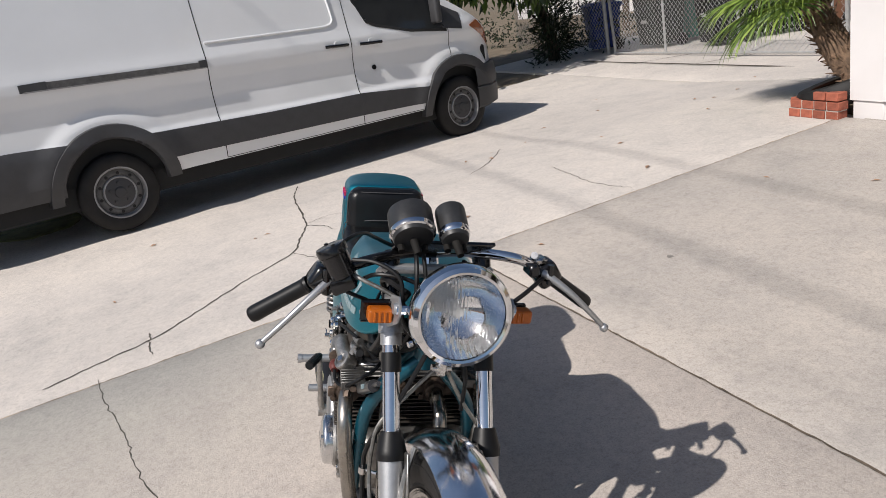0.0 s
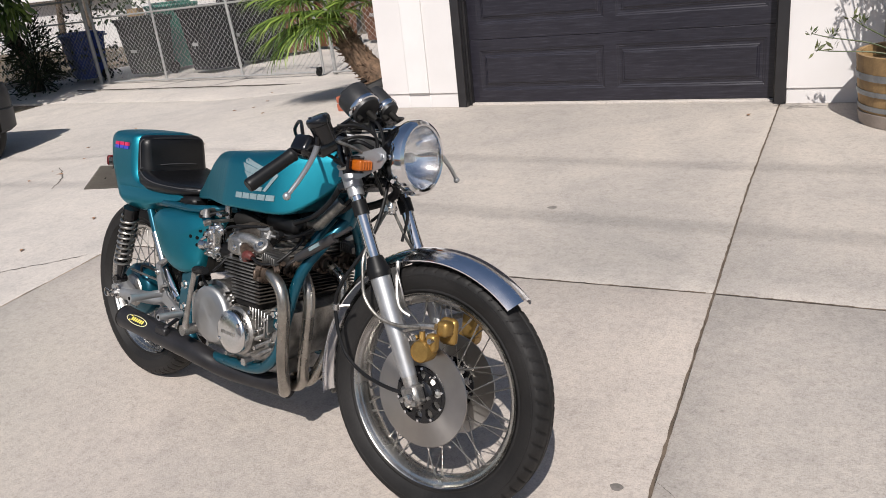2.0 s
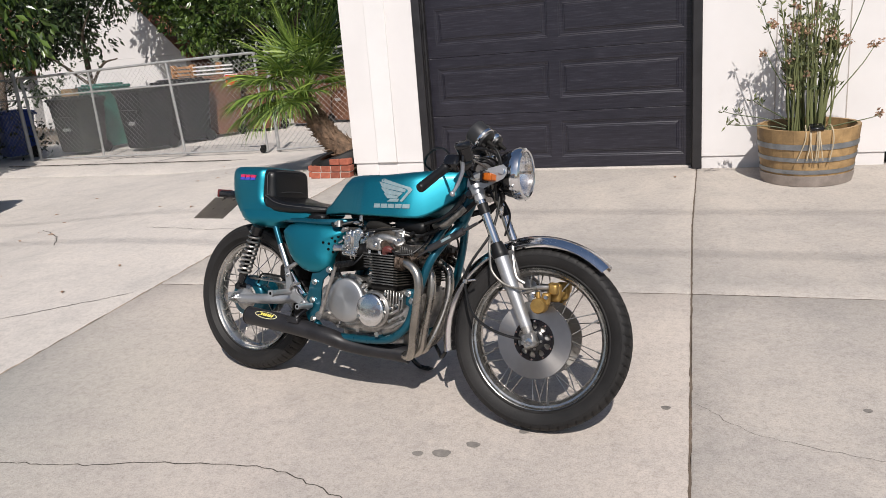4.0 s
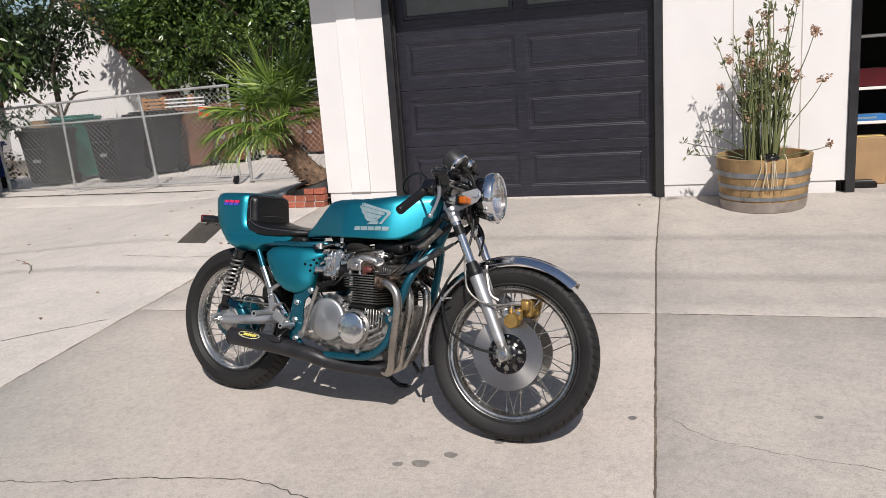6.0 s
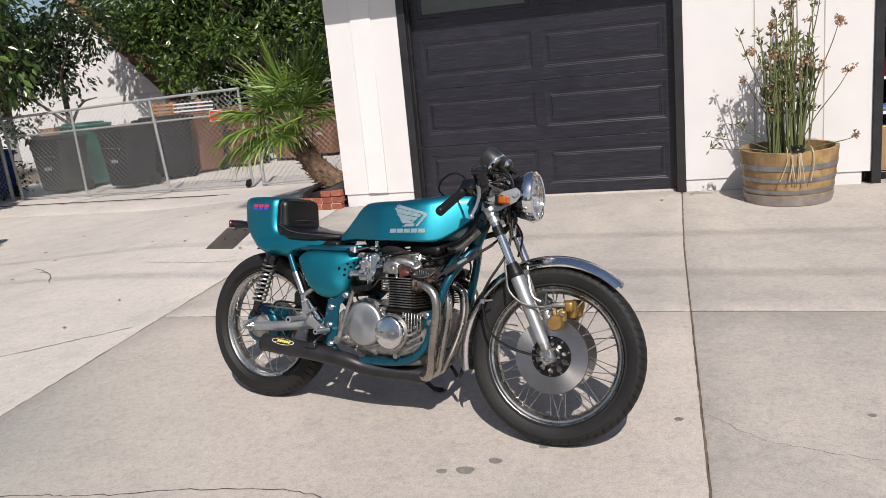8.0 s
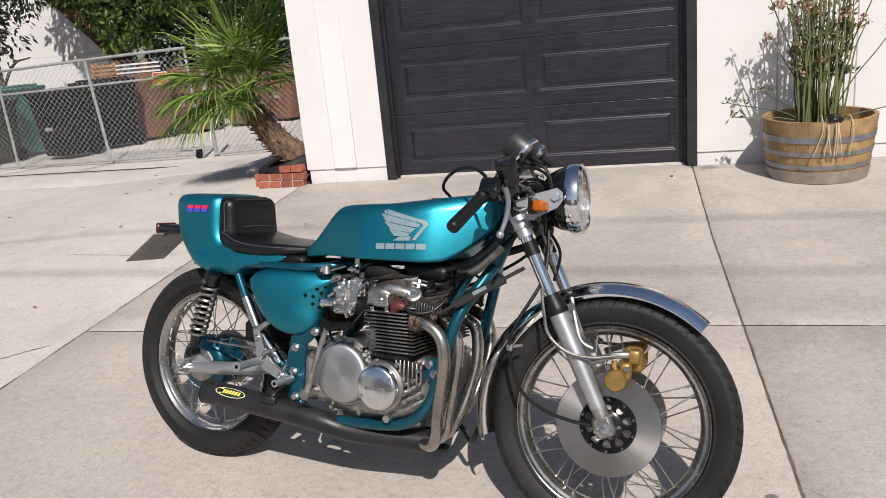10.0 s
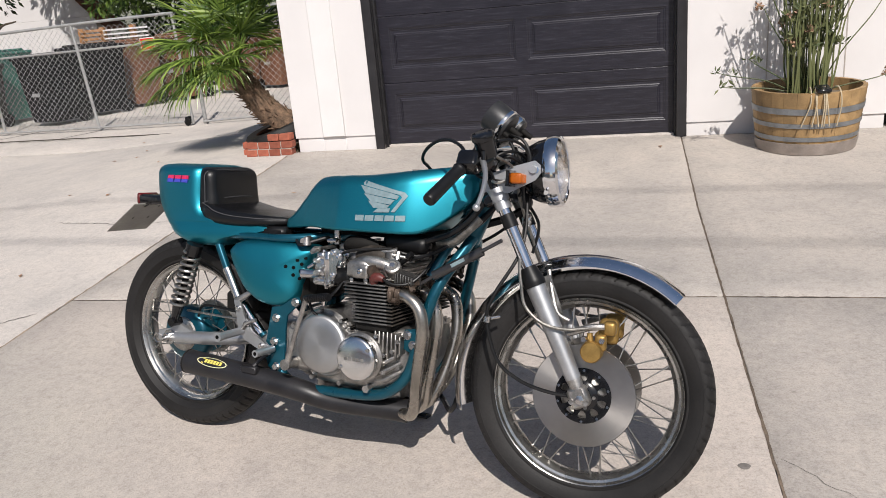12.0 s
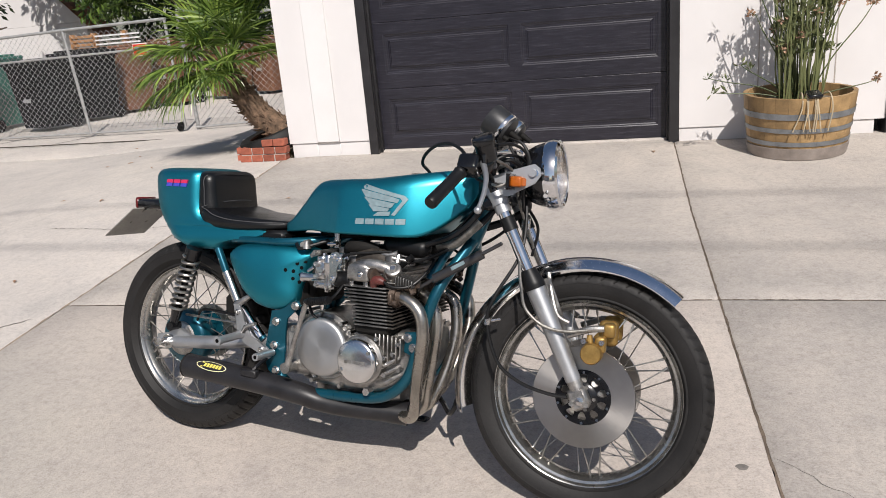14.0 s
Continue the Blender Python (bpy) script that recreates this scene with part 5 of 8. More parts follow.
# swinging arm, shocks, footrests
for s in (-1, 1):
    b = tube(bmesh.new(), [(-.035, s * .128, .332), (.05, s * .130, .338), (.2, s * .128, .352), (.33, s * .115, .370), (.42, s * .10, .380)], [.016, .021, .022, .022, .022], 14)
    plate(b, [(-.058, .318), (.03, .312), (.085, .318), (.115, .332), (.095, .362), (.062, .374), (.040, .384), (.022, .378), (.0, .362), (-.058, .352)], s * .128 - .009, s * .128 + .009, bevel=.003)
    part("swinging_arm", b, M["alloy"], bike, "grey painted swinging arm")
    top, low = Vector((.128, s * .150, .668)), Vector((.032, s * .148, .405))
    d = (low - top)
    b = rod(bmesh.new(), top + d * .02, top + d * .16, .027, .026, 20)
    rod(b, top + d * .80, low, .020, .014, 18)
    rod(b, top + d * .1, top + d * .85, .011, seg=12)
    rod(b, low + Vector((0, -.02, -.012)), low + Vector((0, .02, -.012)), .015, seg=14)
    rod(b, low, low + d * .06, .016, .017, 14)
    sh = part("shock_absorber", b, M["black"], bike, "chrome-sprung rear shock absorber")
    u, w = basis(d)
    turns, pts = 9.5, []
    for k in range(int(turns * 14) + 1):
        a = 2 * math.pi * k / 14
        pts.append(top + d * (.13 + .70 * k / (turns * 14)) + (u * math.cos(a) + w * math.sin(a)) * .0265)
    part("spring", tube(bmesh.new(), pts, .0048, 8, straight=True), M["spoke"], sh, "worn chrome coil spring")
    b = rod(bmesh.new(), (.0, s * .135, .335), (.0, s * .164, .335), .0155, seg=6)
    rod(b, (.0, s * .137, .335), (.0, s * .145, .335), .025, seg=24)
    rod(b, (.0, s * .16, .335), (.0, s * .180, .335), .0085, .0075, 12)
    tube(b, [(.0, s * .172, .344), (-.022, s * .176, .352), (-.040, s * .172, .336), (-.024, s * .174, .322), (.0, s * .172, .328)], .0016, 6, 5)
    rod(b, (-.06, s * .128, .333), (-.02, s * .128, .333), .006, seg=8)
    part("axle_nut", b, M["chrome_soft"], bike)
    # rear-set footrest plate
    b = plate(bmesh.new(), [(.30, .495), (.325, .495), (.345, .44), (.37, .40), (.43, .372), (.455, .352), (.44, .335), (.40, .35), (.345, .372), (.318, .395), (.315, .44)], s * .155, s * .165, bevel=.002)
    fr = part("footrest_plate", b, M["alloy"], bike, "alloy rear-set footrest bracket")
    part("footrest", tube(rod(bmesh.new(), (.335, s * .16, .402), (.333, s * .272, .401), .0125, .0125, 16), [(.333, s * .262, .401), (.333, s * .276, .401)], .0145, 16, 1), M["alloy"], fr, "knurled alloy footrest")
    part("footrest", rod(bmesh.new(), (.452, s * .16, .357), (.451, s * .243, .358), .0115, .0115, 16), M["alloy"], fr, "alloy peg")
    # black discs paint the dark inside of the hollow pegs
    part("peg_bore", rod(bmesh.new(), (.451, s * .236, .358), (.451, s * .2437, .358), .0058, seg=14), M["seam_black"], fr)
    part("peg_bore", rod(bmesh.new(), (.333, s * .270, .401), (.333, s * .2768, .401), .0062, seg=14), M["seam_black"], fr)
    for x, z in ((.335, .402), (.352, .425), (.320, .472), (.412, .362)):
        part("bolt", lathe(bmesh.new(), [(.0095, s * .160), (.0095, s * .170), (.007, s * .173), (.0045, s * .173), (.0040, s * .169), (.001, s * .169)], Matrix.Translation((x, 0, z)) @ YAX, 14), M["chrome_soft"], fr)
    b = tube(bmesh.new(), [(.335, s * .168, .40), (.36, s * .175, .43), (.40, s * .178, .445)], .006, 8)
    rod(b, (.30, s * .15, .49), (.36, s * .14, .53), .012, .008, 10)
    part("brake_pedal" if s < 0 else "gear_pedal", b, M["cast"], bike)
part("linkage", rod(bmesh.new(), (.06, -.12, .43), (.30, -.14, .43), .004, seg=8), M["spoke"], bike)
b = tube(bmesh.new(), [(.09, -.10, .41), (.12, -.11, .45), (.2, -.12, .455), (.3, -.13, .45)], .0045, 8)
part("brake_linkage", b, M["rubber"], bike)
b = box(bmesh.new(), .17, .30, -.06, .06, .43, .50, .012)
part("battery_tray", b, M["engine_dark"], bike)
# inner rear fender and under-seat tray
b = bmesh.new()
rings = []
for k in range(25):
    a = radians(28 + 68 * k / 24)
    ring = [Vector((math.cos(a) * r, y, RR + math.sin(a) * r)) for r, y in ((.350, -.075), (.362, -.06), (.366, 0), (.362, .06), (.350, .075))]
    rings.append(ring + [Vector((p.x * .99, p.y * .99, RR + (p.z - RR) * .99)) for p in ring[::-1]])
grid_faces(b, rings)
part("rear_fender", b, M["black"], bike, "black inner rear fender")
b = box(bmesh.new(), .30, .56, -.10, .10, .50, .70, .02)
part("battery_box", b, M["engine_dark"], bike, "plain black battery box")
b = box(bmesh.new(), .355, .46, -.118, -.06, .70, .735, .01)
part("seat_mount", b, M["rubber"], bike)
# side stand
b = tube(bmesh.new(), [(.60, .135, .265), (.66, .17, .20), (.73, .225, .105), (.755, .245, .083), (.79, .25, .082)], .010, 10)
box(b, .745, .80, .232, .272, .076, .084, .002)
part("side_stand", b, M["black"], bike, "black side stand")
b = tube(bmesh.new(), [(.90, .10, .23), (.945, .06, .212), (.98, .03, .195), (1.0, .02, .215), (1.01, .02, .245)], .008, 8)
part("stand_tang", b, M["black"], bike)


# ---- engine and exhaust of the motorcycle ----
engine = part("engine", body(dense([(.50, .10, .33, .44, .03, 0), (.53, .135, .285, .475, .04, 0), (.60, .150, .272, .485, .04, 0), (.72, .150, .268, .480, .04, 0), (.82, .150, .272, .470, .04, 0), (.895, .145, .30, .468, .04, 0), (.93, .12, .355, .45, .03, 0)], 3), n=6), M["cast"], bike, "four-cylinder air-cooled engine of cast aluminium")
part("sump", body([(.56, .07, .225, .28, .02, 0), (.60, .09, .215, .28, .02, 0), (.80, .09, .215, .28, .02, 0), (.86, .07, .235, .28, .02, 0)], n=5), M["cast"], engine)
# round covers at both ends of the crankcase
for s in (-1, 1):
    cm = Matrix.Translation((.650, 0, .403)) @ YAX
    part("case_flange", lathe(bmesh.new(), [(.102, s * .135), (.103, s * .158), (.099, s * .163), (.02, s * .163)], cm, 56), M["cast"], engine)
    me = smooth_mesh(lathe(bmesh.new(), [(.091, s * .158), (.0905, s * .178), (.087, s * .188), (.080, s * .1925), (.05, s * .1945), (.002, s * .195)], None, 64), "clutch_cover", M["cover_brush"])
    cc = piece("clutch_cover" if s < 0 else "alternator_cover", me, engine, cm)
    cc["label"] = "brushed round clutch cover"
    for a in (.35, 1.9, 3.4, 4.6, 5.6):
        part("screw", lathe(bmesh.new(), [(.0075, s * .15), (.0075, s * .170), (.006, s * .173), (.003, s * .171)], cm @ Matrix.Translation((.0985 * math.cos(a), .0985 * math.sin(a), 0)), 12), M["cast"], engine)
    cm = Matrix.Translation((.786, 0, .382)) @ YAX
    b = lathe(bmesh.new(), [(.072, s * .14), (.073, s * .180), (.068, s * .186)], cm, 48)
    part("points_housing", b, M["cast"], engine)
    me = smooth_mesh(lathe(bmesh.new(), [(.0645, s * .178), (.065, s * .200), (.0645, s * .205), (.0615, s * .2095), (.055, s * .2125), (.04, s * .2155), (.02, s * .217), (.002, s * .2175)], None, 64), "points_cover", M["cover_polish"])
    cc = piece("points_cover", me, engine, cm)
    cc["label"] = "polished round points cover"
    for k in range(5):
        x0 = .755 + k * .0135
        part("emblem", plate(bmesh.new(), [(x0, .377), (x0 + .0105, .3775), (x0 + .0105, .387), (x0, .3865)], s * .2120, s * .2180), M["cast"], engine, "plain raised bar")
    for a in (-.6, 2.6):
        part("screw", rod(bmesh.new(), cm @ Vector((.055 * math.cos(a), .055 * math.sin(a), s * .2)), cm @ Vector((.055 * math.cos(a), .055 * math.sin(a), s * .2165)), .006, seg=8), M["chrome_soft"], engine)
    # ribs and bolts on the front of the case
    for k in range(7):
        x = .828 + k * .0135
        part("case_rib", box(bmesh.new(), x - .0028, x + .0028, s * .150 - .02, s * .150 + .02 - k * .0012, .40 - (k % 2) * .02, .474 - k * .003, .002), M["cast"], engine)
    for k in range(3):
        part("case_rib", tube(bmesh.new(), [(.835, s * .166, .368 - k * .026), (.86, s * .170, .372 - k * .026), (.885, s * .162, .386 - k * .026), (.905, s * .148, .40 - k * .026)], [.006, .007, .007, .005], 8, 4), M["cast"], engine)
    for x, z in ((.862, .395), (.888, .41), (.862, .345), (.835, .448), (.905, .44), (.715, .478), (.745, .455)):
        part("screw", rod(bmesh.new(), (x, s * .148, z), (x, s * .178, z), .0072, .0066, 6), M["chrome_soft"], engine)
    for x, z in ((.525, .36), (.53, .44), (.60, .29), (.70, .285), (.86, .32), (.90, .36), (.735, .47), (.82, .465), (.56, .478)):
        part("screw", rod(bmesh.new(), (x, s * .135, z), (x, s * .162, z), .008, .007, 8), M["cast"], engine)
part("sprocket_cover", box(bmesh.new(), .50, .60, -.165, -.13, .30, .45, .02), M["cast"], engine)
part("drain_bolt", rod(bmesh.new(), (.80, -.14, .285), (.80, -.172, .285), .012, seg=6), M["chrome_soft"], engine)
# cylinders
# near-black core behind the paler fins
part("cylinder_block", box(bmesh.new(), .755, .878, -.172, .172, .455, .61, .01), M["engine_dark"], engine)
fin = smooth_mesh(box(bmesh.new(), .731, .872, -.192, .192, -.0021, .0021, .0009, seg=1), "cooling_fin", M["fin"])
fin_low = smooth_mesh(box(bmesh.new(), .752, .878, -.186, .186, -.0021, .0021, .0009, seg=1), "cooling_fin", M["fin"])
# front edges of the fins, a darker brown than the rest
fin_brown = smooth_mesh(box(bmesh.new(), .866, .886, -.188, .188, -.0017, .0017, .0007, seg=1), "cooling_fin", M["fin_brown"])
for k in range(12):
    piece("cooling_fin", fin if k > 5 else fin_low, engine, pose(0.001 * (11 - k), 0, .4865 + k * .0102))
    piece("cooling_fin", fin_brown, engine, pose(0.001 * (11 - k), 0, .4865 + k * .0102))
fin2 = smooth_mesh(box(bmesh.new(), .745, .895, -.172, .172, -.002, .002, .0008, seg=1), "cooling_fin", M["cast"])
for k in range(3):
    piece("cooling_fin", fin2, engine, pose(0, 0, .614 + k * .012))
part("cylinder_head", box(bmesh.new(), .72, .885, -.165, .165, .600, .652, .012), M["cast"], engine)
cover = body(dense([(.715, .13, .645, .672, .015, 0), (.735, .150, .642, .692, .02, .004), (.79, .155, .642, .704, .024, .006), (.84, .150, .642, .694, .02, .004), (.868, .125, .645, .672, .015, 0)], 3), n=6)
part("valve_cover", cover, M["fin_brown"], engine, "dark brown valve cover")
for y in (-.13, -.045, .045, .13):
    for x in (.738, .86):
        b = lathe(bmesh.new(), [(.024, -.02), (.024, .012), (.021, .017), (.012, .019), (.011, .024), (.002, .024)], Matrix.Translation((x, y, .672)), 18)
        part("tappet_cap", b, M["fin"], engine)
part("head_casting", body([(.74, .02, .612, .66, .015, 0), (.77, .03, .612, .668, .015, 0), (.80, .03, .612, .668, .015, 0), (.82, .02, .615, .66, .015, 0)], n=5), M["cast"], engine).location = (0, -.165, 0)
part("breather", rod(bmesh.new(), (.80, -.165, .64), (.835, -.185, .635), .018, .02, 16), M["rust"], engine, "rusty brown fitting")
part("spark_cap", rod(bmesh.new(), (.875, -.13, .655), (.925, -.135, .69), .011, .009, 10), M["rubber"], engine)
for k, y in enumerate((-.155, -.052, .052, .155)):
    # carburettor
    b = tube(bmesh.new(), [(.682, y, .604), (.692, y, .606), (.712, y * .98, .610), (.730, y * .97, .612), (.738, y * .97, .613)], [.021, .0255, .0235, .0255, .023], 20, 4)
    part("intake_rubber", b, M["rubber"], engine)
    b = lathe(bmesh.new(), [(.010, -.096), (.016, -.094), (.0175, -.088), (.0165, -.080), (.0165, -.022), (.0185, -.018), (.0185, -.010), (.0165, -.006), (.0165, .004), (.013, .009), (.002, .010)], Matrix.Translation((.666, y - .012, .672)), 22)
    box(b, .618, .662, y - .024, y + .024, .602, .662, .010, seg=3)
    lathe(b, [(.020, -.006), (.0215, .0), (.0215, .007), (.018, .012), (.009, .014), (.008, .019), (.002, .020)], Matrix.Translation((.641, y - .004, .664)), 22)
    for x, z, r, d in ((.632, .652, .0085, .036), (.633, .616, .0090, .038), (.650, .634, .0055, .032), (.628, .590, .0060, .033), (.682, .590, .0060, .033)):
        lathe(b, [(r, .015), (r, d - .002), (r * .85, d), (r * .5, d), (r * .45, d - .003), (.001, d - .003)], Matrix.Translation((x, y, z)) @ YAX @ Matrix.Scale(-1, 4, (0, 0, 1)), 12)
    rod(b, (.615, y - .020, .640), (.598, y - .026, .628), .0055, .0045, 8)
    rod(b, (.690, y - .026, .640), (.690, y - .030, .665), .0045, seg=8)
    part("carburettor", b, M["chrome_soft"], engine, "bright alloy carburettor")
    b = box(bmesh.new(), .614, .690, y - .025, y + .025, .577, .603, .010, seg=3)
    box(b, .611, .693, y - .028, y + .028, .599, .605, .002)
    rod(b, (.652, y, .566), (.652, y, .580), .008, .010, 8)
    part("float_bowl", b, M["chrome_soft"], engine)
    b = lathe(bmesh.new(), [(.0165, -.050), (.0165, -.045), (.0135, -.040), (.0135, .0), (.017, .004), (.017, .012)], axis_at(Vector((.612, y, .607)), Vector((1, 0, .05))), 20)
    part("velocity_stack", b, M["chrome_soft"], engine)
b = rod(bmesh.new(), (.625, -.19, .685), (.625, .19, .685), .006, seg=8)
plate(b, [(.606, .668), (.640, .680), (.640, .694), (.616, .692), (.600, .676)], -.176, -.171, bevel=.001)
box(b, .63, .67, -.07, .07, .655, .70, .006)
part("throttle_linkage", b, M["cast"], engine)
for pts, r in (([(.60, -.18, .545), (.62, -.185, .50), (.66, -.18, .475)], .0045), ([(.65, .0, .70), (.75, .02, .735), (.9, .03, .73)], .009), ([(.52, -.13, .70), (.55, -.15, .69), (.58, -.13, .70), (.62, -.1, .715)], .006)):
    part("hose", tube(bmesh.new(), pts, r, 8, 6), M["rubber"], engine)
for y in (-.085, .0, .085):
    part("ignition_coil", tube(bmesh.new(), [(.815, y, .706), (.83, y, .712), (.90, y, .714), (.94, y, .708), (.955, y, .702)], [.016, .027, .030, .027, .012], 16, 4), M["rubber"], bike, "black rubber-cased ignition coil under the tank")
part("battery_box", box(bmesh.new(), .40, .545, -.115, .115, .50, .70, .012), M["engine_dark"], bike, "black battery box behind the side covers")
# near-black block that fills the tunnel of the teal tank
part("tank_tunnel", box(bmesh.new(), .56, .96, -.07, .07, .722, .750, .01), M["engine_dark"], bike, "dark underside of the fuel tank")
part("air_hose", tube(bmesh.new(), [(.69, -.10, .690), (.72, -.125, .705), (.76, -.125, .708), (.80, -.11, .700)], [.016, .022, .022, .014], 14, 5), M["engine_dark"], bike, "ribbed black hose")
for pts, r in (([(.69, -.165, .660), (.73, -.172, .685), (.80, -.155, .695), (.86, -.135, .700)], .0042), ([(.715, -.16, .60), (.70, -.185, .565), (.675, -.19, .545)], .0045), ([(.87, -.12, .690), (.93, -.10, .680), (.99, -.08, .700), (1.04, -.06, .75)], .005)):
    part("hose", tube(bmesh.new(), pts, r, 8, 6), M["rubber"], engine, "black rubber hose")
for s in (-1, 1):
    part("cover_arm", tube(bmesh.new(), [(.745, s * .160, .628), (.755, s * .166, .648), (.785, s * .170, .659), (.825, s * .170, .661), (.860, s * .166, .655), (.885, s * .160, .642)], [.012, .016, .018, .0185, .018, .016], 16, 6), M["cast"], engine, "cast rocker cover end")
    part("cover_block", box(bmesh.new(), .763, .816, min(s * .155, s * .196), max(s * .155, s * .196), .612, .655, .010, seg=3), M["cast"], engine)
    part("cover_screw", lathe(bmesh.new(), [(.009, s * .190), (.009, s * .198), (.006, s * .200), (.002, s * .199)], Matrix.Translation((.790, 0, .634)) @ YAX, 14), M["chrome_soft"], engine)
    cap = axis_at(Vector((.882, s * .168, .650)), Vector((.25, s * .72, .65)))
    part("cover_cap", lathe(bmesh.new(), [(.024, -.02), (.0245, .006), (.0225, .011), (.016, .0125), (.015, .010), (.002, .010)], cap, 26), M["cast"], engine)
    part("cap_hex", lathe(bmesh.new(), [(.0095, .008), (.0095, .015), (.008, .0165), (.002, .0165)], cap, 6), M["chrome_soft"], engine)
    part("cover_lug", tube(bmesh.new(), [(.862, s * .172, .625), (.864, s * .174, .645), (.866, s * .172, .660)], [.008, .009, .007], 10, 3), M["cast"], engine)
    for k in range(7):
        part("head_fin", box(bmesh.new(), .893 + k * .0085, .8965 + k * .0085, min(s * .12, s * .178), max(s * .12, s * .178), .606, .640 - k * .0022, .001), M["fin"], engine)
    part("head_stud", rod(rod(bmesh.new(), (.752, s * .178, .595), (.752, s * .178, .612), .0085, seg=6), (.80, s * .178, .598), (.80, s * .178, .616), .0085, seg=6), M["chrome_soft"], engine)
    part("plug_cap", tube(bmesh.new(), [(.828, s * .180, .604), (.833, s * .186, .618), (.850, s * .190, .622), (.866, s * .190, .618)], [.013, .0145, .0135, .009], 12, 4), M["plug_red"], engine, "dull red rubber spark plug cap")
    part("plug_lead", tube(bmesh.new(), [(.862, s * .190, .619), (.90, s * .188, .606), (.94, s * .17, .612), (.965, s * .14, .640), (.975, s * .10, .675), (.95, s * .08, .700)], .0042, 8, 6), M["rubber"], engine)
    # carburettor bracket with pressed holes
    part("carburettor_bracket", plate(bmesh.new(), [(.676, .602), (.682, .640), (.676, .672), (.684, .688), (.704, .694), (.721, .683), (.722, .664), (.708, .655), (.702, .640), (.706, .622), (.696, .602)], s * .188, s * .184, bevel=.0015), M["chrome_soft"], engine, "bright alloy carburettor bracket")
    for x, z in ((.693, .680), (.711, .672), (.691, .614)):
        part("bracket_screw", lathe(bmesh.new(), [(.0075, s * .176), (.0075, s * .192), (.005, s * .195), (.002, s * .194)], Matrix.Translation((x, 0, z)) @ YAX, 10), M["chrome"], engine)
    part("fitting", rod(rod(bmesh.new(), (.915, s * .150, .598), (.955, s * .150, .612), .010, .008, 8), (.930, s * .158, .612), (.948, s * .165, .588), .009, .009, 6), M["rust"], engine)
    part("fitting", tube(bmesh.new(), [(.80, s * .120, .690), (.82, s * .135, .692), (.85, s * .138, .690), (.875, s * .13, .696)], [.008, .010, .007, .009], 10, 4), M["cast"], engine)
    part("fitting", rod(rod(bmesh.new(), (.870, s * .150, .684), (.915, s * .135, .676), .0065, .0055, 10), (.885, s * .14, .692), (.885, s * .15, .670), .0085, .0085, 8), M["cast"], engine)
# fuel tap under the tank
part("fuel_tap", rod(rod(rod(bmesh.new(), (.672, -.135, .700), (.672, -.135, .742), .010, .010, 12), (.672, -.135, .715), (.672, -.168, .712), .009, .008, 10), (.660, -.165, .712), (.690, -.168, .714), .006, .004, 8), M["chrome_soft"], bike, "bright metal fuel tap")
b = rod(bmesh.new(), (.545, -.09, .705), (.56, -.15, .70), .012, seg=10)
rod(b, (.565, -.14, .69), (.565, -.14, .715), .014, .010, 10)
part("fuel_tap", b, M["cast"], bike)
b = tube(bmesh.new(), [(.98, -.07, .72), (1.03, -.085, .73), (1.07, -.085, .765), (1.10, -.07, .80)], .017, 12)
part("loom_sleeve", b, M["braid"], bike, "dark braided wiring sleeve")
# kick starter
b = tube(bmesh.new(), [(.540, -.165, .330), (.545, -.203, .338), (.574, -.212, .42), (.616, -.218, .528), (.624, -.222, .543)], [.014, .011, .0075, .008, .009], 10)
rod(b, (.540, -.15, .330), (.540, -.215, .330), .017, seg=14)
kick = part("kick_starter", b, M["cast"], bike, "steel kick starter lever")
b = tube(bmesh.new(), [(.616, -.218, .541), (.640, -.226, .546), (.722, -.248, .561)], [.0085, .0100, .0100], 12)
for k in range(9):
    a, e = (Vector((.634, -.224, .5445)).lerp(Vector((.722, -.248, .561)), (k + q) / 9) for q in (.12, .66))
    rod(b, a, e, .0122, seg=12)
part("kick_pedal", b, M["rubber"], kick, "ribbed black rubber pedal")
# steering damper
b = rod(bmesh.new(), (.945, -.135, .600), (1.00, -.132, .636), .0055, seg=10)
rod(b, (.995, -.132, .633), (1.135, -.122, .712), .0135, seg=18)
rod(b, (1.13, -.122, .710), (1.19, -.118, .745), .0055, seg=10)
damper = part("steering_damper", b, M["damper_grey"], bike, "dark grey steering damper with bare rod")
b = box(bmesh.new(), -.022, .022, -.004, .004, -.005, .005, 0, Matrix.Translation((1.07, -.1375, .677)) @ Matrix.Rotation(radians(-29.5), 4, 'Y'))
part("emblem", b, M["decal"], damper, "plain pale bar decal")

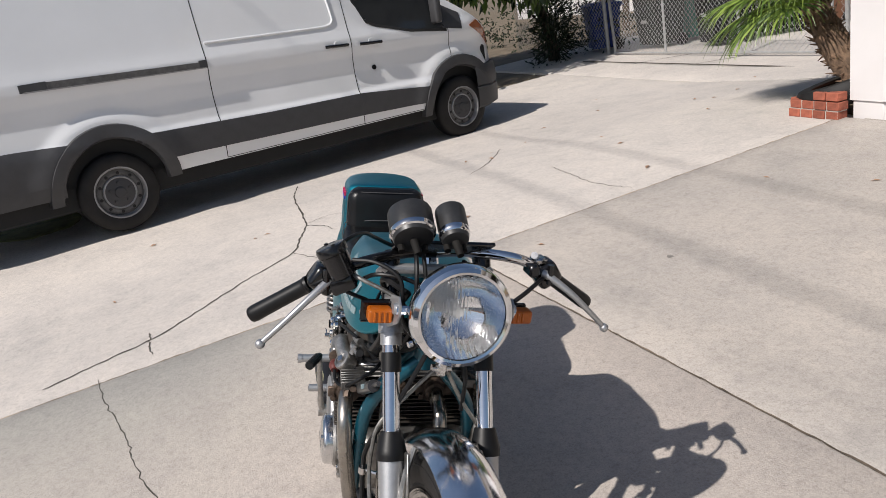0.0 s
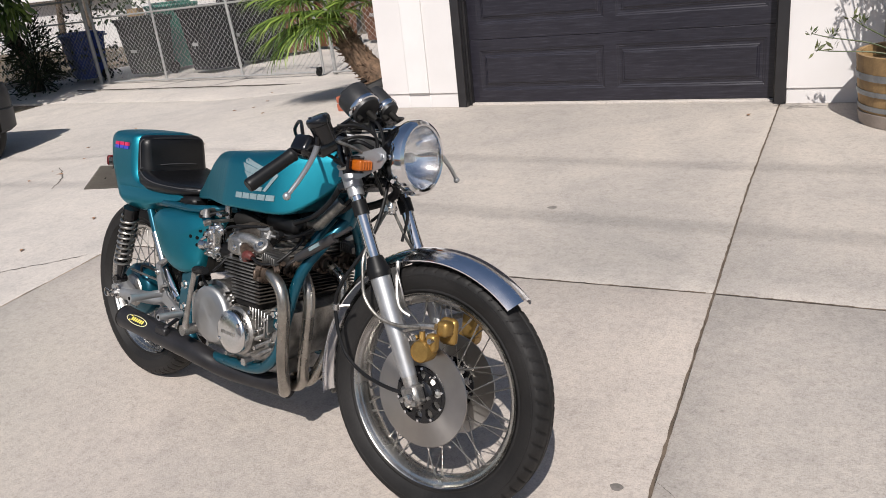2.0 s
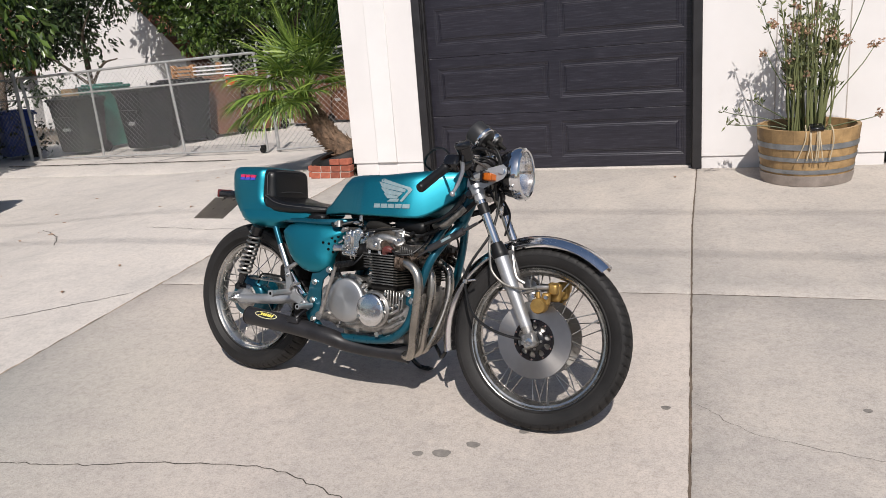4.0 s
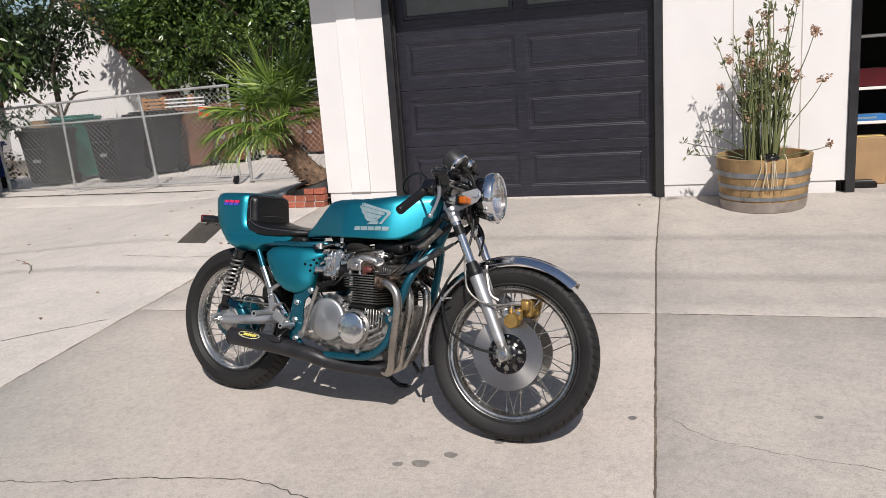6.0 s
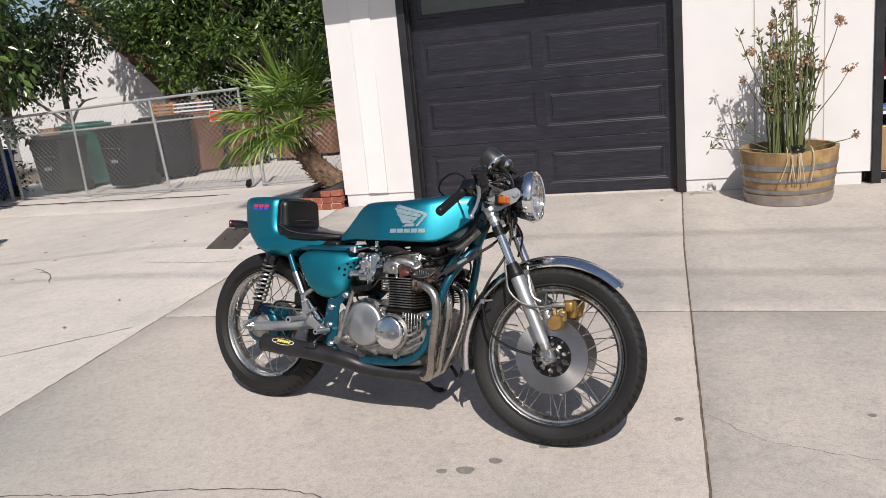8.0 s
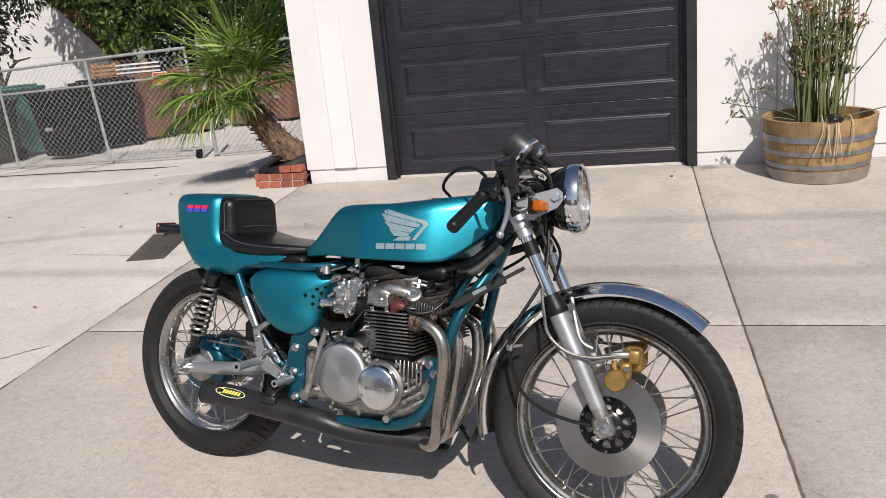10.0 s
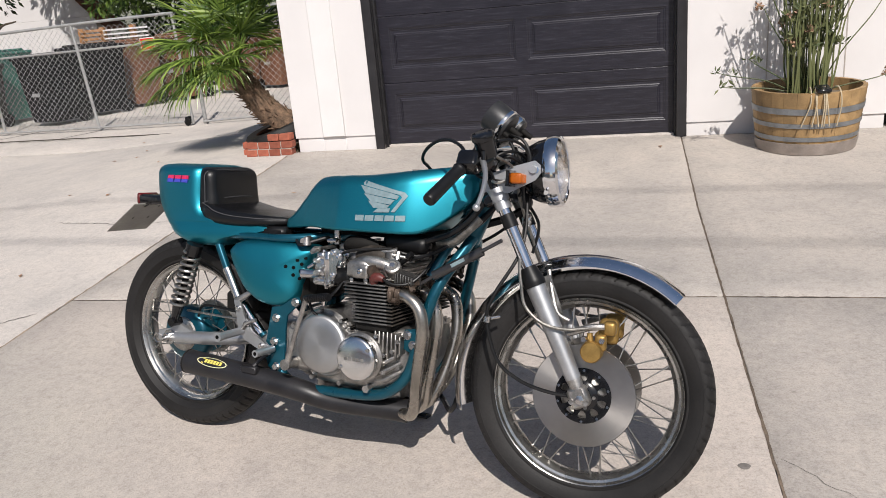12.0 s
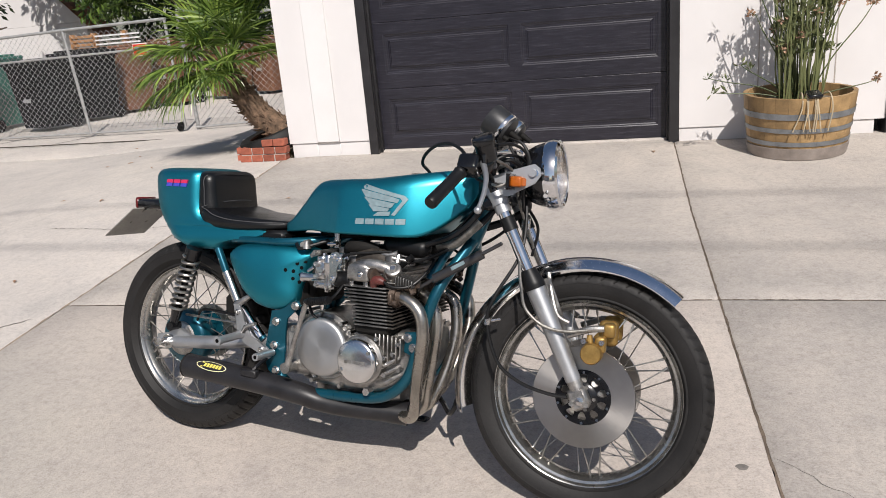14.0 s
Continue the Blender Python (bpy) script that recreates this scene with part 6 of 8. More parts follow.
# exhaust: four header pipes, collector and megaphone
exhaust = part("exhaust", tube(bmesh.new(), [(.885, -.06, .202), (.80, -.085, .206), (.70, -.11, .208), (.62, -.13, .218), (.55, -.15, .238), (.42, -.165, .256), (.26, -.173, .268), (.128, -.178, .276)], [.036, .032, .031, .032, .0345, .0365, .0380, .0390], 26, 7), M["satin_black"], bike, "satin black collector and megaphone silencer")
HD = [
    [(.880, -.160, .575), (.925, -.165, .572), (.968, -.168, .540), (.980, -.166, .48), (.972, -.160, .42), (.955, -.148, .32), (.942, -.130, .25), (.915, -.105, .208), (.87, -.08, .203)],
    [(.880, -.055, .575), (.93, -.062, .568), (.968, -.070, .535), (.978, -.072, .48), (.968, -.070, .40), (.95, -.065, .31), (.935, -.055, .24), (.90, -.045, .208), (.86, -.05, .205)],
    [(.880, .055, .575), (.93, .058, .568), (.972, .06, .535), (.985, .055, .47), (.982, .04, .40), (.965, .01, .31), (.935, -.015, .235), (.89, -.02, .212), (.85, -.03, .205)],
    [(.880, .160, .575), (.93, .160, .568), (.975, .155, .535), (.988, .145, .47), (.98, .11, .38), (.955, .06, .29), (.92, .02, .235), (.88, .0, .215), (.84, -.01, .208)],
]
for pts in HD:
    part("header_pipe", tube(bmesh.new(), pts, .0178, 18, 7), M["pipe"], exhaust, "heat-browned steel header pipe")
    p = Vector(pts[0])
    b = rod(bmesh.new(), p + Vector((.0, 0, 0)), p + Vector((.018, 0, 0)), .034, .032, 20)
    rod(b, p + Vector((.018, 0, 0)), p + Vector((.030, 0, 0)), .0255, .0235, 20)
    for q in (-1, 1):
        rod(b, p + Vector((.005, q * .034, q * .012)), p + Vector((.03, q * .034, q * .012)), .007, seg=6)
        box(b, p.x + .008, p.x + .018, p.y + q * .034 - .012, p.y + q * .034 + .012, p.z - .014, p.z + .014, .003)
    part("exhaust_clamp", b, M["rust"], exhaust, "rusty exhaust port clamp")
b = lathe(bmesh.new(), [(.0393, 0), (.0398, .006), (.032, .004), (.026, -.03), (.024, -.12), (.030, -.12), (.034, -.01)], axis_at(Vector((.128, -.178, .276)), Vector((-1, -.03, .06))), 30, closed=True)
part("tail_pipe", b, M["engine_dark"], exhaust)
# oval maker's mark, plain, wrapped on the silencer
def on_pipe(x, ang, lift):
    """A point on the silencer's skin, ang degrees above its outer side."""
    y, z, r = (float(np.interp(x, (.128, .26, .42), v)) for v in ((-.178, -.173, -.165), (.276, .268, .256), (.0390, .0382, .0367)))
    return Vector((x, y - (r + lift) * math.cos(radians(ang)), z + (r + lift) * math.sin(radians(ang))))


def oval(rx, ra, lift):
    bm = bmesh.new()
    rows = [[bm.verts.new(on_pipe(.244 + rx * math.cos(a) * k, 40 + ra * math.sin(a) * k, lift)) for a in np.linspace(0, 2 * math.pi, 33)[:-1]] for k in (1.0, .66, .33)]
    mid_v = bm.verts.new(on_pipe(.244, 40, lift))
    for u in range(2):
        for k in range(32):
            bm.faces.new((rows[u][k], rows[u][(k + 1) % 32], rows[u + 1][(k + 1) % 32], rows[u + 1][k]))
    for k in range(32):
        bm.faces.new((rows[2][k], rows[2][(k + 1) % 32], mid_v))
    return bm


part("emblem", oval(.058, 23, .0008), M["decal_pale"], exhaust, "plain pale-edged oval decal")
part("emblem", oval(.0545, 20, .0013), M["satin_black"], exhaust, "black field of the oval decal")
for k in range(7):
    x0 = .204 + k * .0115
    h_ = 9 if k else 13
    b = bmesh.new()
    b.faces.new([b.verts.new(on_pipe(x0 + dx, 41 + da, .0019)) for dx, da in ((0, -h_), (.0085, -h_), (.0105, h_), (.002, h_))])
    part("emblem", b, M["decal_yellow"], exhaust, "plain yellow bar")
b = box(bmesh.new(), .36, .42, -.205, -.18, .278, .302, .004)
rod(b, (.40, -.19, .30), (.43, -.15, .34), .007, seg=8)
part("exhaust_hanger", b, M["satin_black"], exhaust)


# ---- van ----
M["van_paint"] = plain("white_van_paint", (0.70, 0.71, 0.72), 0.30, vary=0.03, scale=2, grain=400, coat=0.6, rvary=0.05)
M["plastic"] = plain("black_moulded_plastic", (0.040, 0.040, 0.043), 0.55, vary=0.15, scale=12, grain=300, relief=0.0006)
# black of the panel gaps, also used for shade under the van
M["seam"] = plain("gap_shade_black", (0.01, 0.01, 0.01), 0.8)
M["wheel_grime"] = plain("grimy_wheel_face", (0.105, 0.102, 0.10), 0.6, 0.2, vary=0.35, scale=16)
M["steel_wheel"] = plain("silver_steel_wheel", (0.30, 0.30, 0.305), 0.45, 0.4, vary=0.2, scale=14)
M["van_lamp"] = plain("amber_lamp_lens", (0.30, 0.085, 0.025), 0.15, vary=0.2, coat=0.6)
VR, VA = Vector((-6.222, -4.847, -0.252)), radians(104.92)
vx = Vector((math.cos(VA), math.sin(VA), -0.0156)).normalized()
vy = Vector((0, 0, 1)).cross(vx).normalized()
VAN = Matrix((vx, vy, vx.cross(vy))).transposed().to_4x4()
VAN.translation = VR
van = thing("van", VAN, "white panel van with black lower trim parked on the driveway", "van")
VW = 2.0


def lin(pts, t):
    for (a, u), (b, v) in zip(pts, pts[1:]):
        if t <= b:
            return u + (v - u) * max(0.0, (t - a) / (b - a))
    return pts[-1][1]


VTOP = [(-1.5, 2.52), (2.5, 2.48), (2.75, 2.40), (3.0, 2.22), (3.35, 1.86), (3.72, 1.555), (3.9, 1.45), (4.2, 1.27), (4.42, 1.10), (4.56, .93), (4.64, .76), (4.68, .62)]
VTUM = [(.30, .05), (.42, .015), (.52, .0), (.70, -.008), (.735, -.006), (.775, .022), (.95, .040), (1.10, .030), (1.20, .004), (1.28, .006), (1.36, .030), (1.44, .045), (1.9, .12), (2.3, .22), (2.52, .36)]
VH = np.linspace(.2, 2.7, 1001)
VS = np.convolve(np.pad(np.interp(VH, [a for a, _ in VTUM], [b for _, b in VTUM]), 12, mode="edge"), np.hanning(27)[1:-1] / np.hanning(27).sum(), mode="valid")
VDROP = lambda d: 0.024 * (1.6 - d)           # feature lines fall slightly towards the nose


def side(d, h, out=0.0):
    """A point of the van's right side at a distance from the rear wheel and a height."""
    y = float(np.interp(h - VDROP(d), VH, VS)) + 0.42 * max(0.0, (d - 3.95) / .73) ** 2.4 + 0.2 * max(0.0, (-1.15 - d) / .35) ** 2
    # the sheet swells outwards round each wheel arch
    for a, c, w in ((.11, .336, .030), (3.87, .325, .026)):
        q = math.hypot(d - a, (h - c) * .97)
        if q < .78 and h > c:
            y -= w * smoothstep((.70 - q) / .12) * smoothstep((h - c) / .2) * (1 if q > .4 else .8)
    return Vector((d, y - out, h))


def patch(bm, d0, d1, lo, hi, out=0.006, nd=24, nh=6, thick=0.012, skip=None, mirror=False):
    """A sheet lying on the van's side between two curves lo(d) and hi(d)."""
    fm = (lambda p: Vector((p.x, VW - p.y, p.z))) if mirror else (lambda p: p)
    rows = []
    for i in range(nd + 1):
        d = d0 + (d1 - d0) * i / nd
        a, b = lo(d), hi(d)
        rows.append([bm.verts.new(fm(side(d, a + (b - a) * j / nh, out))) for j in range(nh + 1)])
    made = []
    for i in range(nd):
        for j in range(nh):
            q = (rows[i][j], rows[i + 1][j], rows[i + 1][j + 1], rows[i][j + 1])
            c = sum((v.co for v in q), Vector()) / 4
            if skip and skip(c.x, c.z):
                continue
            made.append(bm.faces.new(q))
    if thick:
        res = bmesh.ops.extrude_face_region(bm, geom=made)
        for v in res["geom"]:
            if isinstance(v, bmesh.types.BMVert):
                v.co.y += thick * (-1 if mirror else 1)
    return bm


ARCH = ((0.11, .336, .455), (3.87, .325, .455))
in_arch = lambda d, h: any((d - a) ** 2 + (h - b) ** 2 < (r + .03) ** 2 for a, b, r in ARCH)
b = bmesh.new()
for mir in (False, True):
    split = lambda d: min(1.30 + VDROP(d), lin(VTOP, d) - .03)
    patch(b, -1.5, 4.68, lambda d: .40 if d < 4.2 else .40 + (d - 4.2) * .1, split, out=0, nd=150, nh=72, thick=0, skip=in_arch, mirror=mir)
    patch(b, -1.5, 4.68, split, lambda d: lin(VTOP, d), out=0, nd=150, nh=30, thick=0, mirror=mir)
bmesh.ops.remove_doubles(b, verts=b.verts[:], dist=.0004)
# roof, hood and windscreen across, nose
ds = [-1.5 + 6.18 * i / 62 for i in range(63)]
ring = []
for d in ds:
    p = side(d, lin(VTOP, d))
    ring.append([b.verts.new((p.x, p.y + (VW - 2 * p.y) * k / 8, p.z + .05 * math.sin(math.pi * k / 8))) for k in range(9)])
for i in range(len(ds) - 1):
    for k in range(8):
        b.faces.new((ring[i][k], ring[i][k + 1], ring[i + 1][k + 1], ring[i + 1][k]))
for d in (-1.5, 4.68):
    top = lin(VTOP, d)
    lo = .40
    cols = []
    for j in range(13):
        p = side(d, lo + (top - lo) * j / 12)
        cols.append([b.verts.new((p.x + (.06 * math.sin(math.pi * k / 8) if d > 0 else 0), p.y + (VW - 2 * p.y) * k / 8, p.z)) for k in range(9)])
    for j in range(12):
        for k in range(8):
            b.faces.new((cols[j][k], cols[j][k + 1], cols[j + 1][k + 1], cols[j + 1][k]))
part("body", b, M["van_paint"], van, "white painted van body", 30)
# near-black blocks, set low, deepen the shade under the van and in its arches
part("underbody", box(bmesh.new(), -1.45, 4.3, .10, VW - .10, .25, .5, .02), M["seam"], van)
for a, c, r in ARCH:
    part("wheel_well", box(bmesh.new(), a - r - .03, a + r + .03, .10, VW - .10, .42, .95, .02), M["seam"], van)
for mir in (False, True):
    trim_top = lambda d: lin([(-1.5, .86), (-.6, .835), (0.6, .762), (1.6, .728), (2.6, .716), (3.45, .635)], d)
    trim_bot = lambda d: lin([(-1.5, .5), (.55, .53), (1.6, .512), (2.6, .498), (3.45, .47)], d)
    part("side_trim", patch(bmesh.new(), -1.45, 3.50, trim_bot, trim_top, .017, 90, 6, .02, skip=lambda d, h: (d - .11) ** 2 + (h - .336) ** 2 < .47 ** 2 or (d - 3.87) ** 2 + (h - .325) ** 2 < .47 ** 2, mirror=mir), M["plastic"], van, "black plastic side moulding")
    part("side_trim", patch(bmesh.new(), -1.45, -.30, lambda d: .40, lambda d: .52, .013, 20, 3, .014, mirror=mir), M["plastic"], van)
    for (a, c, r) in ARCH:
        b = bmesh.new()
        fm = (lambda p: Vector((p.x, VW - p.y, p.z))) if mir else (lambda p: p)
        rings = []
        a0, a1 = (3, 180) if a < 1 else (3, 180)
        for k in range(41):
            t = radians(a0 + (a1 - a0) * k / 40)
            cut = []
            for rr, out in ((r - .03, -.03), (r - .012, .02), (r + .03, .034), (r + .085, .03), (r + .096, -.03)):
                d, h = a + rr * math.cos(t), c + rr * 1.06 * math.sin(t)
                cut.append(fm(side(d, max(h, .2), out)))
            rings.append(cut)
        grid_faces(b, rings, close_u=False, caps=False)
        part("wheel_arch", b, M["plastic"], van, "black plastic wheel arch")
    # windows
    glass_lo = lambda d: lin([(2.70, 1.62), (2.80, 1.395), (2.9, 1.35), (3.3, 1.245), (3.76, 1.19)], d)
    glass_hi = lambda d: lin([(2.70, 1.70), (2.74, 1.95), (2.8, 2.1), (3.0, 2.08), (3.34, 1.78), (3.7, 1.49), (3.76, 1.45)], d)
    w = part("window", patch(bmesh.new(), 2.70, 3.74, glass_lo, glass_hi, .004, 26, 8, .006, mirror=mir), M["glass_dark"], van, "dark front side window")
    part("window_seal", patch(bmesh.new(), 2.69, 3.77, lambda d: glass_lo(d) - .025, lambda d: glass_lo(d) + .004, .007, 30, 1, .008, mirror=mir), M["seam"], van)
    part("quarter_panel", patch(bmesh.new(), 3.72, 3.98, lambda d: 1.20 - (d - 3.72) * .15, lambda d: lin([(3.72, 1.46), (3.98, 1.33)], d), .006, 8, 4, .006, mirror=mir), M["plastic"], van)
    # headlamp
    part("headlight", patch(bmesh.new(), 4.10, 4.52, lambda d: lin([(4.10, 1.17), (4.3, 1.06), (4.48, .94), (4.52, .93)], d), lambda d: lin([(4.10, 1.19), (4.22, 1.235), (4.38, 1.11), (4.52, .985)], d), .008, 18, 5, .012, mirror=mir), M["van_lamp"], van, "amber-tinted wrap-around headlight")
    # seams
    for d0 in (1.092, 2.575):
        part("door_seam", patch(bmesh.new(), d0 - .004, d0 + .004, lambda d: .41, lambda d: 2.3, .002, 1, 50, 0, mirror=mir), M["seam"], van)
    part("door_seam", patch(bmesh.new(), 3.785, 3.793, lambda d: .79, lambda d: 1.19, .002, 1, 14, 0, mirror=mir), M["seam"], van)
    part("door_seam", patch(bmesh.new(), 1.09, 3.45, lambda d: .408, lambda d: .414, .002, 40, 1, 0, mirror=mir), M["seam"], van)
    # pressed cargo panel edge
    for rr in range(1):
        b = bmesh.new()
        fm = (lambda p: Vector((p.x, VW - p.y, p.z))) if mir else (lambda p: p)
        path = [fm(side(d, h, .003)) for d, h in [(1.12, 1.425), (1.6, 1.414), (2.2, 1.402), (2.36, 1.405), (2.425, 1.44), (2.43, 1.52), (2.405, 1.8), (2.37, 2.1)]]
        tube(b, path, .011, 8, 6)
        part("pressed_rib", b, M["van_paint"], van)
    # sliding door rail
    part("slide_rail", patch(bmesh.new(), -.41, 1.09, lambda d: 1.262 - (d + .4) * .030, lambda d: 1.325 - (d + .4) * .038, .012, 24, 3, .02, mirror=mir), M["wheel_grime"], van, "grimy grey sliding-door rail")
    part("rail_lip", patch(bmesh.new(), -.40, 1.08, lambda d: 1.258 - (d + .4) * .030, lambda d: 1.268 - (d + .4) * .031, .018, 24, 1, .012, mirror=mir), M["steel_wheel"], van)
    part("slide_rail", patch(bmesh.new(), -.42, -.22, lambda d: 1.262, lambda d: 1.325, .016, 6, 3, .02, mirror=mir), M["plastic"], van)
    part("slide_rail", patch(bmesh.new(), 1.02, 1.09, lambda d: 1.225, lambda d: 1.285, .016, 4, 3, .02, mirror=mir), M["plastic"], van)
    for d0, h0 in ((2.40, 1.205), (2.79, 1.180)):
        fm = (lambda p: Vector((p.x, VW - p.y, p.z))) if mir else (lambda p: p)
        b = tube(bmesh.new(), [fm(side(d0 - .12, h0 + .006, .008)), fm(side(d0 - .10, h0 + .006, .014)), fm(side(d0 + .02, h0, .018)), fm(side(d0 + .12, h0 - .004, .014)), fm(side(d0 + .13, h0 - .004, .004))], .0155, 10, 4)
        part("door_handle", b, M["black"], van, "black door handle")
        b = lathe(bmesh.new(), [(.04, 0), (.036, .004), (.002, .002)], axis_at(fm(side(d0 + .02, h0 + .01, .001)), (0, 1 if mir else -1, 0)), 20)
        part("handle_cup", b, M["van_paint"], van)
    fm = (lambda p: Vector((p.x, VW - p.y, p.z))) if mir else (lambda p: p)
    part("key_lock", rod(bmesh.new(), fm(side(2.81, .94, -.01)), fm(side(2.81, .94, .012)), .024, seg=18), M["black"], van, "black round lock cap")
    b = box(bmesh.new(), 3.585, 3.67, -.10, .03, 1.26, 1.55, .03, seg=3) if not mir else box(bmesh.new(), 3.585, 3.67, VW - .03, VW + .10, 1.26, 1.55, .03, seg=3)
    part("door_mirror", b, M["plastic"], van, "black door mirror")
PLAN = spline([(4.07, -.035, 0), (4.25, -.01, 0), (4.40, .07, 0), (4.55, .20, 0), (4.67, .36, 0), (4.75, .62, 0), (4.78, 1.0, 0), (4.75, 1.38, 0), (4.67, 1.64, 0), (4.55, 1.80, 0), (4.40, 1.93, 0), (4.25, 2.01, 0), (4.07, 2.035, 0)], 5)
b = bmesh.new()
mid = Vector((4.2, 1.0, 0))
rings = []
for q in PLAN:
    cut = []
    for h, k in ((.27, .90), (.275, .965), (.30, .99), (.40, 1.0), (.50, 1.005), (.515, .985), (.53, 1.0), (.62, 1.0), (.70, .99), (.745, .97), (.75, .90)):
        e = mid + (q - mid) * k
        low = .07 * smoothstep((q.x - 4.2) / .4) if h < .3 else 0
        cut.append(Vector((e.x, e.y, h + low)))
    rings.append(cut)
grid_faces(b, rings, close_u=False, caps=False)
part("bumper", b, M["plastic"], van, "black plastic front bumper")
b = bmesh.new()
quad = [(3.02, 2.2), (3.86, 1.475)]
vs = [b.verts.new((d, y, h + .058)) for d, h in quad for y in (.32, VW - .32)]
b.faces.new((vs[0], vs[1], vs[3], vs[2]))
part("windscreen", b, M["glass_dark"], van)


def van_wheel(x, y, s):
    R = .336
    m = Matrix.Translation((x, y, R)) @ Matrix.Rotation(radians(90 * s), 4, 'X')
    t = part("tyre", lathe(bmesh.new(), [(.21, -.10), (.225, -.108), (.27, -.112), (.305, -.105), (.328, -.088), (R, -.06), (R, .06), (.328, .088), (.305, .105), (.27, .112), (.225, .108), (.21, .10)], m, 64, closed=True), M["tyre"], van, "worn black van tyre")
    rim = part("rim", lathe(bmesh.new(), [(.216, .10), (.219, .108), (.208, .107), (.199, .088), (.196, .06), (.19, .03), (.205, .03)], m, 56, closed=True), M["steel_wheel"], van, "silver steel wheel with round holes")
    part("wheel_face", lathe(bmesh.new(), [(.198, .060), (.18, .070), (.165, .074), (.145, .070), (.132, .058), (.002, .05), (.002, .02), (.19, .02)], m, 56), M["wheel_grime"], rim, "dark grimy wheel face")
    part("hub_ring", lathe(bmesh.new(), [(.140, .066), (.139, .080), (.132, .086), (.124, .083), (.124, .066)], m, 56, closed=True), M["steel_wheel"], rim)
    cap = part("hub_cap", lathe(bmesh.new(), [(.126, .060), (.124, .080), (.09, .086), (.05, .090), (.045, .098), (.03, .102), (.002, .102)], m, 36), M["plastic"], rim, "dark hub centre")
    lug = smooth_mesh(rod(bmesh.new(), (0, 0, .08), (0, 0, .094), .016, .012, 10), "lug_cover", M["plastic"])
    for k in range(5):
        piece("lug_cover", lug, cap, m @ Matrix.Translation((.085 * math.cos(k * 1.2566 + .3), .085 * math.sin(k * 1.2566 + .3), 0)))
    # black plugs in place of open wheel holes, dark as their inside
    hole = smooth_mesh(rod(bmesh.new(), (0, 0, .06), (0, 0, .0755), .014, seg=12), "wheel_hole", M["seam"])
    for k in range(10):
        a = k * math.pi / 5 + .2
        piece("wheel_hole", hole, rim, m @ Matrix.Translation((.165 * math.cos(a), .165 * math.sin(a), 0)))


for x in (.11, 3.87):
    van_wheel(x, .125, 1)
    van_wheel(x, VW - .125, -1)


# ---- fence, bins, planting and houses behind ----
M["mesh_wire"] = plain("zinc_mesh_wire", (0.43, 0.43, 0.43), 0.5, 0.3, vary=0.15, scale=12)
M["galv"] = plain("galvanised_steel", (0.40, 0.40, 0.395), 0.5, 0.35, vary=0.18, scale=12)
M["bin_dark"] = plain("dark_grey_bin", (0.011, 0.0118, 0.0125), 0.7, vary=0.3, scale=8, alpha_spec=0.15)
M["bin_olive"] = plain("faded_olive_bin", (0.030, 0.034, 0.030), 0.65, vary=0.3, scale=6, alpha_spec=0.3)
M["bin_teal"] = plain("green_bin", (0.035, 0.15, 0.115), 0.5, vary=0.15, scale=6)
M["bin_brown"] = plain("brown_bin", (0.165, 0.075, 0.040), 0.55, vary=0.2, scale=6)
M["bin_blue"] = plain("blue_bin", (0.012, 0.04, 0.22), 0.45, vary=0.15, scale=6)
M["bark"] = plain("bark", (0.10, 0.075, 0.055), 0.9, vary=0.35, scale=10, grain=60, relief=0.01)
M["palm_bark"] = plain("palm_bark", (0.155, 0.098, 0.062), 0.9, vary=0.55, scale=22, grain=90, relief=0.008)
M["tile"] = plain("terracotta_tile", (0.36, 0.15, 0.085), 0.8, vary=0.3, scale=6, per_object=0.3)
M["wood"] = plain("weathered_wood", (0.34, 0.17, 0.07), 0.75, vary=0.3, scale=9, grain=70)
M["sign_red"] = plain("red_sign", (0.60, 0.03, 0.02), 0.5, vary=0.1)
M["card_white"] = plain("white_board", (0.72, 0.71, 0.69), 0.6, vary=0.05)


def leafy(name, lo, hi, rough=0.5, share=0.22):
    m, nt, b = nodes_of(name)
    g = nt.nodes.new("ShaderNodeNewGeometry")
    c = ramp(nt, g.outputs["Random Per Island"], [(0.0, lo), (0.55, tuple((a + c_) / 2 for a, c_ in zip(lo, hi))), (1.0, hi)])
    n = tex(nt, "noise", 1.2, 3)
    c = mix(nt, c, ramp(nt, n.outputs["Fac"], [(0.3, (0.75, 0.78, 0.75)), (0.7, (1.1, 1.08, 1.0))]), 1.0, 'MULTIPLY')
    nt.links.new(c, b.inputs["Base Color"])
    b.inputs["Roughness"].default_value = rough
    tr = nt.nodes.new("ShaderNodeBsdfTranslucent")
    nt.links.new(c, tr.inputs["Color"])
    ms = nt.nodes.new("ShaderNodeMixShader")
    ms.inputs[0].default_value = share
    nt.links.new(b.outputs[0], ms.inputs[1])
    nt.links.new(tr.outputs[0], ms.inputs[2])
    nt.links.new(ms.outputs[0], nt.nodes["Material Output"].inputs["Surface"])
    return m


M["leaf_tree"] = leafy("tree_leaves", (0.014, 0.034, 0.008), (0.135, 0.21, 0.045), 0.30, 0.16)
M["leaf_dark"] = leafy("dark_tree_leaves", (0.009, 0.020, 0.007), (0.05, 0.078, 0.026), 0.34, 0.12)
# shrubs that stand in shade: the shade is put into the leaf colour
M["leaf_shade"] = leafy("shade_tinted_shrub_leaves", (0.006, 0.012, 0.005), (0.028, 0.042, 0.016), 0.75, 0.08)
M["leaf_palm"] = leafy("palm_leaves", (0.055, 0.115, 0.022), (0.30, 0.40, 0.085), 0.34, 0.25)
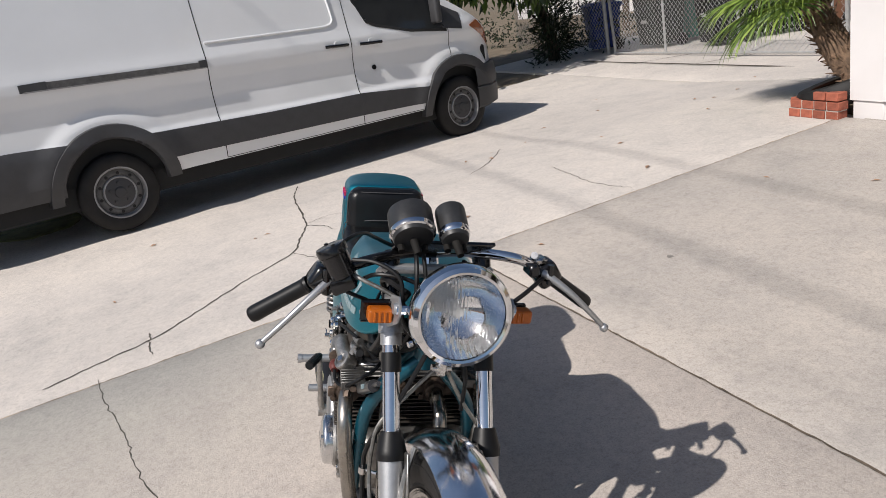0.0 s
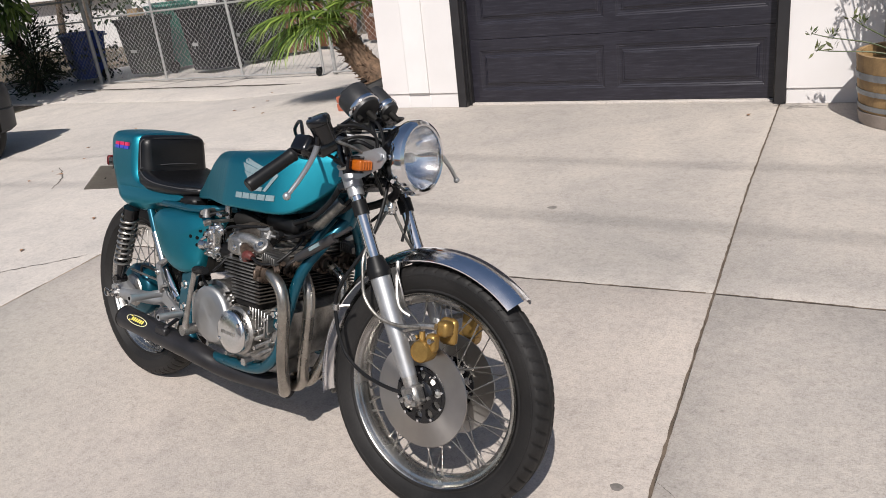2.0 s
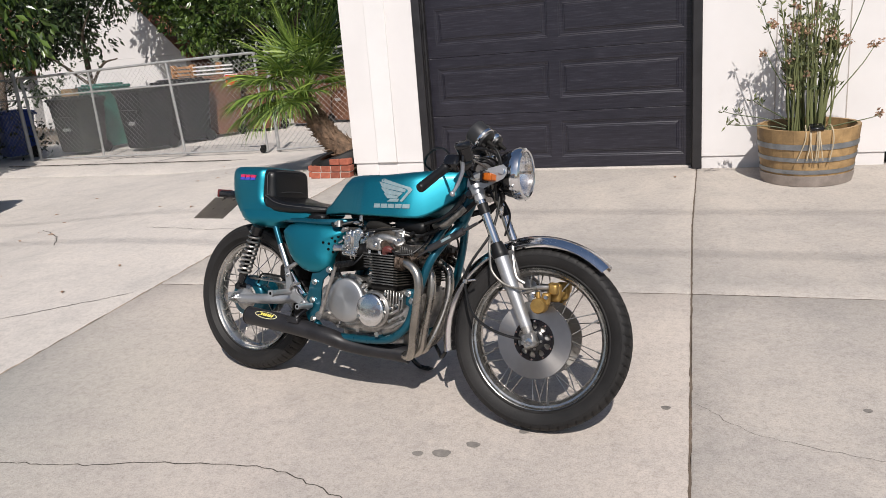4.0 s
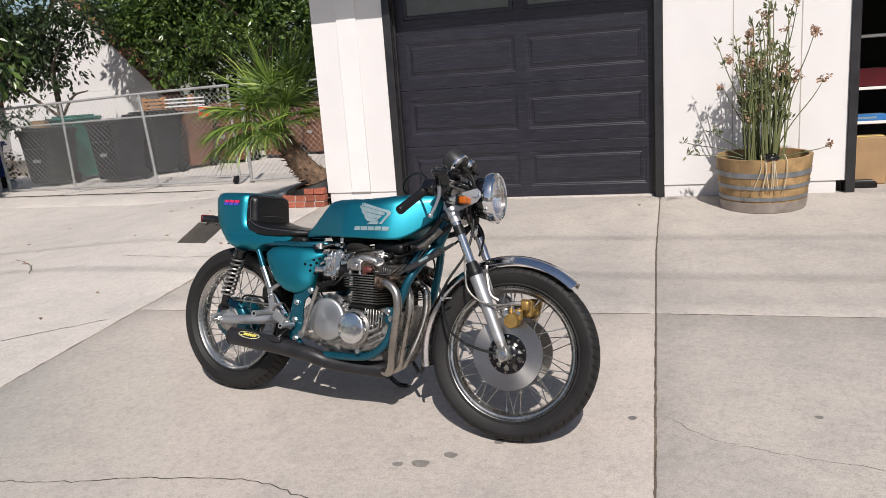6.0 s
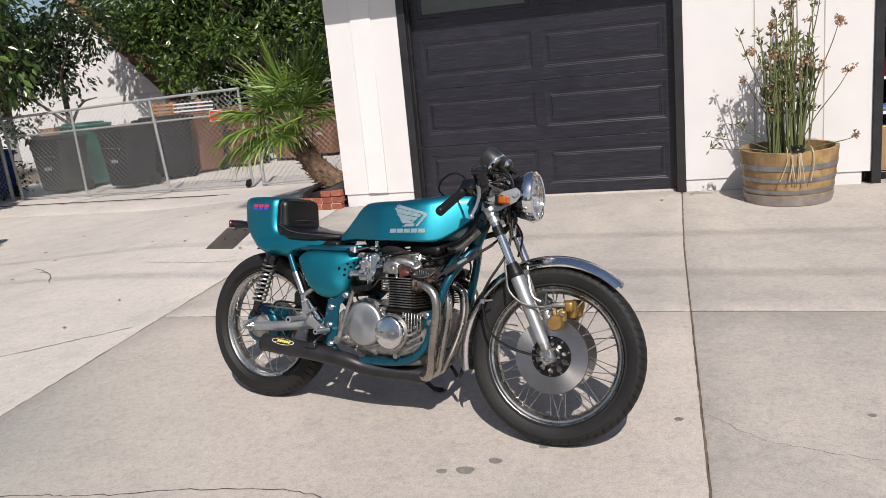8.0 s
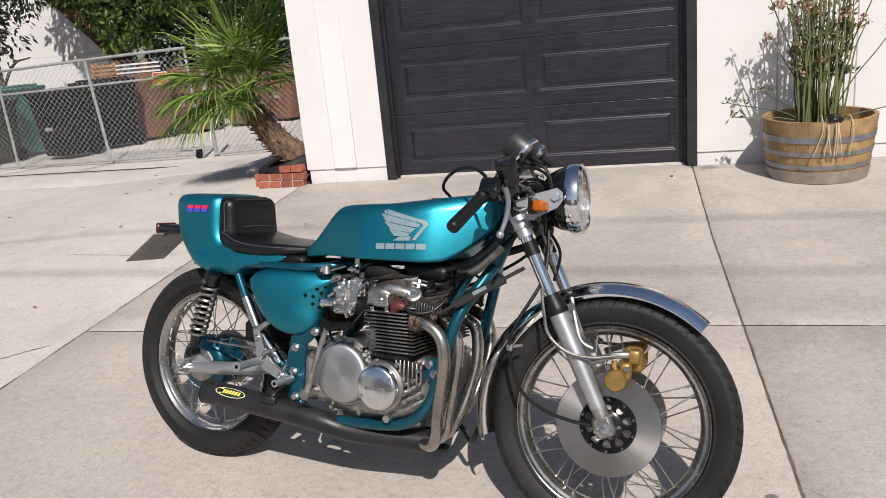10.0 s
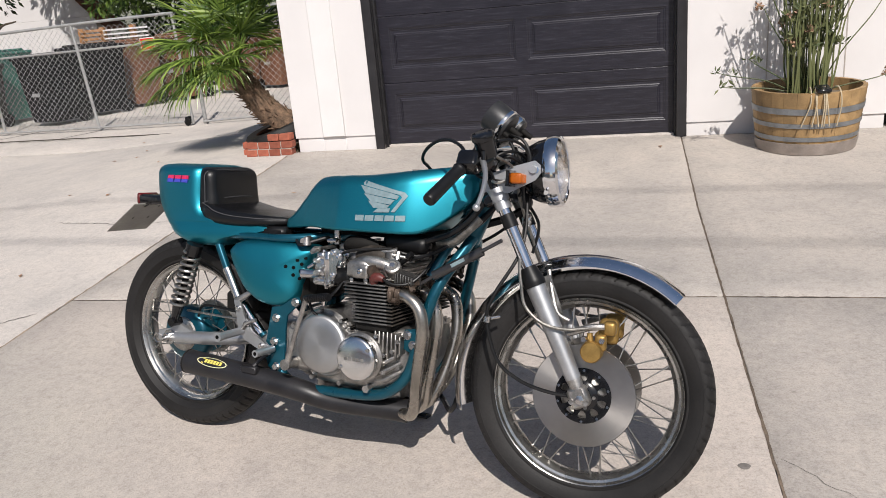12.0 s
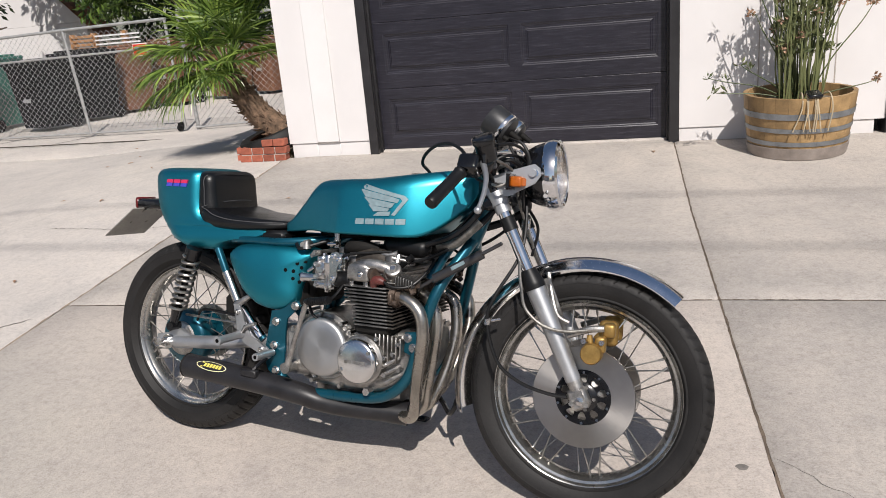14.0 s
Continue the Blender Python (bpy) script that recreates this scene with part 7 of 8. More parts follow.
M["leaf_stem"] = leafy("succulent_stems", (0.085, 0.110, 0.048), (0.25, 0.265, 0.120), 0.5)
M["leaf_dry"] = leafy("dry_flowers", (0.26, 0.15, 0.10), (0.56, 0.36, 0.25), 0.7)


def leaf_cloud(centres, per, size, seed, droop=0.3, long=2.4):
    """Many small folded leaves gathered round twig ends, as one mesh."""
    rnd = np.random.default_rng(seed)
    C = np.array(centres, float)
    cnt = np.maximum(8, (per * C[:, 3] ** 2).astype(int))
    C = np.repeat(C, cnt, axis=0)
    n = len(C)
    unit = lambda a: a / (np.linalg.norm(a, axis=1)[:, None] + 1e-9)
    way = unit(rnd.normal(0, 1, (n, 3)))
    o = C[:, :3] + way * C[:, 3:] * rnd.uniform(.35, 1.0, (n, 1)) ** .6
    d = unit(way + rnd.normal(0, .6, (n, 3)) - np.array((0, 0, droop)))
    s = unit(np.cross(d, rnd.normal(0, 1, (n, 3))))
    up_ = np.cross(s, d)
    L = size * rnd.uniform(.7, 1.3, (n, 1))
    w = L / long
    V = np.stack([o, o + d * L * .45 + s * w * .5 + up_ * w * .15, o + d * L, o + d * L * .45 - s * w * .5 + up_ * w * .15], axis=1).reshape(-1, 3)
    k = np.arange(n)[:, None] * 4
    F = np.concatenate([k + np.array([[0, 1, 2]]), k + np.array([[0, 2, 3]])])
    me = bpy.data.meshes.new("leaves")
    me.from_pydata(V.tolist(), [], F.tolist())
    return me


def tree(name, base, trunk_r, trunk_pts, limbs, clumps, per, size, seed, mat, label, droop=.3):
    t = thing(name, pose(*base), label, "tree")
    part("trunk", tube(bmesh.new(), trunk_pts, [trunk_r, trunk_r * .85, trunk_r * .7, trunk_r * .6], 14, 6), M["bark"], t)
    for pts in limbs:
        part("limb", tube(bmesh.new(), pts, [trunk_r * .45, trunk_r * .3, trunk_r * .15], 8, 5), M["bark"], t)
    me = leaf_cloud(clumps, per, size, seed, droop)
    me.materials.append(mat)
    crown = new("crown", me)
    crown.parent = t
    crown["kind"] = "stuff"
    return t


def clumps_in(box6, n, rmin, rmax, seed, keep=lambda c: True):
    r = random.Random(seed)
    return [c for c in [(r.uniform(box6[0], box6[1]), r.uniform(box6[2], box6[3]), r.uniform(box6[4], box6[5]), r.uniform(rmin, rmax)) for _ in range(n)] if keep(c)]


# gate and fence of chain link
FY = 3.0
FZ = -0.15
fence = thing("fence", Matrix(), "galvanised chain-link rolling gate and fence across the drive", "fence", kind="structure")


def chain_link(x0, x1, z0, z1, y, pitch=.042, wire=.0033):
    """Woven wire: zigzag strands, each hooked to the next."""
    V, F = [], []
    n = int((x1 - x0) / pitch)
    rows = int((z1 - z0) / pitch)
    for i in range(n + 1):
        x = x0 + i * pitch
        pts = [(x + (pitch * .5 if j % 2 == (i % 2) else -pitch * .5) * 1.04, y + (.003 if (j + i) % 2 else -.003), z0 + j * pitch) for j in range(rows + 1)]
        k = len(V)
        for (a, b_, c) in pts:
            V += [(a - wire, b_, c), (a, b_ + wire, c), (a + wire, b_, c), (a, b_ - wire, c)]
        for j in range(len(pts) - 1):
            for q in range(4):
                F.append((k + j * 4 + q, k + j * 4 + (q + 1) % 4, k + j * 4 + 4 + (q + 1) % 4, k + j * 4 + 4 + q))
    me = bpy.data.meshes.new("chain_link")
    me.from_pydata(V, [], F)
    me.materials.append(M["mesh_wire"])
    return me


for (x0, x1) in ((-10.30, -6.0), (-5.86, -4.0), (-13.6, -10.5)):
    ob = new("chain_link", chain_link(x0, x1, FZ + .06, 1.22, FY))
    ob.parent = fence
    ob["kind"] = "stuff"
for pts, r in (([(-10.38, FY, 1.17), (-7.5, FY, 1.255), (-6.0, FY, 1.285)], .024), ([(-10.3, FY, .875), (-7.5, FY, .92), (-6.0, FY, .95)], .017), ([(-10.3, FY, FZ + .03), (-6.0, FY, FZ + .055)], .017),
               ([(-10.25, FY, FZ), (-10.36, FY, 1.17)], .03), ([(-8.97, FY, FZ + .03), (-8.99, FY, 1.21)], .022), ([(-7.43, FY, FZ + .03), (-7.53, FY, 1.25)], .024), ([(-5.99, FY, FZ + .03), (-6.02, FY, 1.28)], .022),
               ([(-10.47, FY + .02, -.35), (-10.53, FY + .02, 1.30)], .038), ([(-5.82, FY + .03, -.3), (-5.84, FY + .03, 1.36)], .032),
               ([(-5.84, FY, 1.27), (-4.0, FY, 1.27)], .02), ([(-5.84, FY, FZ + .05), (-4.0, FY, FZ + .12)], .016), ([(-13.6, FY, 1.16), (-10.5, FY, 1.16)], .02), ([(-12.0, FY, -.4), (-12.0, FY, 1.16)], .022), ([(-13.6, FY, .80), (-10.5, FY, .84)], .016)):
    part("fence_tube", tube(bmesh.new(), pts, r * .8, 12, 4, straight=len(pts) < 3), M["galv"], fence, "galvanised steel tube")
b = lathe(bmesh.new(), [(.012, -.012), (.042, -.015), (.046, -.01), (.046, .01), (.042, .015), (.012, .012)], Matrix.Translation((-6.03, FY - .06, ground_z(-6.03, FY) + .05)) @ YAX, 20)
box(b, -6.05, -6.01, FY - .085, FY + .01, ground_z(-6.03, FY) + .04, ground_z(-6.03, FY) + .12, .004)
part("caster_wheel", b, M["rubber"], fence, "black gate caster wheel")
part("gate_track", box(bmesh.new(), -10.3, -4.0, FY - .615, FY - .603, -.155, -.142, .002), M["crack"], fence, "dark steel ground track")
for x in (-8.95, -7.75):
    part("joint", ribbon(bmesh.new(), [(x, FY - .6), (x + .2, FY - .25), (x + .42, FY + .15)], .020, .003, .002, 4, False), M["crack"], driveway, "dark open joint")
sg = thing("sign", pose(-6.42, FY - .03, .93, 0, 0, 0), "small red warning sign with pale bars hung on the fence", "sign")
part("board", box(bmesh.new(), -.105, .105, -.003, .003, -.075, .085, .002), M["card_white"], sg)
part("face", box(bmesh.new(), -.095, .095, -.006, -.003, -.065, .075), M["sign_red"], sg)
part("bar", box(bmesh.new(), -.075, .075, -.009, -.006, 0.0, .04), M["decal"], sg)


def wheelie_bin(name, x, y, turn, mat, label, h=1.02, w=.56, d=.62):
    z = ground_z(x, y)
    t = thing(name, pose(x, y, z, 0, 0, turn), label, "bin", group="wheeled bins")
    bm = bmesh.new()
    rings = []
    for zz, k in ((.06, .80), (.10, .82), (h * .55, .92), (h * .86, .99), (h * .88, 1.03), (h * .92, 1.03)):
        q = [Vector((sx * (w / 2 * k - .05), sy * (d / 2 * k - .05), zz)) for sx, sy in ((1, 1), (-1, 1), (-1, -1), (1, -1))]
        ring = []
        for c, a0 in zip(q, (0, 90, 180, 270)):
            ring += [c + Vector((math.cos(radians(a0 + a)) * .05, math.sin(radians(a0 + a)) * .05, 0)) for a in (0, 30, 60, 90)]
        rings.append(ring)
    grid_faces(bm, rings)
    body_ = part("body", bm, mat, t)
    bm = box(bmesh.new(), -w * .53, w * .53, -d * .55, d * .55, h * .92, h * .97, .02)
    box(bm, -w * .42, w * .42, -d * .42, d * .40, h * .965, h, .02)
    part("lid", bm, mat, t)
    part("handle", rod(bmesh.new(), (-w * .4, d * .60, h * .9), (w * .4, d * .60, h * .9), .016), mat, t)
    part("grip_bar", box(bmesh.new(), -w * .30, w * .30, -d * .53, -d * .47, h * .62, h * .66, .008), mat, t)
    part("emblem", box(bmesh.new(), -w * .12, w * .12, -d * .478, -d * .46, h * .42, h * .47, .003), M["galv"], t, "worn pale stamp")
    for s in (-1, 1):
        part("wheel", rod(bmesh.new(), (s * w * .36, d * .36, .10), (s * w * .44, d * .36, .10), .10, seg=20), M["rubber"], t)
    return t


wheelie_bin("wheeled_bin", -10.05, 3.75, -8, M["bin_olive"], "faded olive-grey wheeled bin behind the gate", .98, .72, .6)
wheelie_bin("wheeled_bin", -10.12, 4.5, -10, M["bin_teal"], "green plastic wheeled bin behind the gate", 1.14, .66, .6)
wheelie_bin("wheeled_bin", -8.84, 3.98, -14, M["bin_dark"], "dark grey plastic wheeled bin behind the gate", 1.05, .68, .66)
wheelie_bin("wheeled_bin", -8.80, 4.95, -20, M["bin_dark"], "dark grey plastic wheeled bin behind the gate", 1.12, .82, .66)
wheelie_bin("wheeled_bin", -8.66, 5.80, -20, M["bin_brown"], "brown plastic wheeled bin behind the gate", 1.12, .70, .66)
wheelie_bin("wheeled_bin", -8.15, 6.5, -18, M["bin_brown"], "brown plastic wheeled bin behind the gate", 1.16, .70, .66)
wheelie_bin("wheeled_bin", -7.45, 7.15, -18, M["bin_brown"], "brown plastic wheeled bin behind the gate", 1.16, .70, .66)
wheelie_bin("wheeled_bin", -6.85, 7.6, -18, M["bin_brown"], "brown plastic wheeled bin behind the gate", 1.05, .62, .60)
wheelie_bin("wheeled_bin", -11.2, 3.42, -20, M["bin_blue"], "blue plastic wheeled bin behind the fence", .82, .62, .55)
bx = thing("carton", pose(-10.02, 3.62, ground_z(-10.05, 3.75) + .98), "small tan carton lying on the olive bin", "box")
part("carton_body", box(bmesh.new(), -.11, .11, -.08, .08, 0, .12, .004), plain("tan_card", (0.42, 0.28, 0.15), 0.8), bx)

# timber and slatted bench stacked behind the bins
rack = thing("timber_rack", pose(-10.0, 7.2, ground_z(-10, 7.2)), "orange-brown timber rack with pale slats", "rack")
for x in (-.62, -.15, .5):
    part("post", box(bmesh.new(), x - .05, x + .05, -.05, .05, 0, 1.36, .006), M["wood"], rack)
for k in range(5):
    part("slat", box(bmesh.new(), -.62, -.14, -.075, -.05, .98 + k * .075, 1.03 + k * .075, .004), M["wood"], rack)
    part("slat", box(bmesh.new(), -.10, .85, -.075, -.05, .98 + k * .075, 1.01 + k * .075, .004), M["card_white"], rack, "pale slat")

# houses
def house(name, x0, x1, y0, y1, h, ridge, label, along='x', zb=-.4):
    t = thing(name, pose(0, 0, 0), label, "house")
    part("wall", box(bmesh.new(), x0, x1, y0, y1, zb, h, .01), M["stucco"], t)
    bm = bmesh.new()
    xm, ym = (x0 + x1) / 2, (y0 + y1) / 2
    if along == 'y':
        gable = part("gable", (lambda g: (grid_faces(g, [[Vector((x0, y, h)), Vector((x1, y, h)), Vector((xm, y, ridge))] for y in (y0, y1)]), g)[1])(bmesh.new()), M["stucco"], t)
    else:
        gable = part("gable", (lambda g: (grid_faces(g, [[Vector((x, y0, h)), Vector((x, y1, h)), Vector((x, ym, ridge))] for x in (x0, x1)]), g)[1])(bmesh.new()), M["stucco"], t)
    # rows of barrel tiles on each slope
    for s in (-1, 1):
        rows = 14
        for k in range(rows):
            a, c = k / rows, (k + 1.15) / rows
            bm = bmesh.new()
            if along == 'y':
                e0 = (x0 - .35) if s < 0 else (x1 + .35)
                zl = h - .35 * (ridge - h) / abs(xm - x0)
                P = lambda u, v, lift: Vector((e0 + (xm - e0) * u, y0 - .08 + (y1 - y0 + .16) * v, zl + (ridge - zl) * u + lift))
                L = y1 - y0 + .6
            else:
                e0 = (y0 - .35) if s < 0 else (y1 + .35)
                zl = h - .35 * (ridge - h) / abs(ym - y0)
                P = lambda u, v, lift: Vector((x0 - .3 + (x1 - x0 + .6) * v, e0 + (ym - e0) * u, zl + (ridge - zl) * u + lift))
                L = x1 - x0 + .6
            n = int(L / .075)
            lo, hi = [], []
            for j in range(n + 1):
                w_ = .045 * abs(math.sin(j * math.pi / 4))
                lo.append(P(a, j / n, w_ + .05))
                hi.append(P(min(c, 1), j / n, w_ + .025))
            grid_faces(bm, [lo, hi, [p - Vector((0, 0, .04)) for p in hi], [p - Vector((0, 0, .05)) for p in lo]], close_u=False, close_v=True)
            part("tile_course", bm, M["tile"], t, "course of terracotta roof tiles")
    part("fascia", box(bmesh.new(), x0 - .3, x1 + .3, y0 - .36, y0 - .33, h - .28, h - .08, .004), M["white_wood"], t) if along == 'x' else None
    return t


house("house", -17.25, -12.35, 10.0, 10.5, 1.5, 4.0, "white stucco house with a tiled gable roof behind the trees", 'y')
house("house", -27.5, -18.0, 10.4, 17.0, 1.55, 3.6, "white stucco house with a terracotta tile roof", 'x')
house("house", -48, -33, -6, 9, 2.6, 4.4, "pale house across the street", 'y', -.9)
house("house", -16, -2, -27, -20, 2.2, 4.0, "pale house across the street behind", 'x', -1.2)
house("house", 3, 20, -27, -20, 2.2, 4.0, "pale house across the street behind", 'x', -1.2)
street = part("road", box(bmesh.new(), -33, -17.5, -60, 60, -.75, -.42), M["asphalt"])
tagged(street, "grey asphalt street beyond the drive", "road", kind="structure")
road2 = part("road", box(bmesh.new(), -17, 60, -19.5, -12.5, -.9, -.60), M["asphalt"])
tagged(road2, "grey asphalt street behind the driveway", "road", kind="structure")
lawn = part("lawn", box(bmesh.new(), -17.4, -11.4, -9, 2.7, -.7, -.29, .02), M["grass"])
tagged(lawn, "patchy green lawn strip beside the drive", "lawn", kind="structure")
verge = part("verge", box(bmesh.new(), -11.4, -8.9, -9, -2.2, -.7, -.262, .02), plain("dry_grass", (0.16, 0.145, 0.07), 0.95, vary=0.35, scale=5, grain=100, relief=0.02))
tagged(verge, "dry yellowed grass beside the drive", "lawn", kind="structure")

patch_ = part("lawn", slab(bmesh.new(), -9.6, lambda y: -7.35 + .35 * math.sin(y * 3.1), -9.0, lambda x: -5.45 + .25 * math.sin(x * 2.3), 14, 14, lift=.012), plain("sparse_grass", (0.15, 0.155, 0.055), 0.95, vary=0.4, scale=7, grain=90, relief=0.02))
tagged(patch_, "patchy sparse grass behind the van", "lawn", kind="structure")

# trees
rnd = random.Random(11)
HIGH = lambda c: c[2] - c[3] * .8 > (1.55 if c[0] < -1 else 1.95)
OFF_GABLE = lambda c: HIGH(c) and (c[0] > -1.5 or (c[1] > 0 and c[2] < 3.7)) and (c[0] - c[3] > -2.3 or c[2] - c[3] * .6 > 1.62 + (-2.32 - c[0] + c[3] * .6) * 1.05)
# the topmost clumps, out of view, are added to shade the leaves below
tree("tree", (-9.3, 9.4, -.1), .16, [(0, 0, 0), (.05, 0, .9), (.1, .1, 1.8), (.3, .1, 2.8)],
     [[(.1, .1, 1.6), (.8, -.4, 2.2), (1.6, -.9, 2.7)], [(.1, .1, 1.7), (-.9, -.4, 2.3), (-1.9, -.9, 2.6)], [(.2, .1, 2.2), (.3, -.8, 2.9), (.2, -1.5, 3.3)]],
     clumps_in((-4.2, 3.6, -1.3, 1.4, 1.75, 5.2), 380, .26, .50, 3, OFF_GABLE) + clumps_in((-2.0, -.4, -1.5, -.9, 1.45, 2.4), 16, .25, .42, 8, OFF_GABLE) + clumps_in((1.6, 3.6, -1.0, 0.4, 1.6, 2.4), 12, .3, .5, 9) + clumps_in((-4.3, -1.2, -.9, -.1, 1.6, 3.9), 150, .24, .42, 23, lambda c: c[2] - c[3] * .6 > 1.50 + (-2.05 - c[0] + c[3] * .6) * 1.0 and c[2] - c[3] * .8 > 1.5) + clumps_in((-1.2, 5.0, -1.0, 4.0, 3.7, 5.6), 160, .5, .8, 19), 720, .145, 5, M["leaf_tree"], "large leafy green tree shading the yard behind the bins")
tree("tree", (-8.6, 13.2, -.1), .2, [(0, 0, 0), (.05, 0, .9), (.1, .1, 1.8), (.3, .1, 3.2)], [],
     clumps_in((-6.5, 7.5, -1.2, 1.6, .3, 6.5), 190, .8, 1.3, 33), 150, .22, 6, M["leaf_dark"], "dense dark trees along the back of the yard")
tree("tree", (-12.7, 7.0, -.15), .085, [(0, 0, 0), (.03, 0, .7), (-.02, .05, 1.4), (-.1, .1, 2.6)],
     [[(0, 0, 1.0), (.6, -.2, 1.5), (1.1, -.3, 1.6)], [(0, 0, 1.1), (-.7, -.2, 1.7), (-1.4, -.3, 2.0)], [(0, 0, 1.4), (.3, -.3, 2.1), (.7, -.4, 2.6)]],
     clumps_in((-2.4, 1.0, -.6, .6, 1.9, 3.9), 170, .28, .5, 14, lambda c: c[2] + c[3] < 3.95 and (c[0] < 0 or c[2] - c[3] > 2.2)) + [(.3, -.3, 2.0, .28), (-.2, -.3, 1.4, .3), (.45, -.3, 1.62, .2), (-1.0, -.3, 1.3, .45), (-1.6, -.3, 1.1, .4), (-2.2, -.2, 1.6, .6), (-1.9, -.3, 2.2, .6), (-2.6, -.3, 2.0, .6), (-.7, -.3, 1.0, .3), (.2, -.3, 2.2, .5), (-1.4, -.2, 1.8, .5)], 420, .14, 21, M["leaf_dark"], "small broad-leaved tree in front of the white house", .5)
for x, y in ((-15.4, 6.2), (-14.6, 6.3)):
    tree("tree", (x, y, -.3), .09, [(0, 0, 0), (.1, 0, .9), (.15, .05, 1.8), (-.1, .1, 3.0)], [[(.1, 0, 1.6), (.5, -.2, 2.2), (.9, -.2, 2.6)]],
         clumps_in((-.9, .9, -.6, .6, 2.6, 4.2), 14, .45, .7, int(-x * 10)), 120, .15, int(-x * 7), M["leaf_dark"], "slim dark-trunked tree beside the tiled house")
# the high, unseen part of this crown is added to shade bin and lawn
tree("tree", (-11.75, 1.5, -.3), .12, [(.30, 1.05, 0), (.30, 1.0, .6), (.25, .8, 1.2), (.15, .4, 2.2)], [[(.24, .75, 1.3), (.3, -.3, 1.9), (.6, -1.0, 2.2)], [(.23, .7, 1.4), (.7, .1, 2.0), (1.3, -.3, 2.3)]],
     clumps_in((-1.2, 2.1, -2.8, 1.0, 2.2, 3.8), 190, .40, .65, 44) + clumps_in((.3, 1.2, -2.2, -.9, 1.75, 2.3), 26, .25, .40, 45) + clumps_in((.4, 1.3, -.9, .25, 1.45, 2.1), 22, .22, .36, 46) + clumps_in((.6, 1.2, .2, 1.0, 1.25, 1.7), 6, .18, .26, 47), 420, .19, 61, M["leaf_tree"], "drooping leafy tree over the end of the drive", 1.6)
# shrub, ground cover and hedge wear the leaf colour with shade mixed in
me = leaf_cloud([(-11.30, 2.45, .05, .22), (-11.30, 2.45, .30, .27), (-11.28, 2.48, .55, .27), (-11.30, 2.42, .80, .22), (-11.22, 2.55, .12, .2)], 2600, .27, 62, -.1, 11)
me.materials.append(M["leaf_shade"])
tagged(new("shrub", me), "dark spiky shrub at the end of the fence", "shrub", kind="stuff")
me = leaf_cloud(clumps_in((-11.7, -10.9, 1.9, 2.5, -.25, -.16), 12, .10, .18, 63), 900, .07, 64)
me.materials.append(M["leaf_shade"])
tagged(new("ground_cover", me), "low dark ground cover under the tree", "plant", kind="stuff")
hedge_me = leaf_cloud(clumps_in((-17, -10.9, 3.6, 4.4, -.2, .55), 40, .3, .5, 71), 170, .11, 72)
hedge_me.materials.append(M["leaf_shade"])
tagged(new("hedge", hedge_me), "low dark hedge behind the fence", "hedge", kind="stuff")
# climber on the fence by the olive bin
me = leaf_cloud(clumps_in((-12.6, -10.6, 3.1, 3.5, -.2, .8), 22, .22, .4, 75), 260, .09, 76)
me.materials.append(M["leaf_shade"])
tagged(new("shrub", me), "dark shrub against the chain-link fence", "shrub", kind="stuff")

# palm leaning out beside the garage corner
palm = thing("palm", pose(-3.50, .48, .0), "low leaning fan palm with shaggy brown trunk and green fronds", "palm")
TR = [Vector((.21, .02, .09)), Vector((.12, .01, .13)), Vector((-.02, 0, .21)), Vector((-.17, 0, .35)), Vector((-.30, -.01, .54)), Vector((-.39, -.02, .74))]
part("trunk", tube(bmesh.new(), TR, [.14, .135, .13, .118, .105, .075], 18, 5), M["palm_bark"], palm)
b = bmesh.new()
rp = random.Random(9)
path = spline(TR, 10)
for i in range(340):
    k = rp.randrange(len(path) - 1)
    p, d = path[k], (path[k + 1] - path[k]).normalized()
    u, w = basis(d)
    a = rp.uniform(0, 6.28)
    o = (u * math.cos(a) + w * math.sin(a))
    r = .136 - .04 * k / len(path)
    q0 = p + o * r * .9
    q1 = q0 + o * rp.uniform(.02, .055) + d * rp.uniform(.0, .10) + Vector((0, 0, -rp.uniform(0, .03)))
    rod(b, q0, q1, .011, .003, 5)
lb = part("bark_fibre", b, M["palm_bark"], palm, "shaggy brown cut leaf bases")
lb["kind"] = "stuff"
CR = TR[-1]


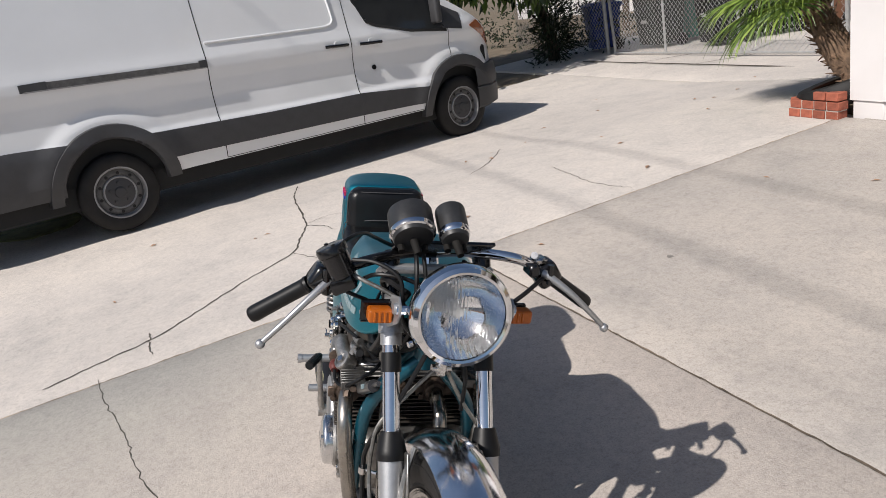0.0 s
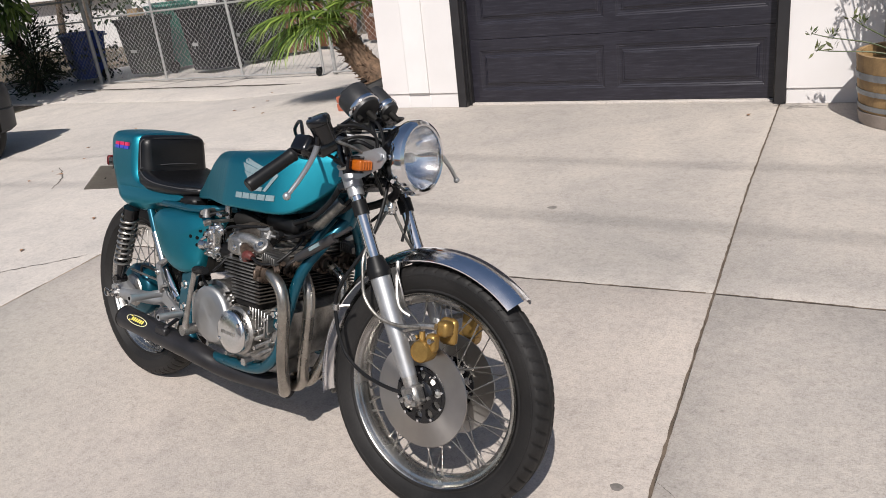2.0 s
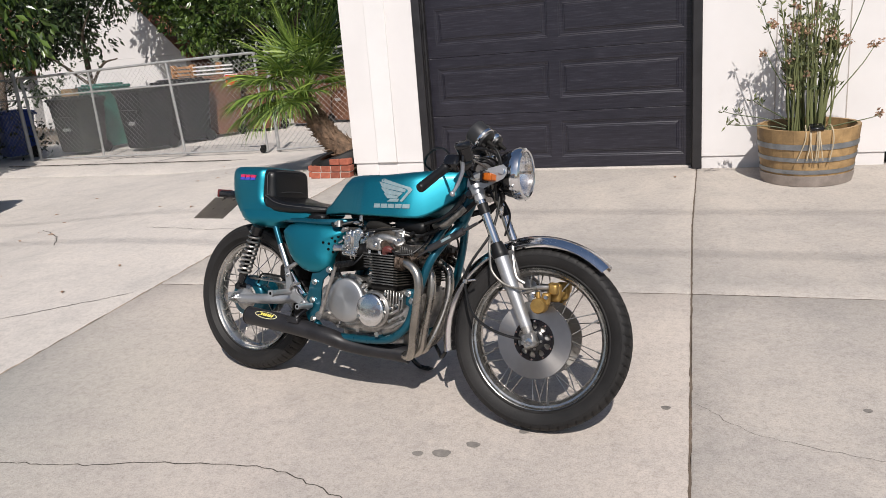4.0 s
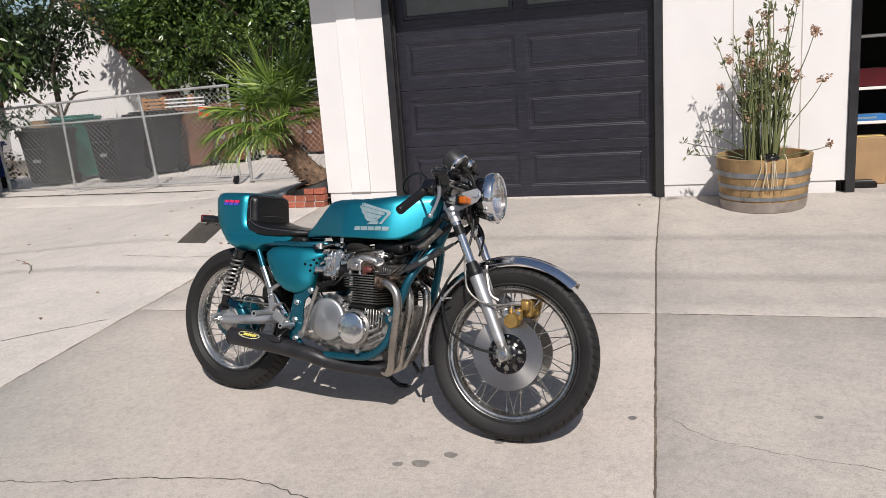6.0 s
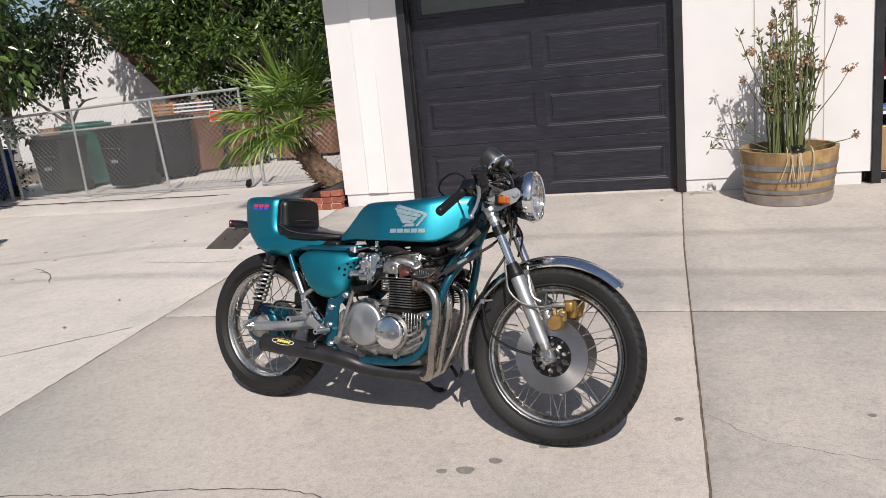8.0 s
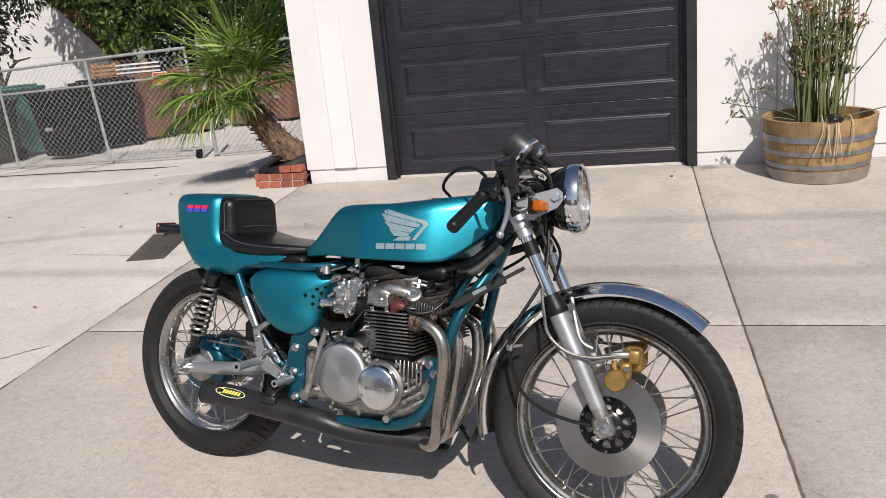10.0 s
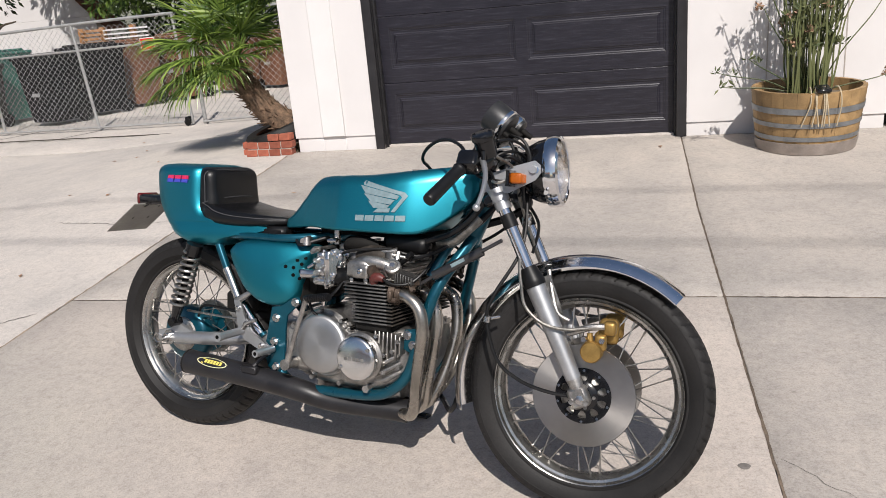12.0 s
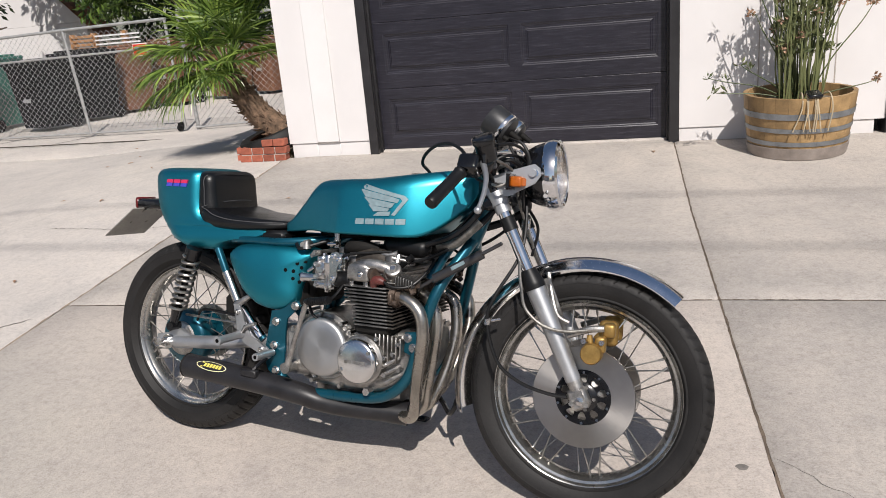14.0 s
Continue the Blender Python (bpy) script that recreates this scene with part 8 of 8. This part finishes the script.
def fan_frond(i, az, elev, stalk, reach, droop):
    """A stalk that ends in a pleated fan of narrow leaflets, each bending down at its tip."""
    r = random.Random(100 + i)
    h = Vector((math.cos(az), math.sin(az), 0))
    out = h * math.cos(elev) + Vector((0, 0, math.sin(elev)))
    side_ = h.cross(Vector((0, 0, 1)))
    tip = CR + out * stalk + Vector((0, 0, -.10 * droop * stalk))
    bm = tube(bmesh.new(), [CR, CR.lerp(tip, .5) + Vector((0, 0, .03)), tip], [.011, .008, .005], 6, 4)
    axis = (out - Vector((0, 0, .35 * droop))).normalized()
    n = 34
    for k in range(n):
        f = (k + r.uniform(-.3, .3)) / (n - 1) * 2 - 1
        a = f * radians(112)
        d = (axis * math.cos(a) + side_ * math.sin(a)).normalized()
        L = reach * (1 - .28 * abs(f)) * r.uniform(.82, 1.1)
        nrm = axis.cross(side_).normalized()
        wid = d.cross(nrm).normalized()
        wid = (wid + nrm * (.7 if k % 2 else -.7)).normalized() * .0085
        sag = droop * r.uniform(.5, 1.25)
        pts = []
        q, dd = tip.copy(), d.copy()
        for m_ in range(5):
            pts.append(q.copy())
            q = q + dd * (L / 5)
            dd = (dd + Vector((0, 0, -sag * (.02 + .13 * m_)))).normalized()
        pts.append(q)
        rows = [(bm.verts.new(pp + wid * w_), bm.verts.new(pp - wid * w_)) for pp, w_ in zip(pts[:-1], (.35, .9, 1, .85, .55))]
        end = bm.verts.new(pts[-1])
        for (a_, b_), (c_, d_) in zip(rows, rows[1:]):
            bm.faces.new((a_, c_, d_, b_))
        bm.faces.new((rows[-1][0], end, rows[-1][1]))
    part("frond", bm, M["leaf_palm"], palm, "pleated fan palm frond")


FANS = ((205, 6, .48, .68, 1.5), (228, 0, .40, .66, 1.7), (250, 8, .36, .60, 1.8), (188, 14, .58, .70, 1.3), (215, 22, .48, .72, 1.4), (240, 28, .40, .68, 1.5), (172, 30, .56, .72, 1.1), (196, 38, .52, .74, 1.2), (275, 12, .32, .52, 1.7), (178, 4, .52, .66, 1.5), (300, 24, .38, .52, 1.1), (335, 30, .44, .54, .8), (10, 24, .46, .54, .8), (222, 40, .46, .74, 1.3),
        (150, 50, .50, .68, .8), (210, 58, .50, .72, .9), (180, 66, .52, .72, .6), (255, 54, .42, .64, 1.0), (320, 52, .46, .60, .7), (0, 60, .52, .62, .6), (60, 48, .50, .60, .7), (100, 40, .50, .60, .7), (130, 66, .56, .66, .5), (290, 74, .58, .64, .5), (60, 78, .62, .66, .4), (200, 80, .64, .66, .4), (20, 66, .74, .66, .4), (345, 68, .72, .64, .4), (35, 58, .80, .64, .5))
for i, (az, el, st, re_, dr) in enumerate(FANS):
    fan_frond(i, radians(az), radians(el), st * .86, re_ * .86, dr)
bed = part("planting_bed", slab(bmesh.new(), -3.62, -3.22, .1, 1.3, 10, 10, lift=.03), M["soil"])
tagged(bed, "bare earth bed at the garage corner", "planting bed", kind="structure")
for i, m in enumerate((pose(-3.42, .22, .13, 8, -14, 0), pose(-3.78, 2.25, .28, 80, 10, 20))):
    o = thing("old_tyre", m, "old black tyre lying by the brick edging" if i == 0 else "old black tyre leaning behind the palm", "tyre")
    part("tyre_casing", lathe(bmesh.new(), [(.20, -.07), (.24, -.085), (.285, -.08), (.31, -.05), (.315, 0), (.31, .05), (.285, .08), (.24, .085), (.20, .07), (.22, .05), (.27, .05), (.28, 0), (.27, -.05), (.22, -.05)], None, 44, closed=True), M["tyre"], o)


# ---- barrel planter, open doorway, cables and litter ----
M["oak"] = plain("oak_stave", (0.37, 0.235, 0.105), 0.65, vary=0.25, scale=14, grain=90, relief=0.001, per_object=0.28)
M["hoop"] = plain("galvanised_hoop", (0.27, 0.285, 0.30), 0.45, 0.7, vary=0.2, scale=14)
M["tray"] = plain("weathered_tray_metal", (0.33, 0.285, 0.255), 0.5, 0.4, vary=0.2, scale=12)
BX, BY = 0.805, -0.40
BZ = ground_z(BX, BY) - 0.004
planter = thing("barrel_planter", pose(BX, BY, BZ, 2.2, 0, 0), "half oak wine barrel with grey steel hoops used as planter", "planter")
BR = lambda z: .305 + .052 * min(1, z / .40) ** .8
N = 26
for k in range(N):
    a0, a1 = 2 * math.pi * (k + .006) / N, 2 * math.pi * (k + .994) / N
    bm = bmesh.new()
    rings = []
    for z in (.03, .12, .22, .32, .415):
        r = BR(z)
        rings.append([Vector((rr * math.cos(a), rr * math.sin(a), z)) for rr, a in ((r, a0), (r + .002, (a0 + a1) / 2), (r, a1), (r - .026, a1), (r - .026, a0))])
    grid_faces(bm, rings)
    part("stave", bm, M["oak"], planter)
for z0, z1 in ((.275, .315), (.185, .215), (.095, .125)):
    part("hoop", lathe(bmesh.new(), [(BR(z0) + .003, z0), (BR(z0) + .006, z0), (BR(z1) + .006, z1), (BR(z1) + .003, z1)], None, 60, closed=True), M["hoop"], planter, "grey steel hoop")
    for k in range(9):
        a = k * .7
        c = Vector((math.cos(a), math.sin(a), 0))
        part("rivet", rod(bmesh.new(), c * (BR(z0) + .004) + Vector((0, 0, (z0 + z1) / 2)), c * (BR(z0) + .010) + Vector((0, 0, (z0 + z1) / 2)), .007, .005, 8), M["hoop"], planter)
part("base_tray", lathe(bmesh.new(), [(.30, 0), (.316, .002), (.326, .055), (.330, .078), (.322, .08), (.315, .06), (.30, .03)], None, 60, closed=True), M["tray"], planter, "dull brownish metal tray under the barrel")
part("potting_soil", lathe(bmesh.new(), [(.325, .33), (.25, .345), (.12, .352), (.002, .355)], None, 40), M["soil"], planter)
lampb = thing("solar_light", pose(BX + .02, BY - .345, BZ + .415, 20, 0, 10), "small black solar garden light on the barrel rim", "lamp")
part("case", box(bmesh.new(), -.045, .045, -.04, .04, 0, .025, .006), M["black"], lampb)
part("spike", rod(bmesh.new(), (0, .02, -.05), (0, .02, .005), .006), M["black"], lampb)

M["pale_root"] = plain("pale_dry_root", (0.46, 0.38, 0.26), 0.8, vary=0.2, scale=20)
plant = thing("potted_plant", pose(BX, BY, BZ + .34), "tall green-stemmed plant with dried brown flower heads in the barrel", "plant")
rq = random.Random(3)
flowers, twigs = [], []
def cluster(q, n, wide):
    """A loose head of drying blooms on thin stalks."""
    for _ in range(n):
        e = q + Vector((rq.uniform(-1, 1) * wide, rq.uniform(-1, 1) * wide * .6, rq.uniform(-.7, 1) * wide))
        part("stalk", rod(bmesh.new(), q - Vector((0, 0, wide * .3)), e, .0016, .0012, 4), M["leaf_stem"], plant)
        flowers.append((e.x, e.y, e.z, .012))


for k in range(60):
    a, r0 = rq.uniform(0, 6.28), .17 * rq.random() ** .6
    p0 = Vector((math.cos(a) * r0, math.sin(a) * r0 * .8, 0))
    tall = k % 4 == 0
    H = rq.uniform(.95, 1.24) if tall else rq.uniform(.50, .92)
    spread = rq.uniform(.01, .07)
    p3 = p0 * (1 + spread * 3) + Vector((math.cos(a) * spread * 1.4 + rq.uniform(-.05, .05), math.sin(a) * spread * .5, H))
    p1 = p0.lerp(p3, .35) + Vector((rq.uniform(-.02, .02), rq.uniform(-.02, .02), 0))
    p2 = p0.lerp(p3, .7) + Vector((rq.uniform(-.03, .03), rq.uniform(-.02, .02), .02))
    part("stem", tube(bmesh.new(), [p0, p1, p2, p3], [.0066, .0060, .0052, .0034], 6, 4), M["leaf_stem"], plant)
    if k % 3 == 0:
        cluster(p3, rq.randint(2, 5), .034)
    else:
        twigs.append((p3.x, p3.y, p3.z - .01, .018))
    for f in (.5, .72, .9):
        q = p0.lerp(p3, f)
        if f > .6 and rq.random() < .10:
            cluster(q, 2, .028)
        elif rq.random() < .60:
            twigs.append((q.x, q.y, q.z + .02, .016))
for k, (end, up_, bloom) in enumerate((((-.60, -.10, .20), .10, 0), ((-.40, -.08, .28), .02, 0), ((-.35, .0, .95), .0, 0), ((.46, -.05, .12), .02, 3), ((.40, -.10, .62), .02, 5), ((-.24, -.1, .82), .05, 4), ((.34, -.05, .98), .05, 8), ((-.58, -.08, .10), .08, 0), ((.22, -.04, 1.22), .1, 2), ((-.30, 0, .60), .05, 3))):
    e = Vector(end)
    pts = [Vector((e.x * .12, e.y * .3, .02)), Vector((e.x * .45, e.y * .6, e.z * .45 + up_ * .3)), Vector((e.x * .82, e.y, e.z * .80 + up_ * .1)), e]
    part("stem", tube(bmesh.new(), pts, [.0056, .0048, .0040, .0025], 6, 5), M["leaf_stem"], plant)
    if bloom:
        cluster(e, bloom, .04)
    else:
        twigs.extend(((e.x, e.y, e.z, .020), (pts[2].x, pts[2].y, pts[2].z + .02, .016)))
me = leaf_cloud(flowers, 5000, .025, 81, .2, 1.4)
me.materials.append(M["leaf_dry"])
ob = new("dry_bloom", me)
ob.parent = plant
ob["kind"] = "stuff"
me = leaf_cloud(twigs, 2600, .050, 82, -1.2, 3.0)
me.materials.append(M["leaf_stem"])
ob = new("foliage", me)
ob.parent = plant
ob["kind"] = "stuff"
for k in range(7):
    a = rq.uniform(4.3, 5.0)
    c = Vector((math.cos(a), math.sin(a), 0))
    part("trailing_root", tube(bmesh.new(), [c * .22 + Vector((0, 0, .02)), c * .34 + Vector((.02, 0, .10)), c * .385 + Vector((.03, 0, .0)), c * .38 + Vector((.06 * rq.uniform(-1, 1), 0, -.15))], .0042, 5, 5), M["pale_root"], plant)

# stored goods inside the open doorway
M["carton"] = plain("brown_carton", (0.36, 0.225, 0.115), 0.8, vary=0.12, scale=5)
M["red_box"] = plain("dark_red_box", (0.22, 0.012, 0.02), 0.5)
M["blue_box"] = plain("blue_box", (0.02, 0.13, 0.36), 0.5)
shelf = thing("shelf_unit", pose(1.62, .72, 0), "open shelf unit with white boards inside the doorway", "shelf")
for z in (.50, .80, 1.25):
    part("board", box(bmesh.new(), 0, 1.1, 0, .45, z - .012, z + .012, .003), M["card_white"], shelf)
for x in (0.01, 1.09):
    for y in (.01, .44):
        part("upright", box(bmesh.new(), x - .015, x + .015, y - .015, y + .015, -.004, 1.9, .003), M["black"], shelf)


def carton(name, x, y, z, w, d, h, mat, label, turn=0):
    t = thing(name, pose(x, y, z, 0, 0, turn), label, "box")
    part("carton_body", box(bmesh.new(), 0, w, 0, d, 0, h, .005), mat, t)
    part("tape", box(bmesh.new(), w * .02, w * .98, d * .42, d * .58, h, h + .0015), M["decal_yellow"] if mat is M["carton"] else M["decal"], t)
    return t


carton("cardboard_box", 1.57, .42, -.002, .30, .28, .40, M["carton"], "brown cardboard box on the garage floor", -4)
cb = carton("blue_package", 1.66, .78, .512, .28, .2, .055, M["blue_box"], "flat blue package with pale bars on the shelf")
part("bar", box(bmesh.new(), .05, .20, -.002, 0, .02, .036), M["decal"], cb)
carton("red_box", 1.66, .80, .812, .34, .25, .16, M["red_box"], "dark red box on the shelf")
carton("cardboard_box", 2.1, .78, .812, .30, .3, .24, M["carton"], "brown cardboard box on the shelf")
carton("dark_tray", 1.52, .20, -.002, .24, .2, .045, M["engine_dark"], "low dark tray by the door post")

# overhead utility cables between two wooden poles
for x in (-46, 50):
    p = thing("utility_pole", pose(x, -11.4 - .03 * x, -1.2), "tall brown wooden utility pole", "utility pole", group="utility poles")
    part("pole", rod(bmesh.new(), (0, 0, 0), (0, 0, 14.2), .17, .12, 14), M["bark"], p)
    part("crossarm", box(bmesh.new(), -.06, .06, -1.3, 1.3, 13.2, 13.35, .01), M["bark"], p)
for y, r, sl in ((-10.72, .011, -.029), (-11.62, .012, -.036)):
    pts = [(-46, y - sl * 46 - .1, 12.15), (-20, y - sl * 20, 11.3), (1, y + sl * 1, 11.0), (22, y + sl * 22, 11.3), (50, y + sl * 50 - .1, 12.15)]
    c = part("utility_cable", tube(bmesh.new(), pts, r, 8, 8), M["rubber"])
    tagged(c, "black overhead utility cable strung between poles", "cable", group="overhead cables")

# fallen leaves and twigs on the concrete
lf_me = bpy.data.meshes.new("dry_leaf")
lf_me.from_pydata([(-.035, 0, .002), (0, .014, .010), (.035, 0, .004), (0, -.014, .010)], [], [(0, 1, 2), (0, 2, 3)])
lf_me.materials.append(M["leaf_dry"])
rl = random.Random(17)
spots = [(-3.54, -1.42), (-5.5, -1.9), (-5.6, -1.6), (-5.3, -1.75), (-5.7, -1.2), (-4.3, -1.1), (-6.4, -.6), (-6.6, .2), (-5.2, .6), (-4.9, -3.9), (-5.6, -4.6), (-4.4, -4.9)] + [(rl.uniform(-7.5, -3.6), rl.uniform(-4.5, 1.8)) for _ in range(16)] + [(rl.uniform(-3, 3), rl.uniform(-4, -.3)) for _ in range(5)]
for x, y in spots:
    t = new("dry_leaf", lf_me)
    t.matrix_basis = Matrix.Translation((x, y, ground_z(x, y) + .001)) @ Matrix.Rotation(rl.uniform(0, 6.28), 4, 'Z') @ Matrix.Scale(rl.uniform(.5, 1.1), 4)
    tagged(t, "small dry brown leaf lying on the concrete", "leaf", group="fallen leaves")
